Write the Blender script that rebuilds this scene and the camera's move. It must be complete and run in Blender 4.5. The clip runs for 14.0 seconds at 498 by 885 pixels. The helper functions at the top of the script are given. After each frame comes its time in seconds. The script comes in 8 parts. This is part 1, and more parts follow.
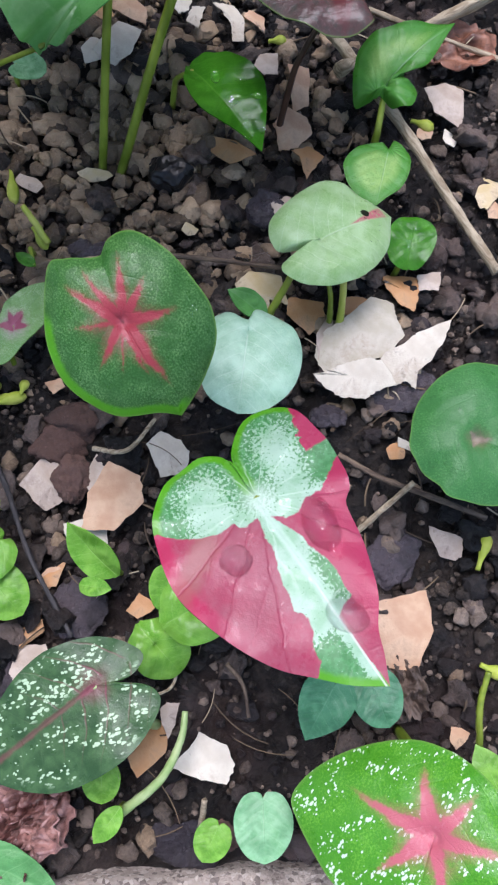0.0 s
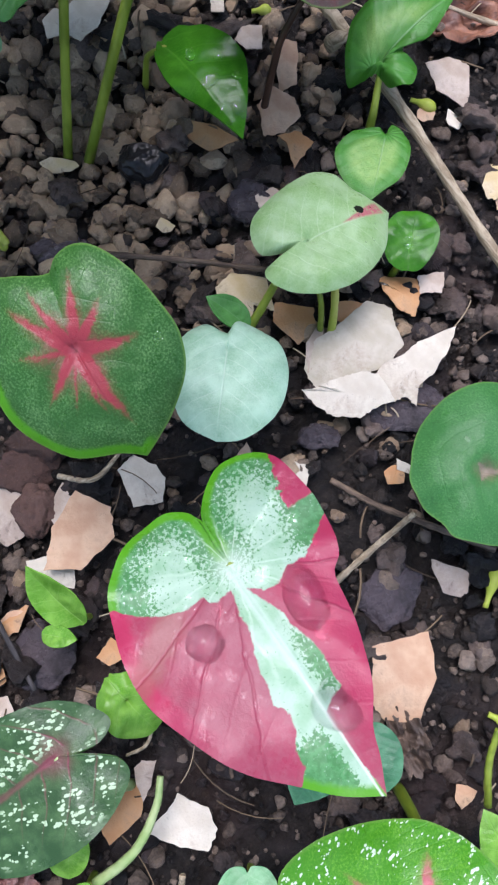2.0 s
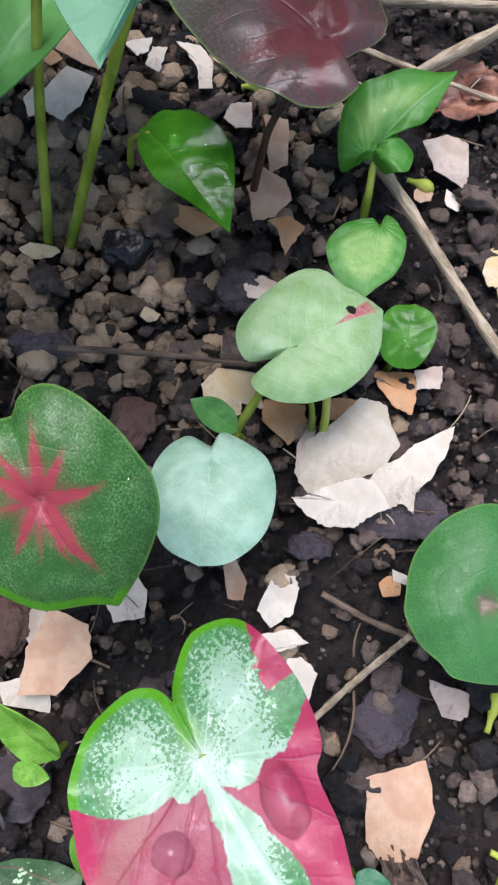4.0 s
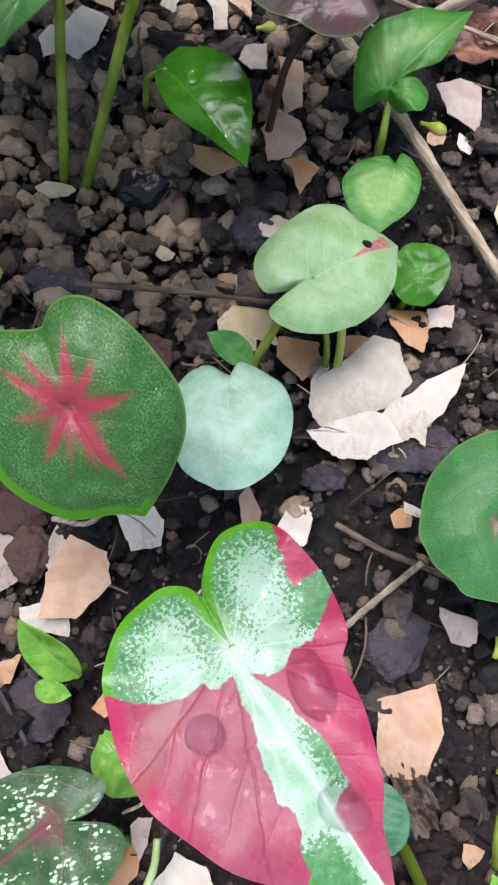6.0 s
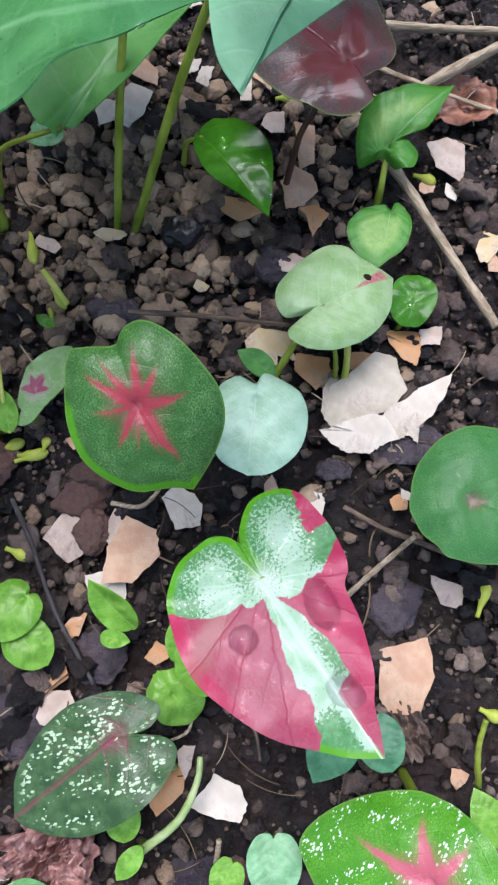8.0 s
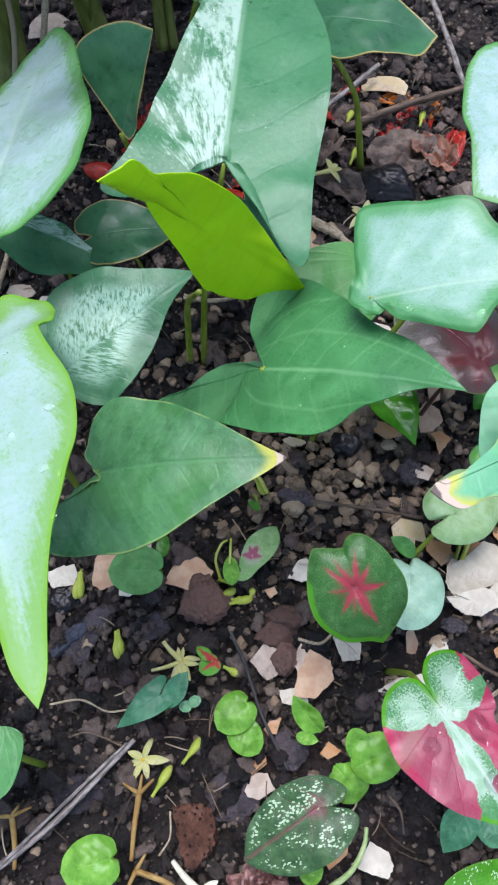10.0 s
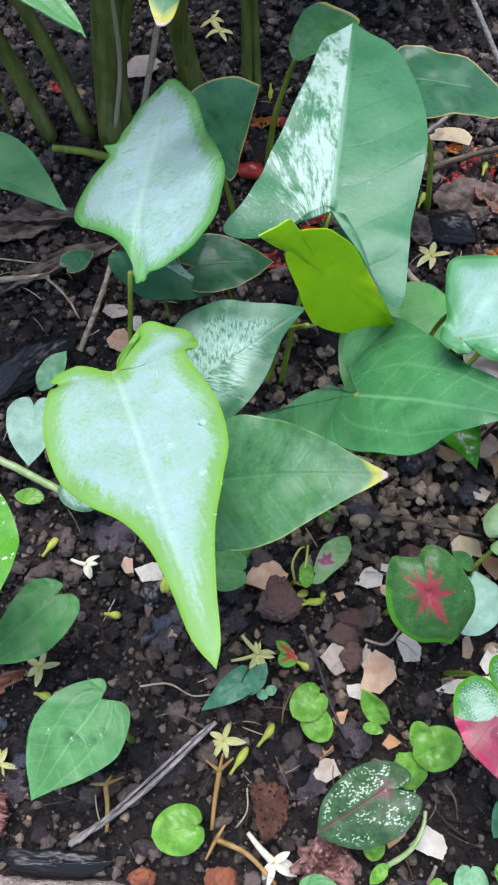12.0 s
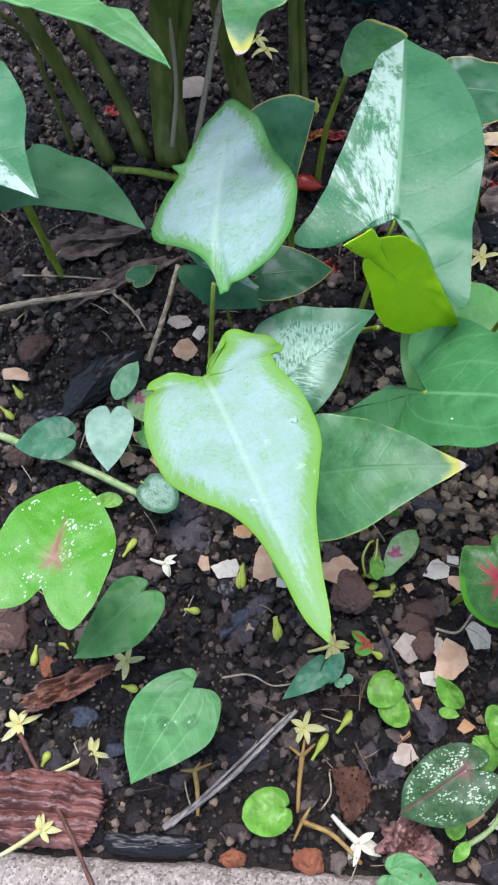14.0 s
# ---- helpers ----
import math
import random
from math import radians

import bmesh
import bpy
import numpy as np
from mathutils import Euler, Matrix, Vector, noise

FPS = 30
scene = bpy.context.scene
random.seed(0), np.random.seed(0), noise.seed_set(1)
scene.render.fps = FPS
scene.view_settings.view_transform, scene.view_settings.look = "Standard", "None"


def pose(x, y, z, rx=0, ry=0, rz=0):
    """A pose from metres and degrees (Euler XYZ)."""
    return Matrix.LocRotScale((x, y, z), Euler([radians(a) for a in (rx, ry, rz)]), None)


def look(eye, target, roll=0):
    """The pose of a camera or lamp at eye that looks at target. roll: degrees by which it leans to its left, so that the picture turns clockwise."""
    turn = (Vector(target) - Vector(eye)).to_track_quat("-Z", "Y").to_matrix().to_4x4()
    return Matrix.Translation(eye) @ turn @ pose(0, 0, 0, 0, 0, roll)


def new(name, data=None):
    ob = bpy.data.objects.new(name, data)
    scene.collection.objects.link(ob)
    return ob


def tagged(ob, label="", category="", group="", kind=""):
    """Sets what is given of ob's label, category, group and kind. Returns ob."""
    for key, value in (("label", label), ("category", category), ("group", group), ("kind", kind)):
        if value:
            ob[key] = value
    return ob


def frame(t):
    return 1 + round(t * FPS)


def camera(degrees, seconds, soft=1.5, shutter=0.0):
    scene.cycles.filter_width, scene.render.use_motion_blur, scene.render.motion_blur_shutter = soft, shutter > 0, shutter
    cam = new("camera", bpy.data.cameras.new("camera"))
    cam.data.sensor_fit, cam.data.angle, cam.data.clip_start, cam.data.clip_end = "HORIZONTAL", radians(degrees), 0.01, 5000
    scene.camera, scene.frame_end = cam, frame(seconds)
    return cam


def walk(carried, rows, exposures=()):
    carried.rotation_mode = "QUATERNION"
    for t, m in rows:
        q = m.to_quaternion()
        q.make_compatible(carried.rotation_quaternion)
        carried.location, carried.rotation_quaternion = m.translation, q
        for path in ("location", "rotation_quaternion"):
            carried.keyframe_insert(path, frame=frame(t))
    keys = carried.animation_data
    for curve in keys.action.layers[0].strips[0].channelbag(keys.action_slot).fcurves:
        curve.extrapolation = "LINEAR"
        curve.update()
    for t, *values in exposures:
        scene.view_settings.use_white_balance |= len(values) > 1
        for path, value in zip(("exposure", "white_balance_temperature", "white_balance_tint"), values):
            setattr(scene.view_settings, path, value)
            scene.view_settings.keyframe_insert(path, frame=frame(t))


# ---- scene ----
# The path: seconds, eye (metres), yaw, pitch and roll (degrees).
cam = camera(35.76, 14.0, soft=2.2)
ROWS = [
    (0, 0.00000, 0.00000, 0.22134, 0.000, -73.391, 6.687),
    (0.5, -0.00080, 0.00153, 0.22443, -0.822, -74.092, 7.755),
    (1, -0.00154, 0.00319, 0.22118, -1.501, -74.691, 8.431),
    (1.5, 0.00352, 0.01075, 0.20927, -1.005, -75.016, 7.652),
    (2, 0.00324, 0.02070, 0.20341, -0.785, -75.510, 6.888),
    (2.5, 0.00761, 0.03216, 0.20662, -0.304, -75.621, 5.827),
    (3, 0.00557, 0.03805, 0.21087, 0.783, -74.571, 4.934),
    (5.5, 0.00467, 0.05884, 0.17783, 0.497, -75.972, 5.927),
    (6, 0.00098, 0.03514, 0.19930, -1.503, -76.165, 7.950),
    (6.5, 0.00194, 0.01768, 0.20971, -2.073, -75.947, 8.493),
    (7, 0.00551, 0.00752, 0.20095, -0.977, -75.637, 7.336),
    (7.5, 0.00612, 0.00939, 0.21002, 1.122, -75.327, 5.183),
    (8, 0.00034, 0.01639, 0.23875, 4.593, -74.406, 1.743),
    (8.5, -0.02207, 0.01347, 0.28079, 6.714, -72.873, 0.294),
    (9, -0.04029, 0.00675, 0.32001, 8.704, -70.830, -0.708),
    (9.2, -0.04332, 0.01092, 0.32796, 9.323, -69.924, -0.871),
    (11.3, -0.08670, -0.01056, 0.37681, 8.037, -66.746, 4.252),
    (11.5, -0.08701, -0.01129, 0.37886, 8.400, -66.713, 4.078),
    (12, -0.09439, -0.01625, 0.38592, 10.258, -66.590, 2.949),
    (12.5, -0.10247, -0.01979, 0.39155, 12.847, -66.472, 1.172),
    (13, -0.11624, -0.02965, 0.39396, 14.883, -66.343, -0.384),
    (13.5, -0.12936, -0.03583, 0.39892, 15.808, -65.969, -1.850),
    (14, -0.11239, -0.03141, 0.40065, 15.482, -65.918, -3.602),
]
walk(cam, [(t, pose(x, y, z, 90 + pitch, 0, yaw) @ pose(0, 0, 0, 0, 0, roll)) for t, x, y, z, yaw, pitch, roll in ROWS],
     [(0.0, 1.43, 6550, 14), (3.0, 1.48, 6650, 14), (5.5, 1.53, 6850, 15), (8.0, 1.48, 6650, 14), (9.0, 1.37, 6500, 11), (14.0, 1.37, 6500, 10)])

# ---- light: an open, overcast sky with a soft high sun ----
world = bpy.data.worlds.new("sky")
scene.world = world
world.use_nodes = True
wn = world.node_tree.nodes
sky = wn.new("ShaderNodeTexSky")
sky.sky_type, sky.sun_disc = "NISHITA", False
sky.sun_elevation, sky.sun_rotation, sky.air_density, sky.dust_density = radians(73), radians(336), 1.0, 1.5
world.node_tree.links.new(sky.outputs[0], wn["Background"].inputs[0])
wn["Background"].inputs[1].default_value = 0.12
sun = new("sun", bpy.data.lights.new("sun", "SUN"))
sun.data.energy, sun.data.angle, sun.data.color = 1.95, radians(38), (0.86, 0.86, 0.99)
sun.matrix_world = look((-0.25, 0.55, 2.0), (0, 0, 0))


# ---- node expressions ----
class Ex:
    """A value in a node tree, with arithmetic."""

    def __init__(self, nt, s):
        self.nt, self.s = nt, s

    def op(self, kind, *others):
        n = self.nt.nodes.new("ShaderNodeMath")
        n.operation = kind
        for i, o in enumerate((self, *others)):
            if isinstance(o, Ex):
                self.nt.links.new(o.s, n.inputs[i])
            else:
                n.inputs[i].default_value = o
        return Ex(self.nt, n.outputs[0])

    def __add__(self, o): return self.op("ADD", o)
    def __radd__(self, o): return self.op("ADD", o)
    def __sub__(self, o): return self.op("SUBTRACT", o)
    def __rsub__(self, o): return (self * -1.0) + o
    def __mul__(self, o): return self.op("MULTIPLY", o)
    def __rmul__(self, o): return self.op("MULTIPLY", o)
    def __truediv__(self, o): return self.op("DIVIDE", o)
    def abs(self): return self.op("ABSOLUTE")
    def max(self, o): return self.op("MAXIMUM", o)
    def min(self, o): return self.op("MINIMUM", o)
    def fract(self): return self.op("FRACT")
    def sin(self): return self.op("SINE")

    def step(self, a, b):
        """0 below a, 1 above b, smooth between (a may exceed b)."""
        n = self.nt.nodes.new("ShaderNodeMapRange")
        n.interpolation_type = "SMOOTHSTEP"
        self.nt.links.new(self.s, n.inputs[0])
        lo, hi, c, d = (a, b, 0.0, 1.0) if a < b else (b, a, 1.0, 0.0)
        for i, x in enumerate((lo, hi, c, d)):
            n.inputs[1 + i].default_value = x
        return Ex(self.nt, n.outputs[0])


class Mat:
    """A node material under construction."""

    def __init__(self, name, rough=0.5, spec=0.5, metal=0.0):
        self.m = bpy.data.materials.new(name)
        self.m.use_nodes = True
        self.nt = self.m.node_tree
        self.b = self.nt.nodes["Principled BSDF"]
        self.b.inputs["Roughness"].default_value = rough
        self.b.inputs["Specular IOR Level"].default_value = spec
        self.b.inputs["Metallic"].default_value = metal

    def node(self, kind): return self.nt.nodes.new(kind)

    def coords(self):
        return self.node("ShaderNodeTexCoord").outputs["Object"]

    def attr(self, name):
        n = self.node("ShaderNodeAttribute")
        n.attribute_name = name
        return n.outputs["Vector"]

    def rim(self):
        """How far a point of a blade lies from its margin, in leaf lengths."""
        n = self.node("ShaderNodeAttribute")
        n.attribute_name = "rim"
        return Ex(self.nt, n.outputs["Fac"])

    def split(self, vec):
        n = self.node("ShaderNodeSeparateXYZ")
        self.nt.links.new(vec, n.inputs[0])
        return [Ex(self.nt, o) for o in n.outputs]

    def join(self, *xyz):
        n = self.node("ShaderNodeCombineXYZ")
        for i, x in enumerate(xyz):
            if isinstance(x, Ex):
                self.nt.links.new(x.s, n.inputs[i])
            else:
                n.inputs[i].default_value = x
        return n.outputs[0]

    def noise(self, vec, scale, detail=3.0, rough=0.55, warp=0.0):
        n = self.node("ShaderNodeTexNoise")
        self.nt.links.new(vec, n.inputs["Vector"])
        n.inputs["Scale"].default_value, n.inputs["Detail"].default_value = scale, detail
        n.inputs["Roughness"].default_value, n.inputs["Distortion"].default_value = rough, warp
        return Ex(self.nt, n.outputs[0])

    def cells(self, vec, scale, kind="F1", out="Distance"):
        n = self.node("ShaderNodeTexVoronoi")
        n.feature = kind
        self.nt.links.new(vec, n.inputs["Vector"])
        n.inputs["Scale"].default_value = scale
        return Ex(self.nt, n.outputs[out])

    def island(self):
        return Ex(self.nt, self.node("ShaderNodeNewGeometry").outputs["Random Per Island"])

    def each(self):
        return Ex(self.nt, self.node("ShaderNodeObjectInfo").outputs["Random"])

    def mix(self, fac, a, b):
        """Colour a where fac is 0, b where it is 1."""
        n = self.node("ShaderNodeMix")
        n.data_type = "RGBA"
        if isinstance(fac, Ex):
            self.nt.links.new(fac.s, n.inputs[0])
        else:
            n.inputs[0].default_value = fac
        for i, c in ((6, a), (7, b)):
            if isinstance(c, tuple):
                n.inputs[i].default_value = (*c, 1)
            else:
                self.nt.links.new(c, n.inputs[i])
        return n.outputs[2]

    def ramp(self, fac, *stops):
        n = self.node("ShaderNodeValToRGB")
        self.nt.links.new(fac.s, n.inputs[0])
        el = n.color_ramp.elements
        while len(el) < len(stops):
            el.new(0.5)
        for e, (p, c) in zip(el, stops):
            e.position, e.color = p, (*c, 1)
        return n.outputs[0]

    def curve(self, x, *points):
        """A value that follows straight pieces through (x, y) points."""
        xs, ys = [p[0] for p in points], [p[1] for p in points]
        lo, hi, a, b = min(xs), max(xs), min(ys), max(ys)
        grey = self.ramp((x - lo) / (hi - lo), *(((px - lo) / (hi - lo), ((py - a) / (b - a),) * 3) for px, py in points))
        return Ex(self.nt, grey) * (b - a) + a

    def finish(self, color=None, rough=None, bump=None, strength=0.3, depth=0.001, glow=0.0):
        """glow: the share of light that passes through a thin blade."""
        b, ln = self.b, self.nt.links.new
        if isinstance(color, tuple):
            b.inputs["Base Color"].default_value = (*color, 1)
        elif color is not None:
            ln(color, b.inputs["Base Color"])
        if isinstance(rough, Ex):
            ln(rough.s, b.inputs["Roughness"])
        if bump is not None:
            n = self.node("ShaderNodeBump")
            n.inputs["Strength"].default_value, n.inputs["Distance"].default_value = strength, depth
            ln(bump.s, n.inputs["Height"])
            ln(n.outputs[0], b.inputs["Normal"])
        if glow and color is not None:
            t, mx = self.node("ShaderNodeBsdfTranslucent"), self.node("ShaderNodeMixShader")
            if isinstance(color, tuple):
                t.inputs[0].default_value = (*color, 1)
            else:
                ln(color, t.inputs[0])
            mx.inputs[0].default_value = glow
            ln(b.outputs[0], mx.inputs[1])
            ln(t.outputs[0], mx.inputs[2])
            ln(mx.outputs[0], self.nt.nodes["Material Output"].inputs[0])
        return self.m


# ---- leaf materials: u runs along the midrib, v across it, r from the petiole (0) to the margin (1) ----
def leaf_base(name, rough=0.42):
    k = Mat(name, rough, 0.28)
    vec = k.attr("leaf")
    u, v, r = k.split(vec)
    flat = k.join(u, v, 0.0)
    av = v.abs()
    wander = (k.noise(flat, 4.0, 2) - 0.5) * 0.5
    side = (u - av * 0.4 - av * av * 0.7) * 5.5 + wander
    lateral = ((side.fract() - 0.5).abs()).step(0.07, 0.0) * av.step(0.0, 0.05) * av.step(0.75, 0.2)
    quilt = (side.fract() - 0.5).abs().step(0.0, 0.5)
    midrib = (av).step(0.016, 0.001) * u.step(-0.02, 0.02) * u.step(1.1, 0.3)
    net = k.cells(k.join(u * 1.0 + wander * 0.05, v, 0.0), 44.0, "DISTANCE_TO_EDGE").step(0.2, 0.0) * k.noise(flat, 6.0).step(0.3, 0.7)
    relief = quilt * k.noise(flat, 2.5, 2).step(0.3, 0.7) * 0.3 - lateral * 0.12 - midrib * 0.6 - net * 0.05 + k.noise(flat, 40.0, 4, 0.6) * 0.3 + k.noise(flat, 9.0) * 0.8
    return k, u, v, r, flat, av, lateral, midrib, net, relief


def wet(k, flat, rough, spread=0.14):
    """Roughness of a rained-on blade: matt, with films of water in patches."""
    film = k.noise(flat, 9.0, 4, 0.6).step(0.57, 0.66)
    return (k.noise(flat, 6.0) * spread + (rough - spread / 2)) * (1.0 - film * 0.4)


def streaks(k, u, v, av, fine, long, detail=5, slope=0.9):
    """Noise drawn out along the side veins."""
    return k.noise(k.join((u - av * slope) * fine, v * long + u * long * 0.4, 0.0), 1.0, detail, 0.66, 0.25)


def plain_leaf(name, deep, light, rough=0.42, gloss_var=0.12, vein=(0.16, 0.33, 0.12), veinmix=0.35, glow=0.25, strength=0.35, fleck=False, rimcol=None, arc=False):
    k, u, v, r, flat, av, lateral, midrib, net, relief = leaf_base(name, rough)
    c = k.mix(k.noise(flat, 3.5, 4).step(0.3, 0.7), deep, light)
    c = k.mix(k.noise(flat, 45.0, 3, 0.65).step(0.35, 0.75) * 0.4, c, light)
    c = k.mix((lateral * 0.4 + midrib * 0.8 + net * 0.35).min(1.0) * veinmix, c, vein)
    c = k.mix(k.noise(flat, 2.2, 3, 0.6).step(0.42, 0.66) * (0.15 if deep[0] > 0.18 else 0.5), c, tuple(x * 0.62 for x in deep))
    c = k.mix(streaks(k, u, v, av, 9.0, 3.0, 3, 0.6).step(0.48, 0.66) * (0.0 if deep[0] > 0.18 else 0.2), c, (light[0] * 1.1, light[1] * 1.1, light[2] * 1.15))
    c = k.mix(k.noise(flat, 90.0, 2).step(0.68, 0.74) * k.noise(flat, 5.0).step(0.45, 0.6) * 0.5, c, tuple(x * 0.4 for x in deep))
    if arc:
        bow = v / ((u + 0.12).max(0.0).op("SQRT") * (1.04 - u).max(0.02)) + (k.noise(flat, 3.0) - 0.5) * 0.12
        groove = ((bow * 2.3 + 0.5).fract() - 0.5).abs()
        c = k.mix(groove.step(0.09, 0.0) * 0.2, c, vein)
        relief = relief + groove.step(0.0, 0.3) * 0.7
    if rimcol:
        c = k.mix((k.rim() + (k.noise(flat, 16.0) - 0.5) * 0.012).step(0.022, 0.008), c, rimcol)
    if fleck:
        wob = (k.noise(flat, 30.0, 3) - 0.5) * 0.05
        wedge = (v - 0.01 - (u - 0.34) * 0.1 + wob * 0.5).abs() - (u - 0.34) * 0.14
        c = k.mix(wedge.step(0.012, -0.02) * u.step(0.34, 0.42) * (u + wob).step(0.93, 0.84) * k.noise(flat, 26.0, 4, 0.7).step(0.3, 0.5), c, (0.46, 0.14, 0.15))
        hole = ((u - 0.625) * (u - 0.625) + (v - 0.09) * (v - 0.09)).op("SQRT") + wob * 0.6
        c = k.mix(hole.step(0.052, 0.044), c, (0.015, 0.018, 0.01))
    return k.finish(c, wet(k, flat, rough, gloss_var), relief, strength * 0.8, 0.0006, glow)


def frost_leaf(name, white, green, edge, inner, outer, rough=0.36):
    """A white-frosted centre that breaks up in fine teeth into a green margin; inner and outer: how deep the margin is."""
    k, u, v, r, flat, av, lateral, midrib, net, relief = leaf_base(name, rough)
    d = k.rim()
    turn = v.op("ARCTAN2", u + 0.12)
    teeth = k.noise(k.join(r * 5.0, turn * 52.0, 0.0), 1.0, 5, 0.7)
    fine = k.noise(flat, 75.0, 4, 0.7)
    cloud = k.noise(flat, 8.0, 5, 0.65)
    ragged = d + (teeth - 0.5) * 0.08 + (fine - 0.5) * 0.06 + (cloud - 0.5) * 0.07
    soft = tuple(0.6 * w + 0.4 * g for w, g in zip(white, green))
    c = k.mix(cloud.step(0.4, 0.62) * 0.7, white, soft)
    grain = k.noise(k.join(u * 70.0 - av * 30.0, v * 90.0 + u * 20.0, 0.0), 1.0, 4, 0.7)
    c = k.mix(grain.step(0.48, 0.62) * k.noise(flat, 5.0, 3).step(0.36, 0.56) * 0.8, c, soft)
    c = k.mix((fine * 0.6 + k.noise(flat, 30.0, 4, 0.7) * 0.4).step(0.5, 0.6) * cloud.step(0.42, 0.6) * 0.5, c, green)
    c = k.mix(lateral * 0.18, c, soft)
    fan = ((turn * 2.6 + (cloud - 0.5) * 0.9).fract() - 0.5).abs().step(0.0, 0.4)
    c = k.mix(fan.step(0.25, 0.0) * 0.3, c, soft)
    c = k.mix(ragged.step(outer, inner), c, green)
    c = k.mix((d + (k.noise(flat, 9.0) - 0.5) * 0.02).step(inner * 0.75, inner * 0.3), c, edge)
    c = k.mix(midrib * 0.25, c, (0.55, 0.72, 0.5))
    return k.finish(c, wet(k, flat, rough), relief + fan * 0.3, 0.45, 0.0007, 0.22)


def flecked(k, u, v, scale, lo, hi):
    """Small pale flecks, drawn out from the petiole and gathered in patches; lo, hi: where in the gathering they start and are full."""
    flat = k.join(u, v, 0.0)
    gather = k.noise(flat, 3.6, 3).step(lo, hi)
    shake = (k.noise(flat, 22.0, 2) - 0.5) * 1.2
    dash = k.cells(k.join(u * scale * 0.9 + v * scale * 0.25 + shake, v * scale * 1.25 - shake, 0.0), 1.0)
    return (dash + (k.noise(flat, 90.0, 2) - 0.5) * 0.25 - gather * 0.42).step(0.05, -0.07)


def star_leaf(name, deep, light, red, halo, arms, reach, flecks=False, rough=0.34, lip=None):
    """Green leaf with a red star of veins at the petiole, each arm drawn out to a fine point. arms: degrees, length, width."""
    k, u, v, r, flat, av, lateral, midrib, net, relief = leaf_base(name, rough)
    far = (u * u + v * v).op("SQRT")
    mealy = k.noise(flat, 52.0, 4, 0.72)
    c = k.mix((mealy + (k.noise(flat, 5.0, 3) - 0.5) * 0.3).step(0.44, 0.66), deep, light)
    c = k.mix(k.noise(flat, 3.0, 3).step(0.42, 0.65) * 0.7, c, deep)
    c = k.mix(k.noise(flat, 16.0, 4, 0.7).step(0.55, 0.68) * 0.35, c, tuple(x * 0.55 for x in deep))
    if flecks:
        c = k.mix(flecked(k, u, v, 24.0, flecks - 0.15, flecks + 0.08), c, (0.56, 0.7, 0.52))
    ray = None
    wob = (k.noise(flat, 4.0) - 0.5) * 0.1 + (k.noise(flat, 14.0, 3) - 0.5) * 0.05
    fray = (k.noise(flat, 30.0, 4, 0.7) - 0.5)
    for deg, length, wide in arms:
        ca, sa = math.cos(radians(deg)), math.sin(radians(deg))
        along = u * ca + v * sa
        across = (u * -sa + v * ca + wob * along.step(0.0, 0.25)).abs()
        end = length * reach
        width = (along * (-1.0 / end) + 1.0).max(0.0) * (wide * reach * 1.35) + 0.007
        core = (across + fray * 0.035 - width).step(0.014, -0.03) * along.step(-0.02, 0.03) * (along + fray * 0.2).step(end, end * 0.55)
        bloom = (across + fray * 0.12 - width).step(0.07, -0.02) * along.step(0.0, 0.05) * along.step(end * 0.95, end * 0.2) * 0.38
        one = core.max(bloom)
        ray = one if ray is None else ray.max(one)
    near = (far + (k.noise(flat, 6.0, 3) - 0.5) * 0.25).step(0.4 * reach, 0.05)
    c = k.mix(near * 0.8 * k.noise(flat, 20.0, 4).step(0.2, 0.6), c, halo)
    c = k.mix(ray * 0.92, c, red)
    c = k.mix((far + fray * 0.05).step(0.07, 0.01) * 0.45, c, tuple(min(1.0, x * 1.2 + 0.1) for x in red))
    if lip:
        c = k.mix((k.rim() + fray * 0.06).step(0.11, 0.06) * (u * 0.55 - v).step(0.3, 0.45), c, lip)
    c = k.mix(r.step(0.97, 0.995) * 0.5, c, (0.16, 0.3, 0.06))
    creased = relief - ray * 0.1 - near * 0.4
    return k.finish(c, wet(k, flat, rough, 0.2), creased, 0.4, 0.0007, 0.2)


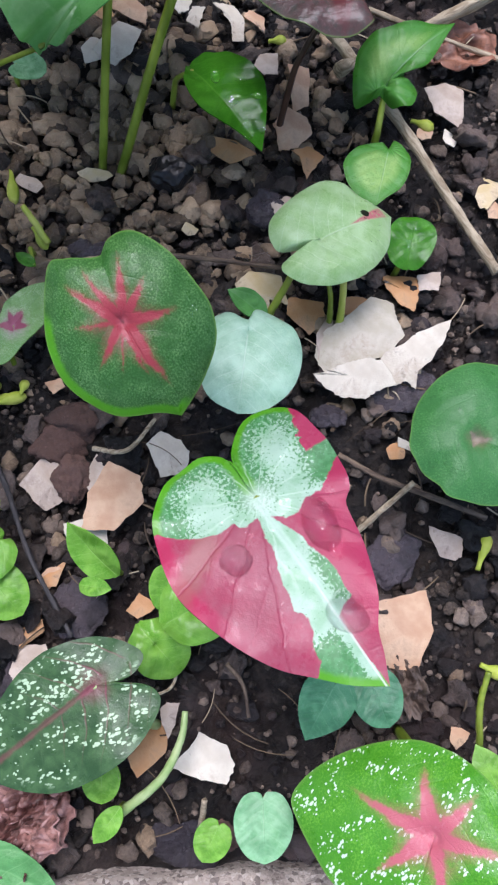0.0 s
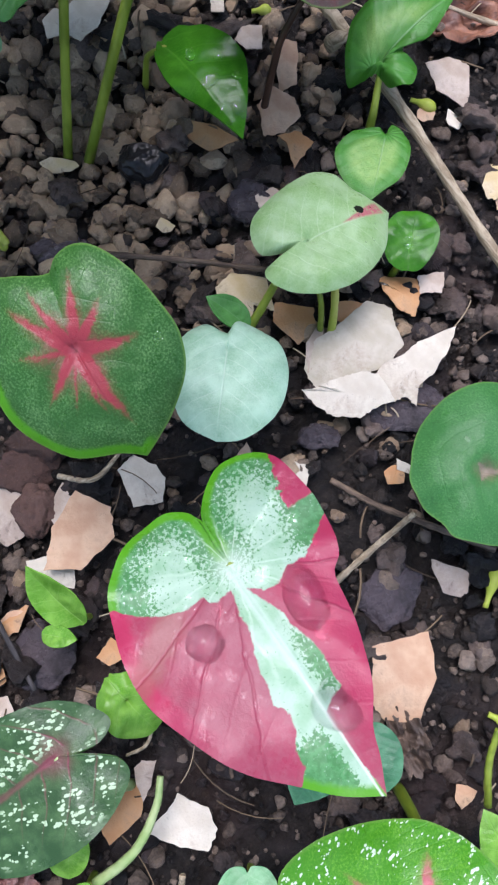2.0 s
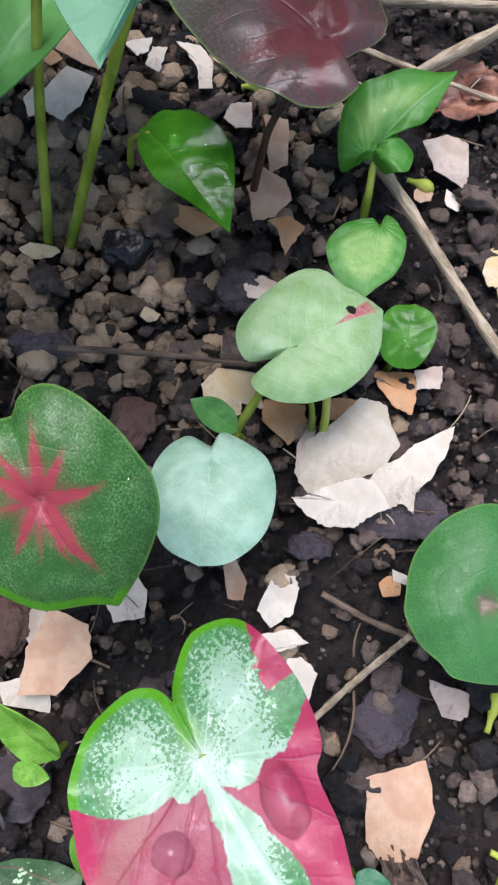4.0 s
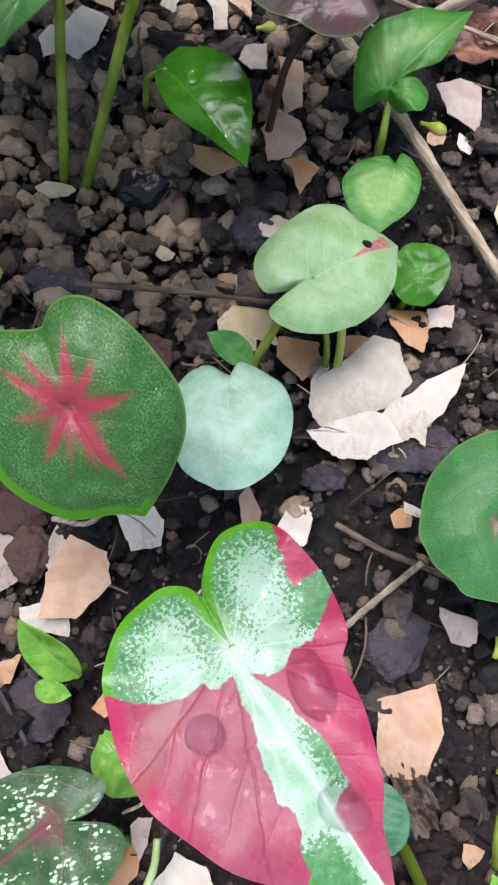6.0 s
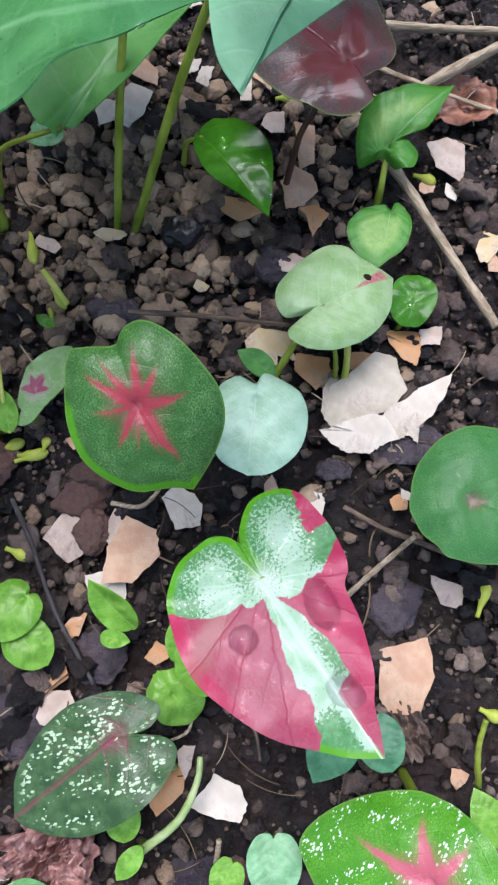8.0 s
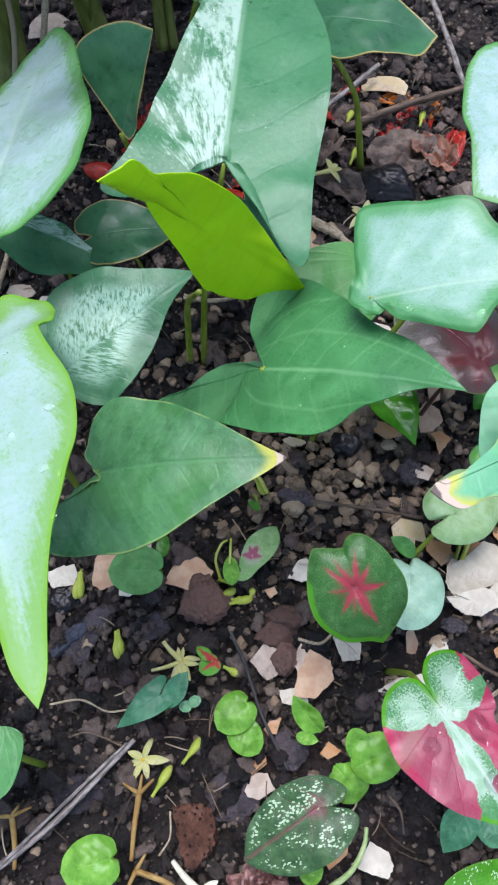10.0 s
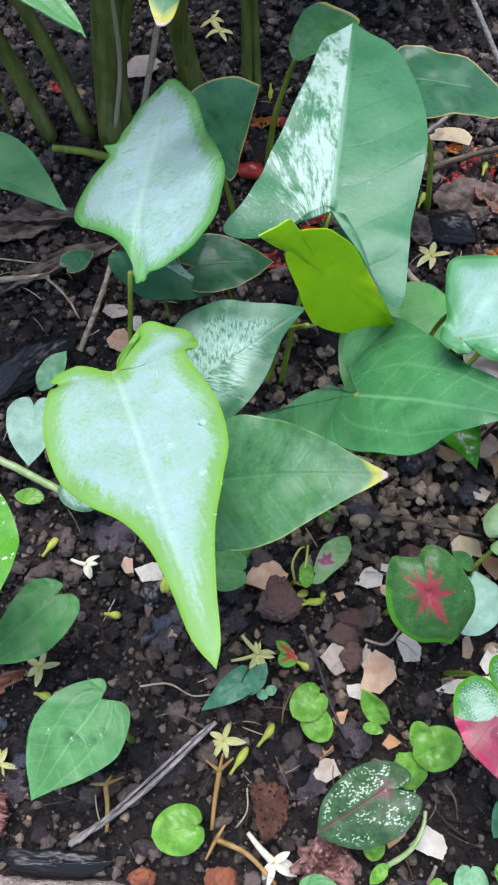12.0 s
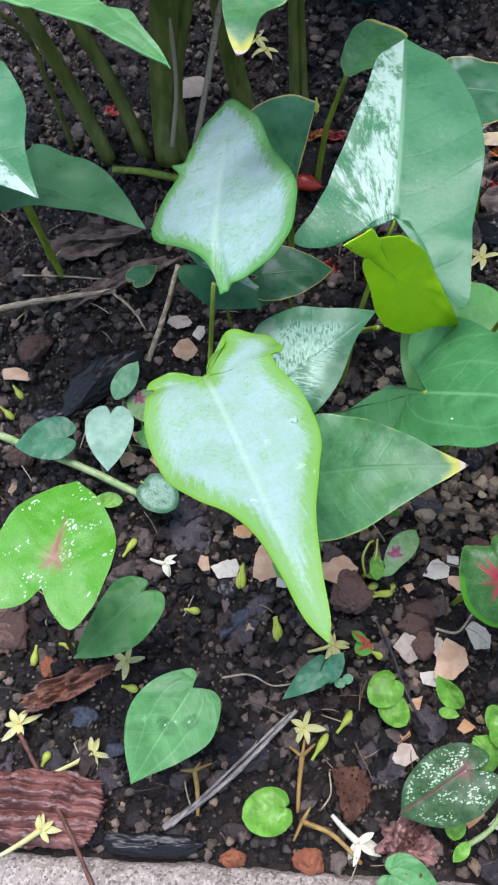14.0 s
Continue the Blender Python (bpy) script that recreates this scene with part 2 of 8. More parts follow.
def tricolour_leaf():
    """Pale green lobes, rose flanks, and a pale band down the midrib."""
    k, u, v, r, flat, av, lateral, midrib, net, relief = leaf_base("tricolour_leaf", 0.3)
    d = k.rim()
    fine = k.noise(flat, 62.0, 4, 0.68)
    jag = (k.noise(flat, 26.0, 4, 0.7) - 0.5) * 0.05
    # rose: mottled and dusky inside, clear red-pink to the margin
    rose = k.mix(k.noise(flat, 3.0, 4).step(0.35, 0.65), (0.34, 0.042, 0.08), (0.3, 0.07, 0.095))
    rose = k.mix(k.noise(flat, 24.0, 5, 0.7).step(0.42, 0.66) * 0.5, rose, (0.35, 0.1, 0.125))
    rose = k.mix((net * 0.5 + lateral * 0.5).min(1.0) * 0.4, rose, (0.3, 0.04, 0.07))
    rose = k.mix(((d + jag).step(0.09, 0.05)) * v.step(0.0, -0.1) * u.step(0.6, 0.2) * 0.8, rose, (0.42, 0.025, 0.08))
    rose = k.mix(((u + v * 0.6 + 0.14).abs() + jag * 2.0).step(0.11, 0.03) * v.step(-0.2, -0.3) * 0.55, rose, (0.3, 0.13, 0.1))
    rose = k.mix(v.step(0.03, 0.15) * 0.85, rose, (0.4, 0.03, 0.08))
    for deg in (-24, -47, -72, 34, 58):
        ca, sa = math.cos(radians(deg)), math.sin(radians(deg))
        along, across = u * ca + v * sa, (u * -sa + v * ca + (k.noise(flat, 4.0) - 0.5) * 0.06).abs()
        line = across.step(0.009, 0.001) * along.step(0.06, 0.16)
        rose = k.mix(line * 0.55, rose, (0.27, 0.03, 0.06))
        relief = relief - line * 0.3
    # green lobes: pale at the heart, breaking into dark green grains towards the margin
    pale = k.mix(k.noise(flat, 7.0, 4).step(0.38, 0.66), (0.37, 0.53, 0.38), (0.24, 0.43, 0.25))
    patchy = (k.noise(flat, 6.0, 3) - 0.5) * 0.5
    dark = (d + patchy * 0.12).step(0.22, 0.03) * 0.22 + (u - 0.05).abs().step(0.28, 0.0) * (v - 0.33).abs().step(0.18, 0.02) * 0.14 + (u + 0.06).abs().step(0.2, 0.0) * (v + 0.36).abs().step(0.16, 0.0) * 0.12
    band = (u - 0.47).abs().step(0.24, 0.03) * (v - 0.07).abs().step(0.08, 0.01) * 0.24 + u.step(0.62, 0.74) * v.step(-0.03, -0.08) * 0.3
    dark = dark * u.step(0.14, 0.08) + band + patchy * 0.1
    leafy = k.mix(k.noise(flat, 40.0, 3).step(0.4, 0.65), (0.045, 0.19, 0.05), (0.075, 0.27, 0.085))
    pale = k.mix((fine + dark).step(0.61, 0.69) * 0.92, pale, leafy)
    pale = k.mix((d + jag * 0.5).step(0.05, 0.02) * v.step(0.25, -0.05), pale, (0.08, 0.3, 0.015))
    pale = k.mix((d + jag * 0.5).step(0.045, 0.02) * u.step(-0.2, -0.3), pale, (0.08, 0.3, 0.015))
    far = (u * u + v * v).op("SQRT")
    turn = v.op("ARCTAN2", u)
    fan = ((turn * 2.2 + (k.noise(flat, 5.0) - 0.5) * 0.8).fract() - 0.5).abs().step(0.1, 0.0) * r.step(0.85, 0.3)
    pale = k.mix((fan * 0.4 + far.step(0.12, 0.01) * 0.8).min(1.0) * 0.75, pale, (0.62, 0.75, 0.6))
    # where the rose begins
    f1 = k.curve(v, (-0.56, -0.15), (-0.476, -0.126), (-0.406, -0.047), (-0.322, 0.01), (-0.236, 0.039), (-0.155, 0.036), (-0.148, 0.068), (-0.12, 0.082), (-0.05, 0.072), (0.0, 0.1))
    f2 = k.curve(u, (0.06, -0.045), (0.175, -0.077), (0.241, -0.076), (0.31, -0.105), (0.381, -0.128), (0.449, -0.136), (0.517, -0.159), (0.543, -0.139), (0.576, -0.125), (0.627, -0.136), (0.69, -0.18), (0.754, -0.188), (0.8, -0.228), (0.84, -0.42))
    f3 = k.curve(v, (-0.03, 0.1), (0.0, 0.097), (0.059, 0.15), (0.122, 0.155), (0.188, 0.12), (0.26, 0.132), (0.358, 0.074), (0.414, 0.037), (0.5, 0.0))
    f4 = k.curve(u, (0.08, -0.01), (0.186, 0.034), (0.259, 0.062), (0.312, 0.064), (0.391, 0.086), (0.485, 0.096), (0.552, 0.086), (0.602, 0.088), (0.62, 0.03), (0.645, -0.012), (0.739, -0.015), (1.0, 0.0))
    f5 = k.curve(u, (-0.36, 0.42), (-0.327, 0.392), (-0.156, 0.328), (-0.1, 0.305), (-0.066, 0.307))
    left = (u - f1 + jag * 0.7).step(-0.004, 0.006) * (f2 - v + jag * 0.7).step(-0.004, 0.006)
    right = (u - f3 + jag * 0.8).step(-0.004, 0.006) * (v - f4 + jag * 0.6).step(-0.004, 0.006)
    patch = (v - f5 - 0.012 + jag * 2.0).step(-0.004, 0.006) * (u + jag * 0.5).step(-0.06, -0.075)
    c = k.mix(left.max(right).max(patch), pale, rose)
    rib = (v + 0.012 + jag * 0.12).abs()
    c = k.mix(rib.step(0.03, 0.004) * u.step(-0.02, 0.05) * u.step(0.9, 0.3) * 0.7, c, (0.52, 0.66, 0.52))
    c = k.mix(rib.step(0.008, 0.001) * u.step(0.3, 0.6) * 0.7, c, (0.66, 0.72, 0.6))
    film = (k.noise(flat, 8.0, 4, 0.6) + u.step(0.05, -0.2) * 0.1).step(0.56, 0.63)
    return k.finish(c, (k.noise(flat, 6.0) * 0.16 + 0.28) * (1.0 - film * 0.7), relief, 0.32, 0.0007, 0.18)


def speckled_leaf():
    """Dark green leaf with white flecks and a dusky pink midrib."""
    k, u, v, r, flat, av, lateral, midrib, net, relief = leaf_base("speckled_leaf", 0.3)
    c = k.mix(k.noise(flat, 8.0, 4).step(0.35, 0.65), (0.026, 0.07, 0.022), (0.055, 0.12, 0.042))
    far = (u * u + v * v).op("SQRT")
    vein = (av + (k.noise(flat, 12.0) - 0.5) * 0.04).step(0.032, 0.004) * u.step(-0.04, 0.04)
    spread = (far + (k.noise(flat, 9.0) - 0.5) * 0.12).step(0.18, 0.02)
    veins = lateral * far.step(0.6, 0.1)
    c = k.mix((vein * 0.6 + spread * 0.7 + veins * 0.6).min(1.0), c, (0.17, 0.05, 0.058))
    spots = flecked(k, u, v, 28.0, 0.38, 0.56) * av.step(0.03, 0.08) * r.step(0.97, 0.86) * (1.0 - veins * 0.8)
    c = k.mix(spots, c, (0.4, 0.54, 0.34))
    return k.finish(c, wet(k, flat, 0.32), relief, 0.45, 0.0007, 0.15)


def half_mottled(name, sign):
    """Dark leaf with white marbling, streaked along the veins, on one side of the midrib."""
    k, u, v, r, flat, av, lateral, midrib, net, relief = leaf_base(name, 0.34)
    c = k.mix(k.noise(flat, 3.0, 4).step(0.3, 0.7), (0.045, 0.17, 0.072), (0.075, 0.23, 0.1))
    c = k.mix(k.noise(flat, 50.0, 3).step(0.4, 0.7) * 0.2, c, (0.12, 0.34, 0.16))
    c = k.mix(lateral * 0.35, c, (0.045, 0.17, 0.08))
    w = v * sign
    turn, far = v.op("ARCTAN2", u + 0.16), ((u + 0.16) * (u + 0.16) + v * v).op("SQRT")
    marb = k.noise(k.join(turn * 30.0, far * 20.0, 0.0), 1.0, 6, 0.68, 0.4) * 0.75 + k.noise(flat, 46.0, 5, 0.7) * 0.25
    big = k.noise(k.join(turn * 9.0, far * 6.0, 3.0), 1.0, 4, 0.6, 0.3)
    side = w.step(0.002, 0.01)
    fade = w.step(0.34, 0.02) * 0.16 - 0.04 - (u + av * 0.25).step(0.06, -0.12) * 0.2
    sage = (big * 0.6 + marb * 0.4 + fade).step(0.5, 0.62)
    c = k.mix(sage * side * 0.5, c, (0.26, 0.43, 0.29))
    c = k.mix((marb * 0.58 + big * 0.42 + fade).step(0.53, 0.65) * side * 0.9, c, (0.45, 0.6, 0.48))
    c = k.mix(k.noise(flat, 85.0, 3).step(0.62, 0.7) * side * w.step(0.6, 0.2) * 0.5, c, (0.46, 0.62, 0.46))
    c = k.mix(midrib * 0.5, c, (0.3, 0.5, 0.32))
    return k.finish(c, wet(k, flat, 0.34), relief, 0.5, 0.0008, 0.2)


def marbled_leaf():
    """Green leaf with a pale feathered centre, broken by dark streaks along its veins."""
    k, u, v, r, flat, av, lateral, midrib, net, relief = leaf_base("marbled_leaf", 0.34)
    green = k.mix(k.noise(flat, 4.0, 4).step(0.3, 0.7), (0.04, 0.13, 0.06), (0.07, 0.2, 0.09))
    dash = streaks(k, u, v, av, 48.0, 20.0, 6, 0.7)
    big = k.noise(flat, 5.0, 4)
    inside = (k.rim() + (dash - 0.5) * 0.16 + (big - 0.5) * 0.16).step(0.07, 0.17)
    c = k.mix(inside, green, k.mix(dash.step(0.4, 0.6), (0.3, 0.46, 0.34), (0.18, 0.34, 0.21)))
    c = k.mix((dash * 0.6 + big * 0.4).step(0.5, 0.58) * 0.9, c, green)
    return k.finish(c, wet(k, flat, 0.34), relief, 0.45, 0.0008, 0.2)


def fleck_tip_leaf(name, deep, light, dry=0.03, mottle=0.5, gold=0.1):
    """Green leaf, finely streaked, with a yellowed rim at its dry brown tip. gold: how far the yellow reaches."""
    k, u, v, r, flat, av, lateral, midrib, net, relief = leaf_base(name, 0.36)
    c = k.mix(k.noise(flat, 3.0, 4).step(0.3, 0.7), deep, light)
    run = streaks(k, u, v, av, 15.0, 7.0, 6, 0.6) * 0.6 + k.noise(flat, 18.0, 5, 0.7) * 0.4
    c = k.mix(run.step(0.46, 0.7) * mottle, c, tuple(min(1, x * 1.5) for x in light))
    c = k.mix((run * 0.5 + k.noise(flat, 7.0, 5, 0.7) * 0.5).step(0.5, 0.38) * mottle, c, tuple(x * 0.6 for x in deep))
    c = k.mix(k.noise(flat, 40.0, 4, 0.7).step(0.5, 0.7) * mottle * 0.35, c, tuple(x * 1.4 for x in light))
    c = k.mix(k.noise(flat, 2.6, 3).step(0.52, 0.66) * 0.45, c, (deep[0] * 0.9, deep[1] * 1.1, deep[2] * 0.5))
    c = k.mix(midrib * 0.3 + lateral * 0.15, c, tuple(x * 1.4 for x in light))
    wob = (k.noise(flat, 14.0) - 0.5) * 0.05
    c = k.mix((k.rim() + wob * 0.2).step(0.012, 0.004) * k.noise(flat, 6.0).step(0.4, 0.6) * 0.7, c, (0.3, 0.42, 0.12))
    c = k.mix((u + wob - k.rim() * 1.6).step(0.9 - dry - gold, 0.96 - dry - gold * 0.3) * 0.9, c, (0.52, 0.5, 0.08))
    c = k.mix((u + wob - k.rim()).step(0.955 - dry, 0.97 - dry), c, (0.56, 0.45, 0.34))
    c = k.mix((u + wob).step(0.985 - dry * 0.3, 0.995 - dry * 0.3), c, (0.13, 0.095, 0.08))
    return k.finish(c, wet(k, flat, 0.34), relief, 0.45, 0.0008, 0.22)


M_TRI = tricolour_leaf()
M_STAR = star_leaf("star_leaf", (0.026, 0.108, 0.018), (0.105, 0.235, 0.072), (0.32, 0.035, 0.052), (0.1, 0.055, 0.03),
                   ((153, 0.68, 0.05), (122, 0.5, 0.055), (73, 0.56, 0.06), (6, 0.78, 0.065), (-4, 0.58, 0.04), (-30, 0.5, 0.016), (-58, 0.52, 0.045), (-113, 0.5, 0.02), (-152, 0.68, 0.06), (-172, 0.66, 0.045)), 1.0, lip=(0.07, 0.29, 0.012))
M_SPOTSTAR = star_leaf("flecked_star_leaf", (0.05, 0.24, 0.012), (0.12, 0.36, 0.03), (0.48, 0.1, 0.14), (0.28, 0.12, 0.09),
                       ((-155, 0.6, 0.08), (-98, 0.85, 0.07), (149, 0.55, 0.07), (97, 0.7, 0.06), (-41, 0.65, 0.07), (29, 0.65, 0.06)), 1.0, 0.55)
M_LIMESPOT = star_leaf("flecked_lime_leaf", (0.075, 0.29, 0.018), (0.12, 0.37, 0.035), (0.3, 0.13, 0.09), (0.24, 0.26, 0.08),
                       ((0, 1.0, 0.045), (150, 0.4, 0.05), (-140, 0.4, 0.05)), 0.6, 0.6, 0.36)
M_PINKHEART = star_leaf("pink_hearted_leaf", (0.17, 0.34, 0.1), (0.38, 0.53, 0.28), (0.3, 0.045, 0.1), (0.5, 0.4, 0.38),
                        ((10, 0.4, 0.1), (60, 0.35, 0.08), (-60, 0.35, 0.08), (130, 0.4, 0.1)), 0.9)
M_REDSEED = star_leaf("red_hearted_leaf", (0.07, 0.27, 0.015), (0.12, 0.36, 0.03), (0.4, 0.02, 0.025), (0.4, 0.05, 0.04),
                      ((0, 1.0, 0.1), (90, 0.6, 0.08), (-90, 0.6, 0.08), (180, 0.5, 0.08)), 1.1)
M_SPECK = speckled_leaf()
M_BROWNHEART = star_leaf("dusky_hearted_leaf", (0.045, 0.18, 0.045), (0.08, 0.25, 0.068), (0.28, 0.22, 0.16), (0.13, 0.17, 0.07),
                         ((20, 0.4, 0.08), (160, 0.3, 0.08), (-100, 0.3, 0.08)), 0.45, False, 0.4)
M_RED = star_leaf("dusky_red_leaf", (0.07, 0.075, 0.058), (0.15, 0.115, 0.1), (0.15, 0.038, 0.038), (0.15, 0.05, 0.048),
                  ((0, 0.42, 0.04), (60, 0.28, 0.05), (-60, 0.28, 0.05), (130, 0.22, 0.05)), 2.0, False, 0.16)
M_FROST = frost_leaf("frosted_leaf", (0.38, 0.52, 0.5), (0.14, 0.34, 0.11), (0.08, 0.27, 0.06), 0.016, 0.05)
M_FROSTLIME = frost_leaf("frosted_lime_leaf", (0.34, 0.48, 0.43), (0.18, 0.37, 0.09), (0.16, 0.36, 0.035), 0.02, 0.066)
M_FROSTMINT = frost_leaf("frosted_mint_leaf", (0.31, 0.49, 0.39), (0.11, 0.32, 0.13), (0.05, 0.21, 0.06), 0.045, 0.13)
M_PALE = plain_leaf("pale_leaf", (0.25, 0.45, 0.28), (0.41, 0.63, 0.45), 0.36, 0.14, (0.66, 0.79, 0.66), 0.5, 0.2, 0.55)
M_PALER = plain_leaf("pale_lime_leaf", (0.22, 0.4, 0.13), (0.38, 0.55, 0.28), 0.34, 0.14, (0.6, 0.74, 0.5), 0.45, 0.2, 0.55, True)
M_GREEN = plain_leaf("green_leaf", (0.05, 0.225, 0.068), (0.085, 0.295, 0.1), 0.3, 0.14, (0.24, 0.52, 0.24), 0.5, 0.3, 0.5, arc=True)
M_HEART = plain_leaf("fresh_green_leaf", (0.075, 0.255, 0.07), (0.115, 0.33, 0.105), 0.4, 0.12, (0.3, 0.56, 0.24), 0.5, 0.25, 0.6, arc=True)
M_HEARTDEEP = plain_leaf("mid_green_leaf", (0.075, 0.27, 0.06), (0.12, 0.35, 0.09), 0.38, 0.12, (0.2, 0.42, 0.17), 0.5, arc=True)
M_LIME = plain_leaf("lime_leaf", (0.44, 0.72, 0.008), (0.54, 0.8, 0.015), 0.4, 0.1, (0.3, 0.5, 0.05), 0.3, 0.4, 0.2)
M_GLOSS = plain_leaf("glossy_leaf", (0.03, 0.17, 0.01), (0.065, 0.26, 0.018), 0.14, 0.1, (0.16, 0.4, 0.05), 0.3, 0.3, 0.35)
M_SEED = plain_leaf("seedling_leaf", (0.11, 0.34, 0.025), (0.24, 0.5, 0.075), 0.14, 0.14, (0.42, 0.66, 0.2), 0.4, 0.3, 0.5)
M_MINT = plain_leaf("mint_leaf", (0.15, 0.4, 0.17), (0.27, 0.53, 0.28), 0.28, 0.14, (0.45, 0.66, 0.4), 0.5, 0.25, 0.5)
M_BLUEGREEN = plain_leaf("blue_green_leaf", (0.05, 0.2, 0.095), (0.1, 0.3, 0.15), 0.26, 0.14, (0.2, 0.42, 0.24), 0.5, 0.25, 0.5)
M_DULL = plain_leaf("dull_green_leaf", (0.045, 0.16, 0.06), (0.075, 0.22, 0.085), 0.36, 0.14, (0.11, 0.27, 0.12), 0.4)
M_DEEP = plain_leaf("deep_green_leaf", (0.03, 0.13, 0.06), (0.06, 0.19, 0.085), 0.3, 0.14, (0.1, 0.25, 0.12), 0.4, rimcol=(0.4, 0.33, 0.12))
M_VLEAF = frost_leaf("flushed_leaf", (0.3, 0.5, 0.14), (0.08, 0.28, 0.045), (0.05, 0.21, 0.02), 0.1, 0.26)
M_HALF = half_mottled("half_marbled_leaf", 1.0)
M_HALFB = half_mottled("marbled_edge_leaf", -1.0)
M_MARBLE = marbled_leaf()
M_TIP = fleck_tip_leaf("brown_tipped_leaf", (0.045, 0.155, 0.052), (0.08, 0.22, 0.085), 0.03, 0.6)
M_TIPB = fleck_tip_leaf("burnt_tip_leaf", (0.12, 0.38, 0.19), (0.17, 0.44, 0.24), 0.05, 0.25, 0.03)
M_HANG = plain_leaf("soft_mint_leaf", (0.16, 0.44, 0.22), (0.25, 0.54, 0.3), 0.4, 0.1, (0.35, 0.6, 0.38), 0.3, 0.35)


def stem_mat(name, a, b, rough=0.4):
    k = Mat(name, rough)
    p = k.coords()
    x, y, z = k.split(p)
    c = k.mix(k.noise(k.join(x, y, z * 0.25), 160.0, 3).step(0.35, 0.65), a, b)
    return k.finish(c, None, k.noise(k.join(x, y, z * 0.1), 900.0, 2), 0.25, 0.0003, 0.12)


M_STEM = stem_mat("green_stem", (0.14, 0.2, 0.015), (0.26, 0.34, 0.04))
M_STEMPALE = stem_mat("pale_stem", (0.25, 0.38, 0.12), (0.4, 0.5, 0.22))
M_STEMDARK = stem_mat("purple_brown_stem", (0.035, 0.016, 0.012), (0.08, 0.04, 0.025))
M_STEMTHICK = stem_mat("thick_stem", (0.085, 0.11, 0.018), (0.17, 0.19, 0.045))


# ---- building helpers ----
def part(name, bm, material, parent=None, label="", smooth=True):
    """Links a bmesh as one mesh object, under a thing if one is given."""
    me = bpy.data.meshes.new(name)
    bm.to_mesh(me)
    bm.free()
    me.materials.append(material)
    if smooth:
        me.polygons.foreach_set("use_smooth", [True] * len(me.polygons))
    ob = new(name, me)
    if parent is not None:
        ob.parent = parent
    if label:
        ob["label"] = label
    return ob


def crisp(bm):
    """Marks the margin of a thin sheet as a sharp edge."""
    for e in bm.edges:
        if e.is_boundary:
            e.smooth = False
    return bm


def thing(name, place, label, category, group=""):
    ob = new(name)
    ob.empty_display_size = 0.01
    ob.location = place
    return tagged(ob, label, category, group)


def spline(pts, n, closed=False):
    """Points along a Catmull-Rom curve through pts, n to a stretch."""
    p = [np.array(q, float) for q in pts]
    ext = [p[-1], *p, p[0], p[1]] if closed else [2 * p[0] - p[1], *p, 2 * p[-1] - p[-2]]
    out = []
    for i in range(1, len(ext) - 2):
        a, b, c, d = ext[i - 1 : i + 3]
        for s in np.arange(n) / n:
            out.append(0.5 * (2 * b + (c - a) * s + (2 * a - 5 * b + 4 * c - d) * s * s + (3 * b - 3 * c + d - a) * s**3))
    if not closed:
        out.append(p[-1])
    return np.array(out)


def tube(pts, r0, r1, seg=8, n=6, wob=0.0, flat=1.0, seed=0):
    """A tapered rounded stem along a curve, closed at its ends."""
    rnd = random.Random(seed)
    path = spline(pts, n)
    bm = bmesh.new()
    rings = []
    side = None
    for i, q in enumerate(path):
        d = path[min(i + 1, len(path) - 1)] - path[max(i - 1, 0)]
        d = d / (np.linalg.norm(d) + 1e-9)
        if side is None:
            side = np.cross(d, (0.3, 0.9, 0.2))
        side = side - d * (side @ d)
        side = side / (np.linalg.norm(side) + 1e-9)
        up = np.cross(d, side)
        s = i / (len(path) - 1)
        r = (r0 + (r1 - r0) * s) * (1 + wob * (rnd.random() - 0.5))
        rings.append([bm.verts.new(q + r * (math.cos(a) * side + flat * math.sin(a) * up)) for a in (2 * math.pi * j / seg for j in range(seg))])
    for a, b in zip(rings, rings[1:]):
        for j in range(seg):
            bm.faces.new((a[j], a[(j + 1) % seg], b[(j + 1) % seg], b[j]))
    bm.faces.new(rings[0][::-1])
    bm.faces.new(rings[-1])
    return bm


def outline(out, sinus):
    """A margin from its stations, sharp at the tip and in the sinus."""
    k = 6
    if sinus is None:
        return spline([*out, out[0]], k)[:-1]
    one, two = spline(out[: sinus + 1], k), spline([*out[sinus:], out[0]], k)
    return np.concatenate([one[:-1], two[:-1]])


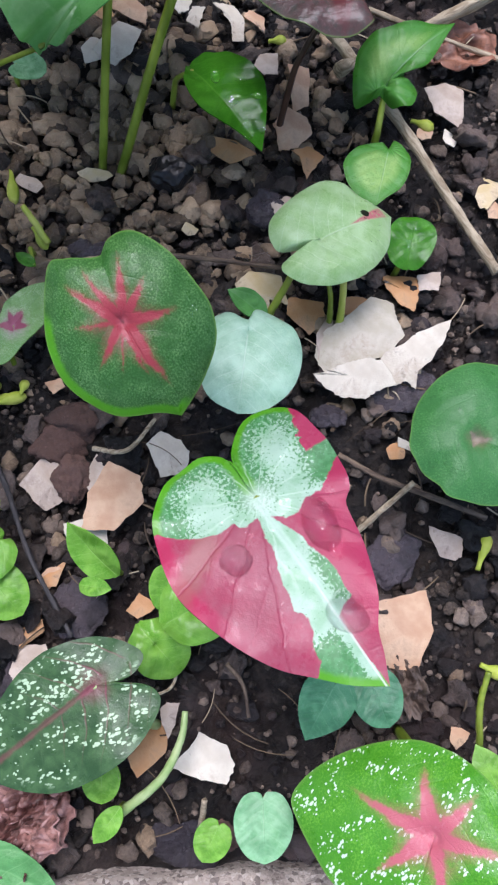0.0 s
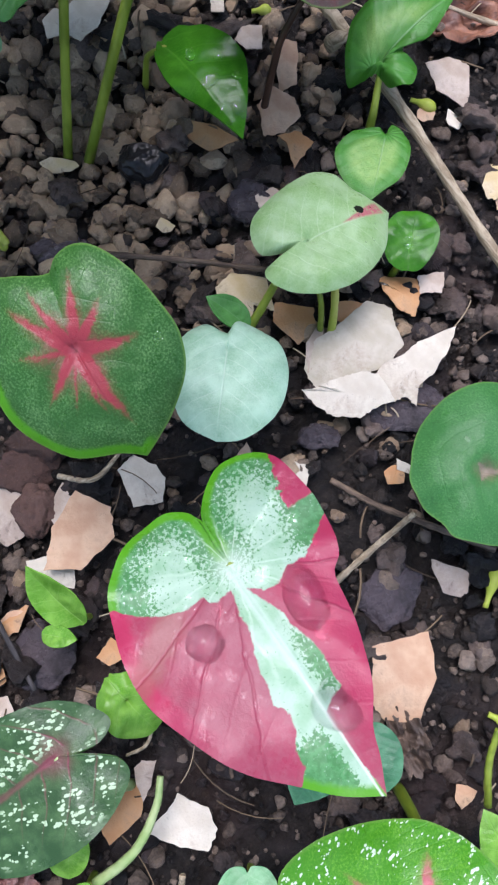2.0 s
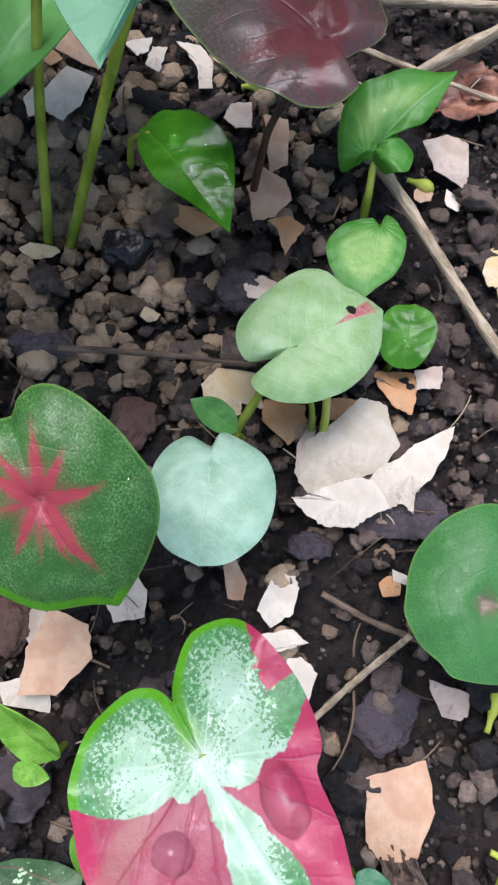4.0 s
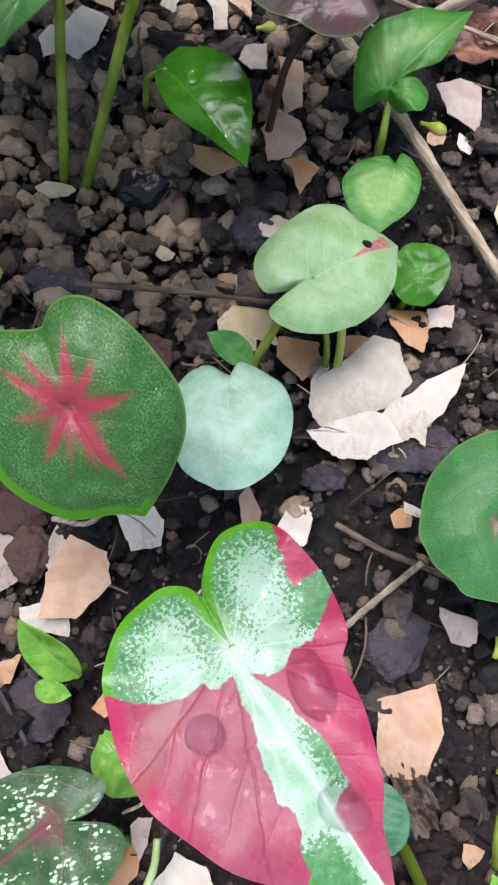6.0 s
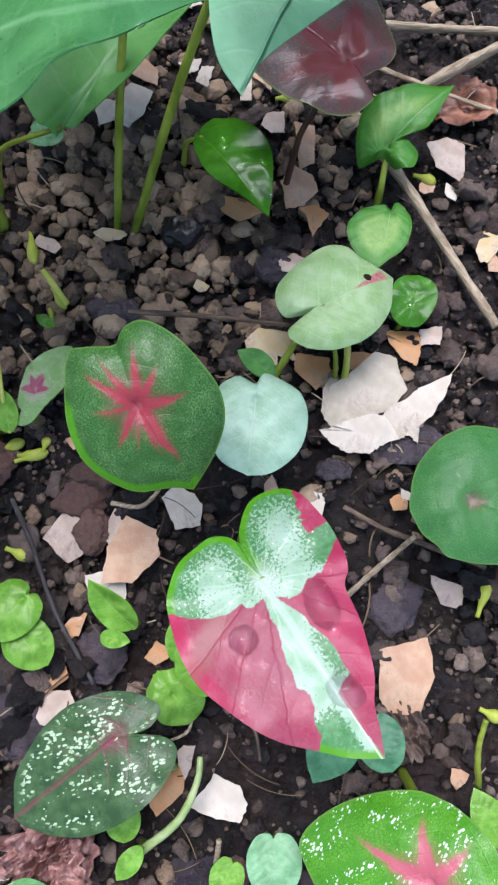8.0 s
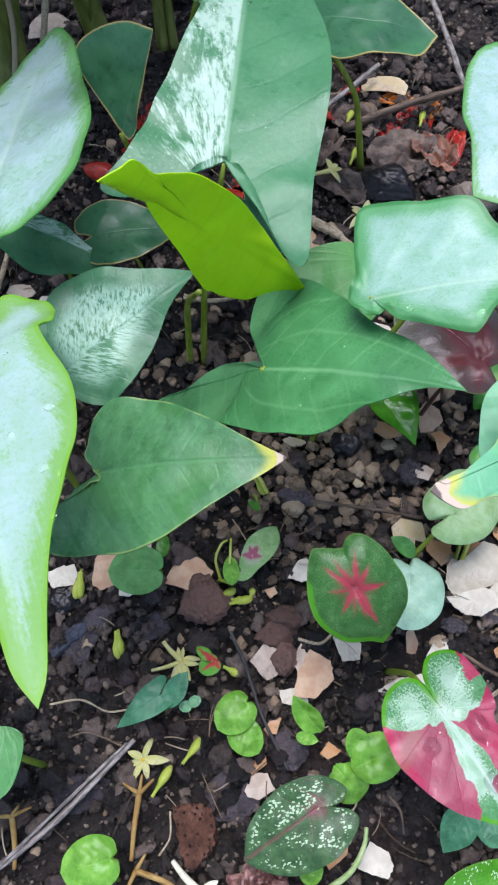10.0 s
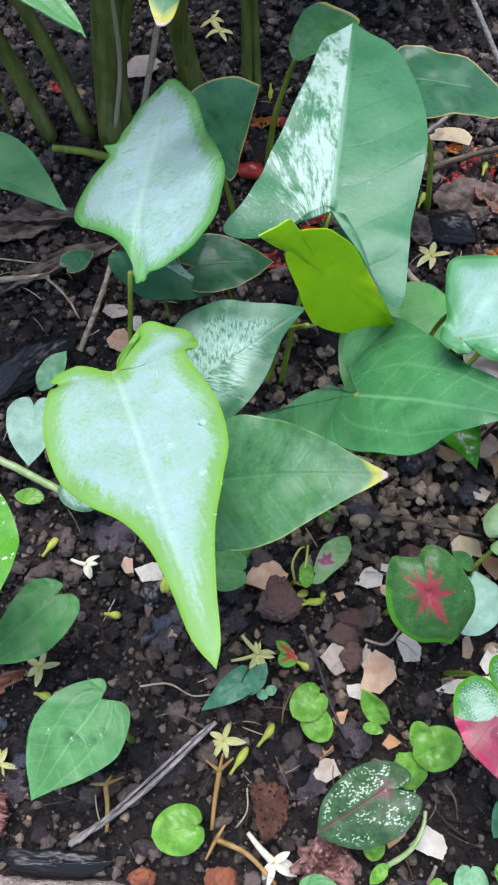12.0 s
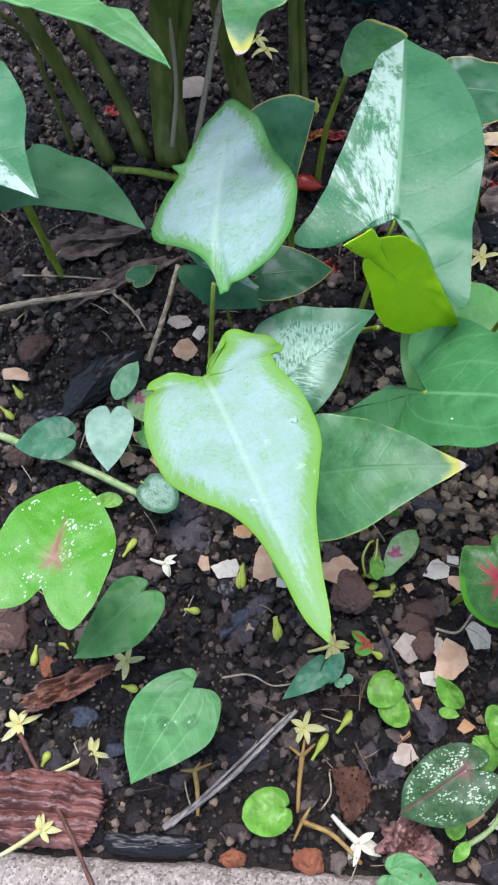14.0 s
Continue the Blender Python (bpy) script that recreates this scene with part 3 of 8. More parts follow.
def blade(name, parent, A, T, roll, out, sinus, material, arch=0.04, fold=0.06, wave=0.015, lobes=0.05, waves=5, curl=0.0, core=0.0, rough=0.03, dish=0.0, seed=0, label=""):
    """A leaf blade: from the petiole's end A to the tip T, turned by roll about the midrib.
    arch: how far the midrib bows up; fold: how far the halves rise; lobes: how far the back hangs; wave, curl: the margin; dish: how far the blade swells about its heart."""
    A, T = np.array(A, float), np.array(T, float)
    u = T - A
    L = np.linalg.norm(u)
    u /= L
    n = np.array([0, 0, 1.0]) - u[2] * u
    n /= np.linalg.norm(n)
    n = n * math.cos(radians(roll)) + np.cross(u, n) * math.sin(radians(roll))
    v = np.cross(n, u)
    rnd = random.Random(seed)
    ph, ph2 = rnd.random() * 6.28, rnd.random() * 6.28
    edge = outline(out, sinus)
    c0 = np.array(core if isinstance(core, tuple) else (core, 0.0))
    rings = [0.07, 0.16, 0.27, 0.38, 0.49, 0.6, 0.7, 0.79, 0.87, 0.93, 0.97, 1.0]
    bm = bmesh.new()
    lay = bm.verts.layers.float_vector.new("leaf")
    rim = bm.verts.layers.float.new("rim")
    base = np.array(parent.location)

    def put(p, r, th):
        a, b = p
        z = arch * 4 * a * (1 - a) if a > 0 else -lobes * 4 * a * a + arch * 4 * a
        z += fold * (math.sqrt(b * b + 0.0016) - 0.04)
        z += wave * r**3 * (math.sin(waves * th + ph) + 0.5 * math.sin(2.3 * waves * th + ph2))
        z -= curl * max(0.0, r - 0.7) ** 2 * 6
        z += dish * 2.6 * math.sqrt(r) * (1 - r)
        z += rough * noise.noise(Vector((a * 4.0, b * 4.0, seed * 1.7))) * min(1, r * 2)
        lateral = (a - 0.4 * abs(b) - 0.7 * b * b) * 5.5 + 0.6 * noise.noise(Vector((a * 3, b * 3, seed)))
        z += 0.0022 * math.cos(6.283 * lateral) * min(1, abs(b) * 8) * (1 - r**4)
        z += 0.006 * noise.noise(Vector((a * 9.0, b * 9.0, seed * 2.3))) * min(1, r * 2)
        q = bm.verts.new(A + L * (a * u + b * v + z * n) - base)
        q[lay] = (a, b, r)
        q[rim] = 0.0 if r == 1.0 else float(np.sqrt(((edge - p) ** 2).sum(1)).min())
        return q

    mid = put(c0, 0.0, 0.0)
    loops = [[put(c0 + r * (e - c0), r, math.atan2(e[1], e[0])) for e in edge] for r in rings]
    m = len(edge)
    for j in range(m):
        bm.faces.new((mid, loops[0][j], loops[0][(j + 1) % m]))
        for a, b in zip(loops, loops[1:]):
            bm.faces.new((a[j], b[j], b[(j + 1) % m], a[(j + 1) % m]))
    bmesh.ops.recalc_face_normals(bm, faces=bm.faces)
    if sum((f.normal.dot(Vector(n)) for f in bm.faces)) < 0:
        bmesh.ops.reverse_faces(bm, faces=bm.faces)
    ob = part(name, crisp(bm), material, parent, label)
    so = ob.modifiers.new("thickness", "SOLIDIFY")
    so.thickness, so.offset = 0.00035, -1.0
    return ob


def plant(name, label, base, A, T, roll, out, sinus, material, stem=None, r=0.0012, sag=0.3, group="", category="leaf plant", via=None, **shape):
    """A plant with one leaf on a petiole that rises from base."""
    top = thing(name, base, label, category, group)
    A, b = np.array(A, float), np.array(base, float)
    if stem is not None:
        away = A - b
        mid = b + away * (0.5, 0.5, 0.5) - np.array([away[0], away[1], 0]) * sag * 0.5 + np.array([0, 0, 0.1 * abs(away[2])])
        pts = [b - (0, 0, 0.004), b + (mid - b) * 0.5 + np.array([0, 0, 0.06 * away[2]]), mid, A - (0, 0, 0.0004)]
        if via:
            pts = [b - (0, 0, 0.004), *(np.array(q, float) for q in via), A - (0, 0, 0.0004)]
        part("petiole", tube([q - b for q in pts], r * 1.25, r * 0.8, 8, 6), stem, top)
    blade("blade", top, A, T, roll, out, sinus, material, **shape)
    return top


HEART = ((1, 0), (0.72, -0.24), (0.36, -0.42), (0.02, -0.44), (-0.2, -0.27), (-0.22, -0.1), (-0.06, 0), (-0.22, 0.1), (-0.2, 0.27), (0.02, 0.44), (0.36, 0.42), (0.72, 0.24))
ROUND = ((1, 0), (0.86, -0.3), (0.55, -0.5), (0.18, -0.53), (-0.14, -0.36), (-0.2, -0.1), (-0.1, 0), (-0.2, 0.1), (-0.14, 0.36), (0.18, 0.53), (0.55, 0.5), (0.86, 0.3))
BLUNT = ((1, 0), (0.95, -0.17), (0.75, -0.36), (0.45, -0.44), (0.12, -0.36), (-0.05, -0.1), (-0.05, 0.1), (0.12, 0.36), (0.45, 0.44), (0.75, 0.36), (0.95, 0.17))
OVAL = ((1, 0), (0.75, -0.2), (0.42, -0.28), (0.12, -0.2), (-0.04, 0), (0.12, 0.2), (0.42, 0.28), (0.75, 0.2))
SPEAR = ((1, 0), (0.7, -0.13), (0.35, -0.25), (0.05, -0.3), (-0.25, -0.28), (-0.3, -0.16), (-0.04, 0), (-0.3, 0.16), (-0.25, 0.28), (0.05, 0.3), (0.35, 0.25), (0.7, 0.13))


# ---- ground ----
def soil_mat(name, per_island=False, tones=((0.014, 0.01, 0.0075), (0.06, 0.042, 0.03), (0.17, 0.125, 0.09)), rough=0.6):
    """Moist earth: dark grains, paler dry specks, and a sheen of water on its faces."""
    k = Mat(name, rough, 0.45)
    p = k.coords()
    f = k.noise(p, 40.0, 5, 0.65) * 0.35 + k.noise(p, 330.0, 5, 0.75) * 0.4 + k.noise(p, 1500.0, 3, 0.7) * 0.25
    if per_island:
        f = f * 0.66 + k.island() * 0.34
    c = k.ramp(f, (0.38, tones[0]), (0.52, tones[1]), (0.68, tones[2]))
    c = k.mix(k.noise(p, 24.0, 4).step(0.5, 0.68) * 0.45, c, (0.055, 0.03, 0.025))
    c = k.mix(k.noise(p, 900.0, 2).step(0.7, 0.78) * 0.35, c, (0.2, 0.16, 0.14))
    rg = k.noise(p, 90.0, 4, 0.65).step(0.4, 0.62) * 0.35 + 0.34
    return k.finish(c, rg, k.noise(p, 1700.0, 5, 0.75) * 0.6 + k.noise(p, 520.0, 4, 0.7) + k.noise(p, 190.0, 3) * 1.3, 1.0, 0.0016)


def stone_mat(name, tones, rough=0.65, scale=1.0, each=False, island=False):
    k = Mat(name, rough, 0.5)
    p = k.coords()
    f = k.noise(p, 110.0 * scale, 5, 0.65)
    if each:
        f = f * 0.5 + k.each() * 0.5
    if island:
        f = f * 0.4 + k.island() * 0.6
    c = k.ramp(f, *zip((0.15, 0.4, 0.62, 0.85), tones))
    dirt = k.noise(p, 75.0 * scale, 5, 0.7) * 0.55 + k.noise(p, 420.0 * scale, 4, 0.7) * 0.45
    c = k.mix(dirt.step(0.51, 0.66) * 0.7, c, (0.022, 0.016, 0.014))
    c = k.mix(k.noise(p, 1100.0, 3, 0.7).step(0.6, 0.72) * 0.4, c, tuple(min(1.0, x * 1.6) for x in tones[2]))
    rg = k.noise(p, 120.0, 4).step(0.35, 0.65) * 0.4 + (rough - 0.22)
    return k.finish(c, rg, k.noise(p, 1300.0 * scale, 5, 0.75) * 0.7 + k.noise(p, 380.0, 4, 0.7) + k.noise(p, 150.0, 3), 1.0, 0.0014)


# Sheet toned near black: shade in the gaps between crumbs, put into its colour.
M_SOIL = soil_mat("moist_soil_gap_shade", tones=((0.003, 0.0024, 0.002), (0.019, 0.0145, 0.0115), (0.085, 0.064, 0.05)))
M_CRUMB = soil_mat("soil_crumbs", True, ((0.006, 0.0045, 0.0034), (0.066, 0.049, 0.036), (0.31, 0.235, 0.175)))
M_CLODSOIL = soil_mat("soil_clods", True, ((0.006, 0.0045, 0.0038), (0.05, 0.038, 0.031), (0.19, 0.14, 0.112)))
M_GRAVEL = stone_mat("gravel", ((0.03, 0.019, 0.012), (0.165, 0.112, 0.067), (0.46, 0.33, 0.205), (0.095, 0.061, 0.039)), 0.55, island=True)
M_PEBBLE = stone_mat("pebble", ((0.052, 0.034, 0.021), (0.26, 0.178, 0.108), (0.52, 0.38, 0.24), (0.13, 0.085, 0.055)), 0.55, each=True)
M_CHIP = stone_mat("slate_chip", ((0.018, 0.015, 0.017), (0.045, 0.037, 0.042), (0.1, 0.08, 0.085), (0.03, 0.026, 0.031)), 0.34, each=True)
def porous_mat(name, tones):
    k = Mat(name, 0.9, 0.3)
    p = k.coords()
    f = k.noise(p, 140.0, 5, 0.7)
    c = k.ramp(f, (0.3, tones[0]), (0.55, tones[1]), (0.75, tones[2]))
    pit = k.cells(p, 420.0).step(0.34, 0.12) * k.noise(p, 120.0).step(0.35, 0.6)
    c = k.mix(pit, c, (0.012, 0.006, 0.004))
    return k.finish(c, None, k.noise(p, 700.0, 5, 0.75) - pit * 1.5, 1.0, 0.002)


M_LATERITE = porous_mat("porous_laterite", ((0.05, 0.02, 0.012), (0.13, 0.055, 0.032), (0.24, 0.12, 0.075)))
M_CLOD = stone_mat("red_brown_clod", ((0.045, 0.025, 0.018), (0.11, 0.058, 0.042), (0.18, 0.10, 0.075), (0.075, 0.042, 0.032)), 0.85, 1.4, each=True)


def kerb_mat():
    """Weathered concrete: sand grains of several greys in a pale matrix, pitted and stained."""
    k = Mat("concrete", 0.85, 0.35)
    p = k.coords()
    grit = k.cells(p, 900.0, "F1", "Color")
    c = k.ramp(k.noise(p, 30.0, 5, 0.65), (0.3, (0.27, 0.22, 0.18)), (0.55, (0.43, 0.36, 0.3)), (0.75, (0.55, 0.48, 0.41)))
    c = k.mix(grit.step(0.62, 0.8) * 0.6, c, (0.66, 0.59, 0.51))
    c = k.mix(grit.step(0.36, 0.2) * 0.7, c, (0.1, 0.08, 0.07))
    c = k.mix(k.noise(p, 500.0, 4, 0.7).step(0.6, 0.7) * 0.6, c, (0.13, 0.1, 0.085))
    c = k.mix(k.noise(p, 75.0, 5, 0.7).step(0.56, 0.7) * 0.55, c, (0.09, 0.07, 0.06))
    return k.finish(c, None, k.noise(p, 900.0, 4, 0.75) + grit * 0.6 + k.noise(p, 250.0, 3), 1.0, 0.0012)


M_CONCRETE = kerb_mat()
M_BRICK = stone_mat("brick", ((0.16, 0.045, 0.02), (0.3, 0.09, 0.04), (0.36, 0.13, 0.06), (0.2, 0.06, 0.03)), 0.85, 1.0)
M_TEAL = Mat("teal_plastic", 0.4).finish((0.012, 0.06, 0.062))

KERB_TURN = radians(8.7)


def kerb_y(x):
    """The bed's front edge."""
    return -0.0493 + math.tan(KERB_TURN) * x


def height(x, y):
    """The lie of the soil."""
    h = 0.005 * noise.noise(Vector((x * 9, y * 9, 3.1))) + 0.0035 * noise.noise(Vector((x * 40, y * 40, 1.7)))
    return h - 0.003


def loam(x, y):
    """How loose and crumbly the soil is, from 0 (washed flat) to 1."""
    return min(1.0, max(0.0, 0.55 + 1.5 * noise.noise(Vector((x * 22, y * 22, 7.3)))))


def soil_sheet():
    """One sheet: fine in the bed, coarser and coarser out to the horizon."""
    def axis(lo, hi, step):
        mid = np.arange(lo, hi + step / 2, step)
        out, s, q = [], step, hi
        while q < 60:
            s *= 1.35
            q += s
            out.append(q)
        low, s, q = [], step, lo
        while q > -60:
            s *= 1.35
            q -= s
            low.append(q)
        return np.array([*low[::-1], *mid, *out])

    xs, ys = axis(-0.4, 0.13, 0.0013), axis(-0.08, 0.46, 0.0013)
    nx, ny = len(xs), len(ys)
    co = np.zeros((ny, nx, 3))
    co[..., 0], co[..., 1] = xs[None], ys[:, None]
    for j, y in enumerate(ys):
        for i, x in enumerate(xs):
            near = abs(x) < 2 and abs(y) < 2
            h = height(x, y) if near else -0.003
            if near:
                v = Vector((x * 120, y * 120, 0.5))
                loose = 0.45 + 0.55 * loam(x, y)
                clump = noise.voronoi(v * 0.75)[0]
                h += loose * (0.0042 * min(1.0, (clump[1] - clump[0]) * 1.8) - 0.0026 * abs(noise.noise(v * 1.7)) + 0.003 * noise.noise(v)) + 0.0015 * noise.noise(v * 2.9) + 0.001 * noise.noise(v * 4.6) - 0.0018
            if y < kerb_y(x) - 0.012:
                h = -0.03
            co[j, i, 2] = h
    me = bpy.data.meshes.new("ground")
    a = (np.arange(ny - 1)[:, None] * nx + np.arange(nx - 1)[None]).ravel()
    quads = np.stack([a, a + 1, a + nx + 1, a + nx], 1)
    me.from_pydata(co.reshape(-1, 3).tolist(), [], quads.tolist())
    me.polygons.foreach_set("use_smooth", [True] * len(me.polygons))
    me.materials.append(M_SOIL)
    return tagged(new("ground", me), "dark moist crumbly garden soil in a planting bed", "soil", kind="structure")


soil_sheet()


def kerb():
    """A cast concrete edging along the front of the bed, with a worn arris."""
    bm = bmesh.new()
    cols = 260
    rows = []
    prof = [(-0.10, -0.04), (-0.10, 0.004), (-0.06, 0.006), (-0.03, 0.006), (-0.012, 0.006), (-0.005, 0.0045), (-0.001, 0.0), (0.0, -0.008), (0.0, -0.04)]
    dense = [prof[0]]
    for p, q in zip(prof, prof[1:]):
        for s in (0.25, 0.5, 0.75, 1.0):
            dense.append((p[0] + (q[0] - p[0]) * s, p[1] + (q[1] - p[1]) * s))
    for i in range(cols + 1):
        x = -0.62 + 1.1 * i / cols
        row = []
        for d, z in dense:
            w = noise.noise(Vector((x * 60, d * 60, z * 60)))
            w2 = noise.noise(Vector((x * 240, d * 240, z * 240)))
            row.append(bm.verts.new((x, d + 0.0015 * w + 0.0006 * w2, z + 0.0012 * w + 0.0007 * w2)))
        rows.append(row)
    for a, b in zip(rows, rows[1:]):
        for j in range(len(dense) - 1):
            bm.faces.new((a[j], b[j], b[j + 1], a[j + 1]))
    ob = part("kerb", bm, M_CONCRETE)
    ob.matrix_world = pose(0, -0.0493, 0, 0, 0, math.degrees(KERB_TURN))
    return tagged(ob, "rough pale grey concrete edging of the bed", "kerb", kind="structure")


kerb()


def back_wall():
    """Added plain wall that closes the bed's back, near-black in place of shade."""
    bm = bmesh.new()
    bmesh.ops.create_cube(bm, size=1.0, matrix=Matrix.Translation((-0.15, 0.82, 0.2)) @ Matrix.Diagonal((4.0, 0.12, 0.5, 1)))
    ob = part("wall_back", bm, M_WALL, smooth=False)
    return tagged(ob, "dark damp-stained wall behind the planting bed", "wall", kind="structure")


# Near-black tones stand in for the shade behind the bed.
M_WALL = stone_mat("shade_dark_wall", ((0.006, 0.006, 0.006), (0.012, 0.012, 0.012), (0.02, 0.02, 0.019), (0.008, 0.008, 0.008)), 0.85, 0.2)
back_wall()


# ---- plants: each leaf on its petiole ----
plant("caladium", "young caladium leaf in rose and pale green, wet with drops", (-0.004, 0.052, 0.0), (0.003, 0.0324, 0.0749), (0.0299, 0.0007, 0.0781), 0, ((1, 0), (0.91, -0.13), (0.8, -0.24), (0.66, -0.37), (0.47, -0.47), (0.19, -0.55), (-0.07, -0.51), (-0.22, -0.44), (-0.34, -0.3), (-0.37, -0.13), (-0.32, -0.03), (-0.24, 0), (-0.07, 0), (-0.24, 0.02), (-0.35, 0.09), (-0.42, 0.2), (-0.39, 0.34), (-0.3, 0.41), (-0.11, 0.44), (0.04, 0.43), (0.19, 0.38), (0.26, 0.31), (0.43, 0.28), (0.54, 0.24), (0.67, 0.18), (0.78, 0.1), (0.88, 0.06)), 12, M_TRI, M_STEM, arch=0.05, fold=0.05, wave=0.02, waves=6, lobes=0.1, seed=3)
plant("caladium", "dark green caladium leaf with a red star of veins", (-0.037, 0.074, 0.0), (-0.0305, 0.0705, 0.0657), (-0.0158, 0.0538, 0.0553), 12, ((1, 0), (0.87, -0.16), (0.68, -0.52), (0.29, -0.73), (-0.05, -0.73), (-0.39, -0.6), (-0.76, -0.33), (-0.74, -0.16), (-0.63, 0.04), (-0.6, 0.13), (-0.69, 0.25), (-0.69, 0.41), (-0.58, 0.55), (-0.31, 0.68), (0.02, 0.74), (0.29, 0.75), (0.56, 0.64), (0.79, 0.39), (0.93, 0.15)), 9, M_STAR, M_STEM, dish=0.1, arch=0.03, fold=-0.02, wave=0.015, lobes=0.02, curl=0.1, seed=5)
plant("caladium", "small pale silvery green caladium leaf with fine veins", (0.003, 0.104, 0.0), (-0.0038, 0.0885, 0.0272), (-0.0039, 0.0659, 0.0272), 0, ((1, 0), (0.82, -0.39), (0.35, -0.57), (-0.01, -0.56), (-0.32, -0.3), (-0.23, -0.02), (-0.4, 0.07), (-0.34, 0.3), (-0.14, 0.58), (0.2, 0.69), (0.63, 0.61), (0.93, 0.31)), 5, M_PALE, M_STEM, dish=0.06, r=0.0008, arch=0.03, fold=0.02, wave=0.012, lobes=0.03, curl=0.1, seed=6)
plant("caladium", "pale green caladium leaf with a small pink fleck and a hole", (0.021, 0.106, 0.0), (0.0134, 0.1197, 0.028), (0.0348, 0.1353, 0.021), 0, ((1, 0), (0.87, 0.3), (0.58, 0.64), (0.07, 0.61), (-0.35, 0.43), (-0.43, 0.13), (-0.18, 0.01), (-0.47, -0.05), (-0.47, -0.25), (-0.17, -0.48), (0.25, -0.53), (0.69, -0.35)), 6, M_PALER, M_STEM, dish=0.06, r=0.0008, arch=0.03, fold=0.03, wave=0.012, lobes=0.03, curl=0.1, seed=7)
plant("caladium", "small green caladium leaf flushed pale along its veins", (0.03, 0.147, 0.0), (0.032, 0.1572, 0.021), (0.0295, 0.1378, 0.021), 0, ((1, 0), (0.85, -0.39), (0.43, -0.64), (0, -0.44), (-0.17, -0.13), (-0.11, 0), (-0.3, 0.08), (0.02, 0.36), (0.55, 0.34)), 5, M_VLEAF, M_STEM, r=0.0009, seed=8)
plant("caladium", "small dark glossy green leaf close to the soil", (0.04, 0.128, 0.0), (0.042, 0.1271, 0.011), (0.0436, 0.1417, 0.012), 0, ((1, 0), (0.9, 0.32), (0.6, 0.5), (0.2, 0.5), (-0.12, 0.32), (-0.2, 0), (-0.12, -0.28), (0.2, -0.45), (0.6, -0.5), (0.92, -0.32)), None, M_GLOSS, M_STEM, r=0.0009, core=0.4, arch=0.08, seed=9)
plant("caladium", "curled green leaf with a pale flush, standing beside a dry stalk", (0.03, 0.172, 0.0), (0.0301, 0.1836, 0.018), (0.0497, 0.2049, 0.026), -0, ((1, 0), (0.74, 0.27), (0.41, 0.43), (0.07, 0.49), (-0.32, 0.15), (-0.19, 0.04), (-0.09, -0.06), (-0.1, -0.25), (0.02, -0.38), (0.2, -0.27), (0.19, -0.09), (0.28, -0.05), (0.45, -0.17)), 6, M_VLEAF, M_STEM, dish=0.1, wave=0.05, r=0.0012, fold=0.2, seed=10)
plant("caladium", "glossy bright green oval leaf beaded with water", (-0.04, 0.185, 0.0), (-0.0313, 0.1788, 0.0214), (-0.0063, 0.151, 0.0226), -0, ((1, 0), (0.7, -0.1), (0.39, -0.2), (0.05, -0.12), (-0.1, 0), (-0.1, 0.2), (0.12, 0.35), (0.46, 0.39), (0.74, 0.23)), 4, M_GLOSS, M_STEM, r=0.0009, core=0.4, arch=0.07, fold=0.1, seed=11)
plant("caladium", "round matt green caladium leaf with a dusky centre", (0.052, 0.075, 0.0), (0.0572, 0.0634, 0.0325), (0.0818, 0.0559, 0.03), -0, ((1, 0), (0.59, -0.43), (0.02, -0.63), (-0.19, -0.56), (-0.43, -0.44), (-0.58, -0.25), (-0.63, 0.19), (-0.48, 0.6), (-0.12, 0.87), (0.36, 0.85), (0.77, 0.49)), None, M_BROWNHEART, M_STEMPALE, dish=0.16, wave=0.03, arch=0.0, fold=0.04, seed=12)
plant("caladium", "dark green caladium leaf with white flecks and a dusky pink midrib", (-0.016, -0.016, 0.0), (-0.03, -0.0067, 0.0277), (-0.054, -0.03, 0.019), 0, ((1, 0), (0.71, -0.28), (0.21, -0.4), (-0.2, -0.26), (-0.37, 0.01), (-0.26, 0.1), (-0.11, 0.06), (-0.31, 0.26), (-0.25, 0.41), (0.1, 0.52), (0.6, 0.42), (0.91, 0.14)), 6, M_SPECK, M_STEMPALE, arch=0.05, fold=0.05, seed=13)
plant("caladium", "bright green caladium leaf with white flecks and a pink star", (0.05, -0.01, 0.0), (0.0495, -0.0285, 0.0398), (0.0458, -0.0537, 0.035), 26, ((1, 0), (0.71, -0.68), (0.37, -1.13), (0.1, -1.26), (-0.32, -0.95), (-0.63, -0.4), (-0.61, 0.14), (-0.39, 0.51), (-0.04, 0.72), (0.45, 0.61)), None, M_SPOTSTAR, M_STEM, dish=0.1, arch=0.04, fold=0.02, seed=14)
plant("syngonium", "fresh green heart-shaped leaf holding a pool of water", (-0.143, -0.012, 0.0), (-0.1545, -0.002, 0.0505), (-0.1705, -0.0429, 0.044), 0, ((1, 0), (0.79, -0.22), (0.48, -0.4), (0.11, -0.37), (-0.17, -0.15), (-0.17, -0.04), (-0.05, -0), (-0.13, 0.18), (-0.07, 0.33), (0.24, 0.43), (0.57, 0.29), (0.81, 0.12)), 6, M_HEART, M_STEM, arch=0.03, fold=0.06, seed=15)
plant("syngonium", "plain green heart-shaped leaf close to the soil", (-0.195, 0.035, 0.0), (-0.1893, 0.0386, 0.036), (-0.2127, 0.0024, 0.035), -0, ((1, 0), (0.55, -0.2), (0.17, -0.31), (-0.05, -0.22), (-0.13, -0.05), (-0.01, -0.03), (-0.15, 0.15), (-0.04, 0.31), (0.29, 0.4), (0.65, 0.3)), 5, M_HEARTDEEP, M_STEM, arch=0.03, fold=0.05, seed=16)
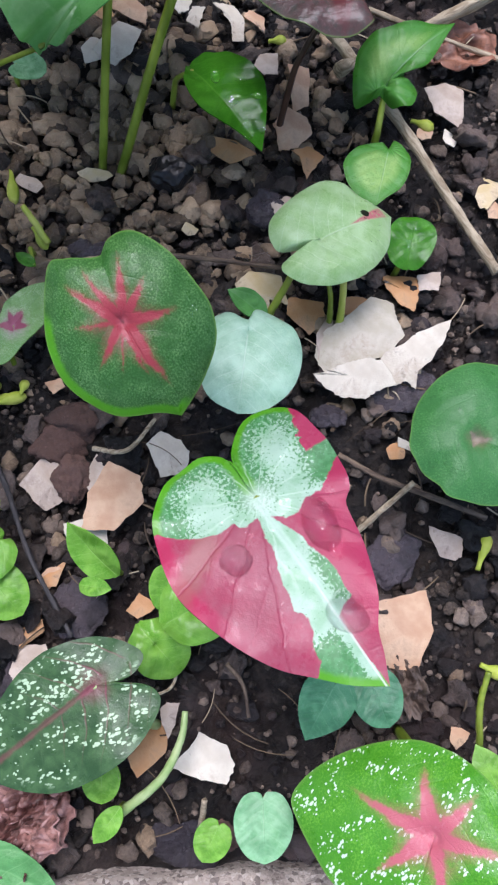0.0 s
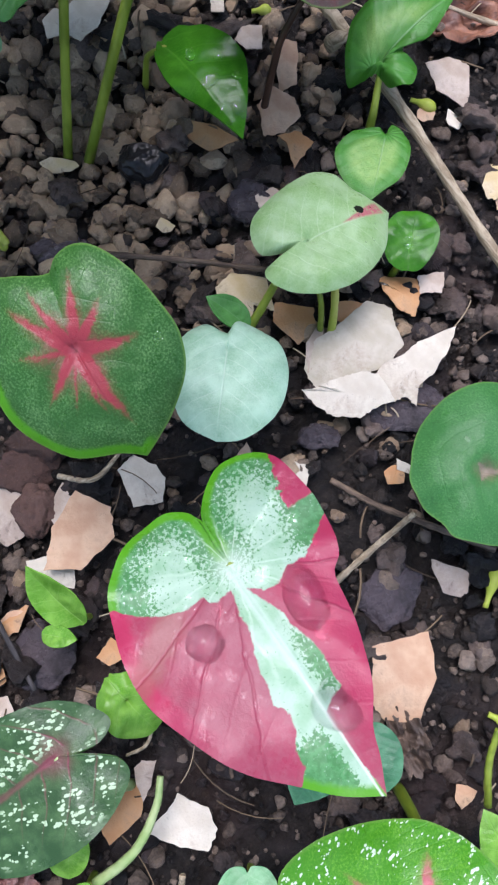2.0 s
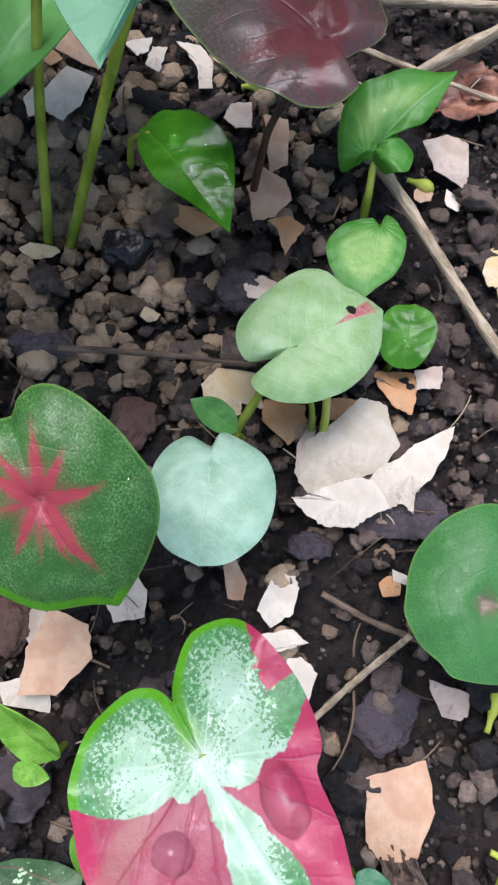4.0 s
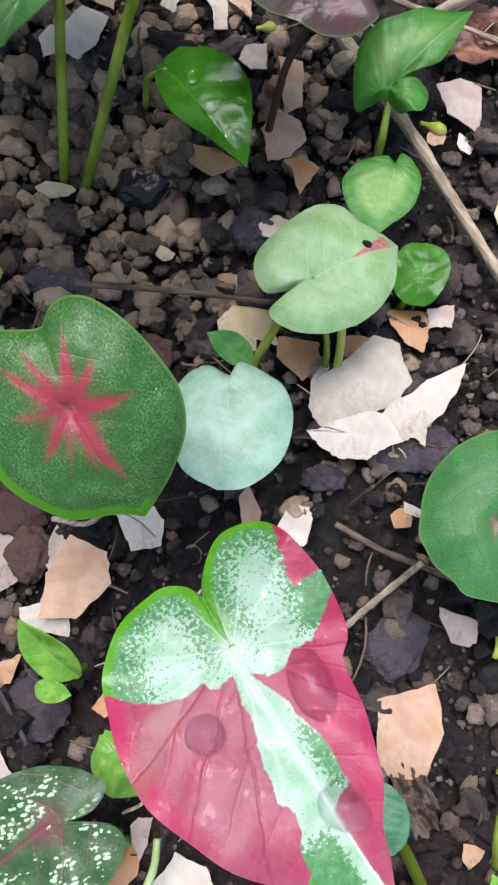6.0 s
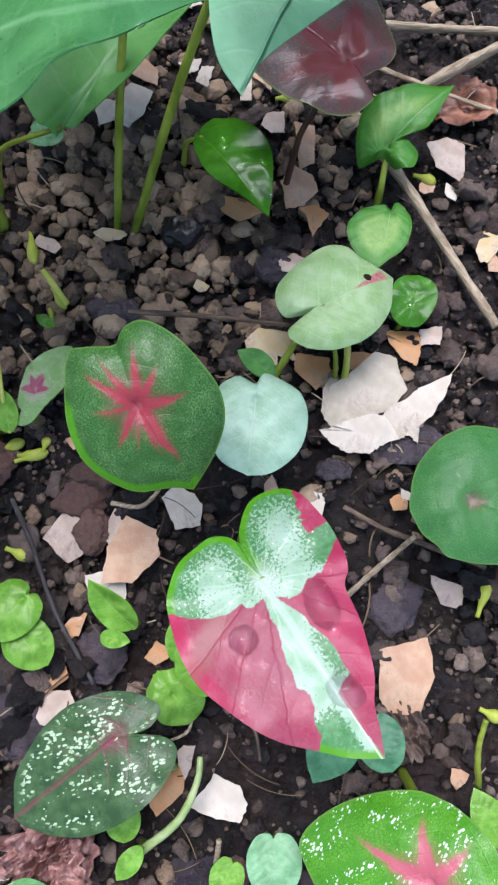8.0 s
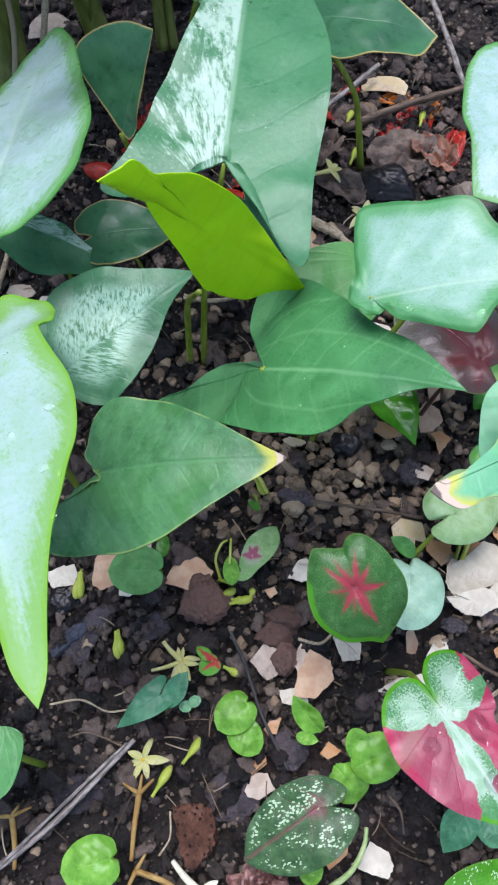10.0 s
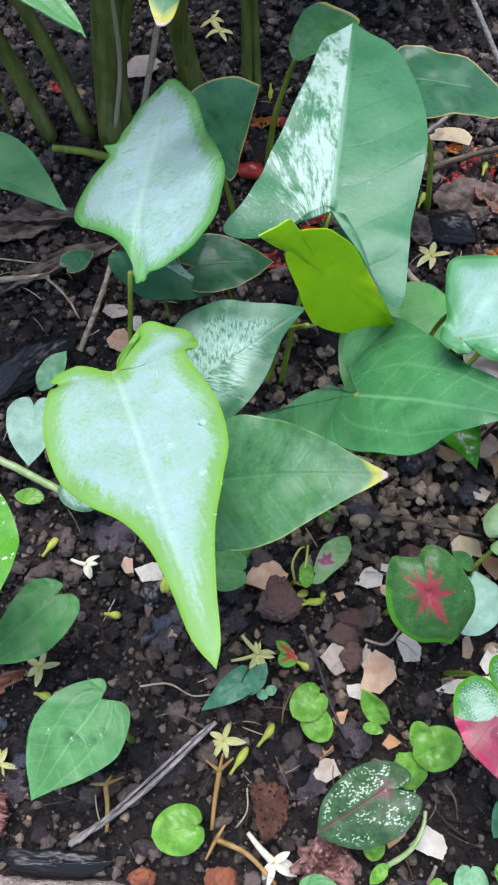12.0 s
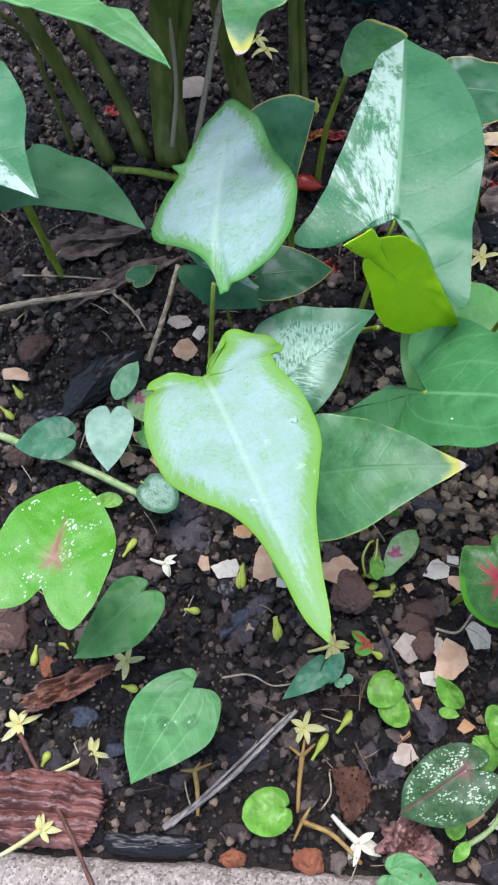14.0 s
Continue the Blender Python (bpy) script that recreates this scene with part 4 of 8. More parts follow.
plant("caladium", "lime green caladium leaf with white flecks and a brown centre", (-0.213, 0.0, 0.0), (-0.2131, 0.032, 0.105), (-0.217, 0.0684, 0.095), 0, ((1, 0), (0.68, 0.45), (0.13, 0.65), (-0.55, 0.5), (-0.51, 0.21), (-0.35, 0.04), (-0.58, -0.12), (-0.71, -0.36), (-0.32, -0.57), (0.22, -0.62), (0.69, -0.36)), 5, M_LIMESPOT, M_STEMDARK, arch=0.02, fold=0.04, wave=0.02, seed=17)
plant("syngonium", "large white-frosted leaf with a lime green margin", (-0.16, 0.11, 0.0), (-0.164, 0.1003, 0.1484), (-0.104, 0.0069, 0.1858), 0, ((1, 0), (0.92, -0.03), (0.79, -0.04), (0.67, -0.06), (0.58, -0.1), (0.49, -0.17), (0.36, -0.23), (0.18, -0.24), (0.05, -0.2), (-0.01, -0.17), (-0.03, -0.19), (-0.06, -0.16), (-0.07, -0.1), (-0.02, -0.04), (0.02, 0), (-0.05, 0.03), (-0.11, 0.1), (-0.18, 0.12), (-0.19, 0.17), (-0.12, 0.24), (-0.04, 0.26), (0.05, 0.25), (0.05, 0.21), (0.14, 0.22), (0.27, 0.24), (0.43, 0.22), (0.54, 0.17), (0.66, 0.11), (0.82, 0.06), (0.94, 0.03)), 14, M_FROSTLIME, M_STEM, r=0.0014, arch=0.03, fold=0.05, wave=0.012, lobes=0.05, seed=18)
plant("syngonium", "white-frosted leaf with a green margin on a stalk", (-0.175, 0.12, 0.0), (-0.1704, 0.1408, 0.15), (-0.2045, 0.2984, 0.095), -23.7, ((1, 0), (0.97, -0.03), (0.88, -0.07), (0.72, -0.12), (0.55, -0.15), (0.41, -0.19), (0.28, -0.22), (0.19, -0.22), (0.09, -0.2), (0.02, -0.16), (0, -0.09), (-0.02, -0.03), (-0.03, -0.01), (0.06, 0.01), (0.14, 0.05), (0.22, 0.12), (0.29, 0.18), (0.35, 0.2), (0.45, 0.17), (0.56, 0.15), (0.61, 0.14), (0.69, 0.17), (0.68, 0.13), (0.76, 0.12), (0.9, 0.1), (0.96, 0.05)), 12, M_FROST, M_STEM, r=0.0012, arch=0.0, fold=0.02, wave=0.006, core=0.35, seed=19)
plant("syngonium", "large arrow-shaped leaf, half of it marbled white", (-0.115, 0.19, 0.0), (-0.1045, 0.2055, 0.127), (-0.115, 0.325, 0.125), -0, ((1, 0), (0.82, 0.11), (0.53, 0.16), (0.25, 0.23), (0.02, 0.29), (-0.15, 0.36), (-0.12, 0.2), (0.02, 0.02), (-0.03, -0.06), (-0.15, -0.13), (-0.29, -0.21), (-0.31, -0.28), (-0.05, -0.28), (0.28, -0.31), (0.6, -0.28), (0.85, -0.15)), 7, M_HALF, M_STEM, r=0.0014, arch=0.03, fold=0.07, lobes=0.1, seed=20)
plant("syngonium", "young lime green leaf, folded and lit through", (-0.1223, 0.1897, 0.0), (-0.1035, 0.1525, 0.1206), (-0.1205, 0.1302, 0.1962), 74.8, ((1.01, 0), (1, 0.08), (0.99, 0.13), (0.84, 0.15), (0.76, 0.2), (0.59, 0.29), (0.39, 0.35), (0, 0.38), (-0.25, 0.4), (-0.47, 0.41), (-0.29, 0.28), (-0.23, 0.14), (-0.01, 0.03), (0.3, 0.04), (0.58, 0.05), (0.86, 0.08)), 9, M_LIME, M_STEM, r=0.0014, arch=0.05, fold=0.05, core=(0.3, 0.18), seed=21)
plant("syngonium", "dark green leaf with a white marbled centre", (-0.12, 0.13, 0.0), (-0.1433, 0.1159, 0.115), (-0.1055, 0.1569, 0.1259), 8, ((1, 0), (0.69, 0.26), (0.49, 0.4), (0.23, 0.44), (-0.05, 0.24), (-0.08, -0.09), (0.08, -0.33), (0.39, -0.29), (0.73, -0.09)), None, M_MARBLE, M_STEM, r=0.0016, arch=0.03, fold=0.06, core=0.2, seed=22)
plant("syngonium", "dull green arrow-shaped leaf with a yellowed, dry brown tip", (-0.115, 0.11, 0.0), (-0.1213, 0.0805, 0.1196), (-0.063, 0.0895, 0.1375), -0, ((1, 0), (0.83, 0.09), (0.57, 0.24), (0.27, 0.37), (0.02, 0.38), (-0.12, 0.15), (-0.06, 0.04), (0.02, -0.04), (-0.11, -0.1), (-0.34, -0.22), (-0.25, -0.41), (0.02, -0.44), (0.31, -0.43), (0.54, -0.3), (0.78, -0.14)), 7, M_TIP, M_STEM, r=0.0016, arch=0.05, fold=0.05, seed=23)
plant("syngonium", "broad plain green arrow-shaped leaf", (-0.099, 0.152, 0.0), (-0.0769, 0.1379, 0.0983), (-0.0113, 0.1235, 0.135), -0, ((1, 0), (0.72, 0.19), (0.48, 0.28), (0.26, 0.43), (0.04, 0.54), (-0.12, 0.57), (-0.27, 0.51), (-0.24, 0.28), (-0.04, 0.06), (-0.02, 0.01), (-0.31, 0.03), (-0.52, -0.09), (-0.75, -0.14), (-0.34, -0.28), (0.01, -0.34), (0.36, -0.35), (0.52, -0.3), (0.64, -0.15), (0.79, -0.03)), 9, M_GREEN, M_STEM, r=0.0019, arch=0.04, fold=0.05, wave=0.015, seed=24)
plant("syngonium", "mint green frosted leaf with a dark margin", (-0.0597, 0.1562, 0.0), (-0.0439, 0.1541, 0.13), (0.0169, 0.1612, 0.15), 0, ((1, 0), (0.84, 0.15), (0.65, 0.33), (0.54, 0.49), (0.25, 0.53), (-0.05, 0.59), (-0.1, 0.37), (-0.09, 0.17), (-0.13, 0.02), (0.01, -0.1), (0.08, -0.06), (0.13, -0.14), (0.28, -0.2), (0.48, -0.29), (0.55, -0.27), (0.67, -0.1), (0.82, -0.07)), 10, M_FROSTMINT, M_STEM, r=0.00115, via=[(-0.0538, 0.172, 0.045), (-0.048, 0.186, 0.085), (-0.0445, 0.175, 0.118)], arch=0.05, fold=0.05, seed=25)
plant("syngonium", "tall mint green leaf with a burnt, yellowed tip", (0.13, 0.21, 0.0), (0.0145, 0.0925, 0.2), (-0.0335, 0.0594, 0.209), -0, ((1, 0), (0.96, -0.02), (0.93, 0), (0.81, -0.03), (0.69, -0.07), (0.59, -0.17), (0.46, -0.27), (0.28, -0.38), (0.14, -0.43), (-0.1, -0.44), (-0.14, -0.18), (-0.15, 0.05), (0.16, 0.25), (0.44, 0.29), (0.62, 0.22), (0.73, 0.14), (0.82, 0.1), (0.93, 0.1), (0.98, 0.05)), None, M_TIPB, M_STEM, r=0.002, arch=0.03, fold=0.04, core=0.35, seed=26)
plant("syngonium", "frosted pale leaf with a green margin at the back", (-0.0535, 0.1566, 0.0), (0.0061, 0.2589, 0.14), (-0.015, 0.1956, 0.14), 0, ((1, 0), (0.73, -0.14), (0.55, -0.27), (0.09, -0.36), (-0.23, -0.08), (0.09, 0.33), (0.66, 0.38), (0.93, 0.3)), None, M_FROST, M_STEM, r=0.0013, via=[(-0.0375, 0.174, 0.045), (-0.02, 0.191, 0.09)], core=0.2, seed=27)
plant("syngonium", "long plain green arrow-shaped leaf, hanging low", (-0.31, 0.24, 0.0), (-0.2874, 0.2058, 0.115), (-0.2122, 0.18, 0.123), -0, ((1, 0), (0.57, 0.24), (0.24, 0.28), (-0.06, 0.26), (-0.11, 0.16), (-0.11, -0.06), (-0.08, -0.38), (0.34, -0.12), (0.74, -0.04)), None, M_DULL, M_STEM, r=0.0018, core=0.2, seed=28)
plant("syngonium", "arrow-shaped green leaf marbled white at its edge", (-0.3, 0.23, 0.0), (-0.2971, 0.1903, 0.18), (-0.2336, 0.1419, 0.1831), 0, ((1, 0), (0.71, 0.12), (0.46, 0.29), (0.08, 0.35), (-0.3, 0.3), (-0.58, 0.12), (-0.04, -0.23), (0.44, -0.31), (0.62, -0.23)), None, M_HALFB, M_STEM, r=0.0018, seed=29)
plant("syngonium", "deep green leaf with a yellow rim", (-0.16, 0.27, 0.0), (-0.1663, 0.2641, 0.07), (-0.1545, 0.295, 0.1033), -0, ((1, 0), (0.95, 0.34), (0.67, 0.66), (0.43, 0.62), (0.12, 0.17), (-0.01, -0.12), (0.5, -0.1)), None, M_DEEP, M_STEM, r=0.0016, core=0.4, seed=30)
plant("syngonium", "broad green leaf with a dry yellow rim", (-0.05, 0.33, 0.0), (-0.0872, 0.3326, 0.09), (-0.0268, 0.3312, 0.09), 0, ((1, 0), (0.54, 0.32), (0.08, 0.39), (-0.09, 0.22), (0.23, -0.47), (0.54, -0.32), (0.86, -0.27)), None, M_DEEP, M_STEM, r=0.0016, core=0.3, seed=31)
plant("caladium", "dusky red and grey-green caladium leaf on a dark stem", (-0.003, 0.176, 0.0), (0.0113, 0.1826, 0.055), (-0.0235, 0.2085, 0.05), 0, ((1, 0), (0.83, 0.31), (0.17, 0.46), (-0.21, 0.34), (-0.33, 0.11), (-0.14, -0.01), (-0.21, -0.25), (0.01, -0.44), (0.52, -0.6), (1.1, -0.45)), 5, M_RED, M_STEMDARK, dish=0.07, r=0.001, arch=0.02, fold=0.03, seed=32)
plant("syngonium", "soft mint green leaf hanging by the path", (0.14, 0.2, 0.0), (0.0056, 0.1134, 0.165), (-0.0074, 0.0842, 0.157), 0, ((1, 0), (0.91, -0.16), (0.69, -0.31), (0.36, -0.42), (-0.01, -0.27), (-0.23, 0.08), (-0.18, 0.49), (0.1, 0.47), (0.32, 0.33), (0.45, 0.23), (0.68, 0.09), (0.86, 0)), None, M_HANG, M_STEM, r=0.002, arch=0.03, fold=0.05, core=0.3, seed=33)
plant("syngonium", "dark green leaf low between tall stalks", (-0.103, 0.165, 0.0), (-0.0677, 0.1562, 0.05), (-0.0335, 0.2241, 0.055), 0, ((1, 0), (0.77, -0.14), (0.5, -0.14), (0.26, -0.11), (0.04, -0.05), (-0.03, 0.01), (-0.01, 0.13), (0.13, 0.34), (0.43, 0.51), (0.8, 0.43), (1.02, 0.24)), 5, M_HEARTDEEP, M_STEM, r=0.0009, arch=0.03, fold=0.06, core=0.3, seed=34)
plant("syngonium", "fresh green leaf hanging over thick stalks", (-0.3264, 0.3357, 0), (-0.2798, 0.2192, 0.2), (-0.1963, 0.1968, 0.2), 0, ((1, 0), (0.86, 0.04), (0.65, 0.08), (0.43, 0.07), (0.21, 0.03), (0.12, 0), (0.01, -0.02), (-0.1, 0.06), (0.02, 0.15), (0.24, 0.19), (0.5, 0.18), (0.6, 0.16), (0.69, 0.19), (0.79, 0.13), (0.9, 0.08)), None, M_HEART, M_STEMTHICK, r=0.0014, arch=0.05, fold=0.05, core=0.3, seed=35)
plant("syngonium", "green leaf with a dry pale margin, hanging", (-0.222, 0.3875, 0), (-0.1768, 0.2733, 0.2), (-0.1732, 0.2049, 0.2), 0, ((1, 0), (0.82, -0.09), (0.56, -0.16), (0.27, -0.19), (-0.05, -0.01), (0.22, 0.26), (0.53, 0.21), (0.69, 0.09), (0.92, 0.06)), None, M_TIP, M_STEMTHICK, r=0.0014, arch=0.03, fold=0.05, core=0.3, seed=36)


# ---- small seedlings ----
def sprout(label, base, A, T, shape, material, stem=None, r=0.0008, roll=0, name="seedling", core=None, **kw):
    sinus = 6 if len(shape) == 12 else None
    return plant(name, label, base, A, T, roll, shape, sinus, material, stem, r=r, group="seedlings in the bed", category="seedling",
                 core=(0.35 if sinus is None else 0.0) if core is None else core, **kw)


sprout("round pale mint seedling leaf close to the soil", (0.0153, -0.0314, 0), (0.0139, -0.0303, 0.0125), (0.0157, -0.0438, 0.012), ROUND, M_MINT, M_STEM, seed=40, arch=0.03)
sprout("tiny round lime seedling leaf beside a larger one", (0.0046, -0.0393, 0), (0.0034, -0.0378, 0.008), (0.0006, -0.0459, 0.007), ROUND, M_SEED, M_STEM, seed=41)
sprout("bluish green leaf half under the rose caladium", (0.0274, 0.0014, -0), (0.0288, -0.0011, 0.014), (0.0234, -0.0148, 0.008), HEART, M_BLUEGREEN, M_STEM, seed=42, fold=0.15)
sprout("small green leaf under the tip of the rose caladium", (0.0383, 0.0026, 0), (0.0385, 0.0021, 0.012), (0.0444, -0.0091, 0.012), ROUND, M_BLUEGREEN, M_STEM, seed=43)
sprout("narrow curled light green seedling leaf", (-0.0316, 0.0233, 0), (-0.0313, 0.0214, 0.012), (-0.045, 0.0326, 0.02), OVAL, M_SEED, M_STEM, seed=44, fold=0.35, roll=-30)
sprout("short side lobe of a curled seedling leaf", (-0.0392, 0.0165, 0), (-0.0405, 0.0178, 0.011), (-0.0315, 0.0172, 0.014), OVAL, M_SEED, None, seed=90, fold=0.3)
sprout("light green glossy seedling leaf", (-0.0148, 0.0081, 0), (-0.0157, 0.0101, 0.016), (0.0018, 0.022, 0.018), BLUNT, M_SEED, M_STEM, seed=45, fold=0.3, dish=0.12, arch=-0.05)
sprout("light green seedling leaf, drooping", (-0.0116, 0.0039, 0), (-0.0228, 0.0086, 0.012), (-0.0108, -0.0017, 0.006), BLUNT, M_SEED, M_STEM, seed=46, fold=0.25, dish=0.12, wave=0.05)
sprout("upright light green seedling leaf", (-0.0132, 0.0105, 0), (-0.0139, 0.0147, 0.015), (-0.019, 0.0245, 0.02), BLUNT, M_SEED, M_STEM, seed=47, fold=0.35, wave=0.04)
sprout("light green round seedling leaf of a pair", (-0.0646, 0.016, 0), (-0.0639, 0.0262, 0.012), (-0.0733, 0.0143, 0.012), ROUND, M_SEED, M_STEM, seed=48, arch=0.03, dish=0.1, wave=0.03)
sprout("light green small seedling leaf of a pair", (-0.0646, 0.016, 0), (-0.0648, 0.0167, 0.009), (-0.0547, 0.0083, 0.008), ROUND, M_SEED, M_STEM, seed=49, dish=0.1, fold=0.15)
sprout("pale green seedling leaf with a wine-red heart", (-0.0743, 0.082, 0), (-0.0717, 0.0889, 0.014), (-0.0631, 0.1039, 0.014), ((1, 0), (0.75, -0.3), (0.3, -0.42), (-0.2, -0.35), (-0.55, -0.3), (-0.7, -0.1), (-0.45, 0), (-0.4, 0.12), (0, 0.3), (0.35, 0.35), (0.7, 0.25), (0.9, 0.12)), M_PINKHEART, M_STEM, seed=50, fold=0.15)
sprout("olive green seedling leaf beside a yellow shoot", (-0.0858, 0.0779, 0), (-0.0784, 0.0753, 0.01), (-0.0818, 0.0875, 0.014), OVAL, M_SEED, M_STEM, seed=51, fold=0.2)
sprout("mid green oval seedling leaf close to the soil", (-0.1126, 0.0778, 0), (-0.1127, 0.0732, 0.02), (-0.1324, 0.0695, 0.019), ROUND, M_HEARTDEEP, M_STEM, seed=52)
sprout("small glossy green oval leaf", (-0.1151, 0.0838, 0), (-0.1117, 0.0815, 0.012), (-0.113, 0.0926, 0.012), OVAL, M_GLOSS, M_STEM, seed=53)
sprout("small leaf with a red heart on the soil", (-0.0809, 0.037, 0), (-0.0788, 0.04, 0.02), (-0.0845, 0.0349, 0.02), ROUND, M_REDSEED, M_STEM, seed=54)
sprout("small leaf with a green margin and a red heart", (-0.0809, 0.037, 0), (-0.0804, 0.0404, 0.022), (-0.0878, 0.0446, 0.02), OVAL, M_REDSEED, M_STEM, seed=55)
sprout("bluish green seedling leaf at the end of a dry stick", (-0.1006, 0.0186, 0), (-0.1001, 0.023, 0.014), (-0.1147, 0.0075, 0.01), SPEAR, M_BLUEGREEN, M_STEM, seed=56, fold=0.15)
sprout("bluish green seedling leaf beside a fallen stick", (-0.0972, 0.019, 0), (-0.0962, 0.0194, 0.013), (-0.0898, 0.0346, 0.016), OVAL, M_BLUEGREEN, M_STEM, seed=57, fold=0.15)
sprout("tiny pale green seed leaf", (-0.0883, 0.0203, 0), (-0.087, 0.0216, 0.006), (-0.0913, 0.0206, 0.006), ROUND, M_MINT, None, seed=58)
sprout("tiny pale green seed leaf", (-0.0883, 0.0203, 0), (-0.0863, 0.023, 0.006), (-0.0828, 0.0257, 0.006), ROUND, M_MINT, None, seed=59)
sprout("bright green oval seedling leaf near the kerb", (-0.1022, -0.0479, 0), (-0.1055, -0.039, 0.016), (-0.1225, -0.0469, 0.015), ROUND, M_SEED, M_STEM, seed=60, arch=0.03, dish=0.1)
sprout("green seedling leaf by the edging", (-0.0534, -0.0491, 0), (-0.052, -0.0555, 0.012), (-0.028, -0.0615, 0.01), HEART, M_HEART, M_STEM, seed=61)
sprout("small green leaf under a flecked caladium", (-0.0268, -0.0304, 0), (-0.0277, -0.0269, 0.008), (-0.0265, -0.0357, 0.006), ROUND, M_SEED, M_STEM, seed=62)
sprout("small green leaf on a pale shoot", (-0.022, -0.0368, 0), (-0.0214, -0.0354, 0.01), (-0.0268, -0.0444, 0.008), OVAL, M_SEED, M_STEM, seed=63, fold=0.2)
sprout("green leaf at the edge of the bed, lying low", (-0.046, -0.0616, 0), (-0.0428, -0.0575, 0.01), (-0.0506, -0.0528, 0.01), HEART, M_HEART, M_STEM, seed=64)
sprout("light green leaf low at the edge of the bed", (0.0738, -0.0241, 0), (0.0732, -0.0217, 0.012), (0.0665, -0.0105, 0.012), HEART, M_SEED, M_STEM, seed=65)
sprout("small mint leaf under tall stalks", (-0.0941, 0.186, 0), (-0.0898, 0.1816, 0.012), (-0.0797, 0.1798, 0.012), ROUND, M_MINT, M_STEM, seed=66)
sprout("pointed green sheath at the foot of a pale caladium", (0.0006, 0.1045, 0), (0.0004, 0.1031, 0.009), (-0.0116, 0.1084, 0.014), OVAL, M_HEARTDEEP, None, seed=83, fold=0.5)
sprout("tiny dark green leaf by a yellow shoot", (-0.0765, 0.122, 0), (-0.0724, 0.113, 0.006), (-0.0788, 0.1165, 0.006), OVAL, M_GLOSS, M_STEM, seed=67)
sprout("pale grey-green seedling leaf with a notched margin", (-0.2238, 0.1224, 0), (-0.2327, 0.1276, 0.03), (-0.2278, 0.1002, 0.022), HEART, M_PALE, M_STEMPALE, seed=68)
sprout("mint green seedling leaf on a creeping stem", (-0.258, 0.119, 0), (-0.2539, 0.1114, 0.03), (-0.2799, 0.1029, 0.026), HEART, M_BLUEGREEN, M_STEMPALE, seed=69, fold=0.1)
sprout("wet shiny silver-green leaf on a creeping stem", (-0.2135, 0.1036, 0), (-0.2043, 0.0963, 0.022), (-0.1875, 0.089, 0.018), ROUND, M_MARBLE, M_STEMPALE, seed=70)
sprout("pale green narrow leaf standing in the shade", (-0.2348, 0.1495, 0), (-0.2347, 0.142, 0.025), (-0.2272, 0.1642, 0.03), OVAL, M_MINT, M_STEMPALE, seed=71, fold=0.2)
sprout("pinkish pale leaf in the shade of larger ones", (-0.2212, 0.1374, 0), (-0.2239, 0.1468, 0.02), (-0.2116, 0.1361, 0.018), ROUND, M_PINKHEART, M_STEMPALE, seed=72)
sprout("small green leaf low in the shade", (-0.2168, 0.1274, 0), (-0.2175, 0.1307, 0.012), (-0.2049, 0.1254, 0.01), ROUND, M_HEARTDEEP, M_STEM, seed=73)
sprout("lime green leaf low on the soil", (-0.2288, 0.0885, 0), (-0.219, 0.0893, 0.01), (-0.2349, 0.0877, 0.008), OVAL, M_SEED, M_STEM, seed=74)
sprout("small dark green heart-shaped leaf by dry stalks", (-0.2501, 0.2356, 0), (-0.2488, 0.2269, 0.015), (-0.2397, 0.2417, 0.012), HEART, M_DEEP, M_STEM, seed=75)
sprout("deep green broad leaf in the shade of larger ones", (-0.149, 0.2253, 0), (-0.1671, 0.2125, 0.06), (-0.1302, 0.2272, 0.055), HEART, M_DEEP, M_STEM, seed=76)
sprout("dark leaf splashed white, low under a frosted leaf", (-0.1875, 0.2159, 0), (-0.1965, 0.2047, 0.07), (-0.1569, 0.2009, 0.055), ((1, 0), (0.7, -0.3), (0.35, -0.5), (0.1, -0.45), (-0.2, -0.3), (-0.25, -0.1), (-0.06, 0), (-0.25, 0.12), (-0.15, 0.2), (0.1, 0.2), (0.4, 0.16), (0.7, 0.08)), M_HALF, M_STEM, seed=77)
sprout("deep green leaf behind a marbled one", (-0.0901, 0.2726, 0), (-0.1024, 0.243, 0.06), (-0.0825, 0.2226, 0.05), HEART, M_DEEP, M_STEM, seed=78)
sprout("small leaf with a dry curled rim on a long stalk", (-0.1558, 0.3327, 0), (-0.1434, 0.3339, 0.09), (-0.1256, 0.3763, 0.09), ((1, 0), (0.9, -0.3), (0.6, -0.35), (0.3, -0.3), (0.1, -0.2), (-0.02, -0.05), (-0.04, 0), (-0.02, 0.05), (0.1, 0.16), (0.35, 0.25), (0.65, 0.3), (0.9, 0.22)), M_TIP, M_STEM, r=0.0018, seed=79, fold=0.2)


# ---- stalks and sticks ----
def stick_mat(name, a, b, rough=0.7):
    k = Mat(name, rough, 0.3)
    p = k.attr("along")
    x, y, z = k.split(p)
    grain = k.noise(k.join(x * 0.08, y, z), 1400.0, 4, 0.65)
    c = k.mix(grain.step(0.35, 0.65), a, b)
    c = k.mix(k.noise(p, 160.0, 3).step(0.55, 0.7) * 0.5, c, tuple(q * 0.35 for q in a))
    return k.finish(c, None, grain, 0.6, 0.0006)


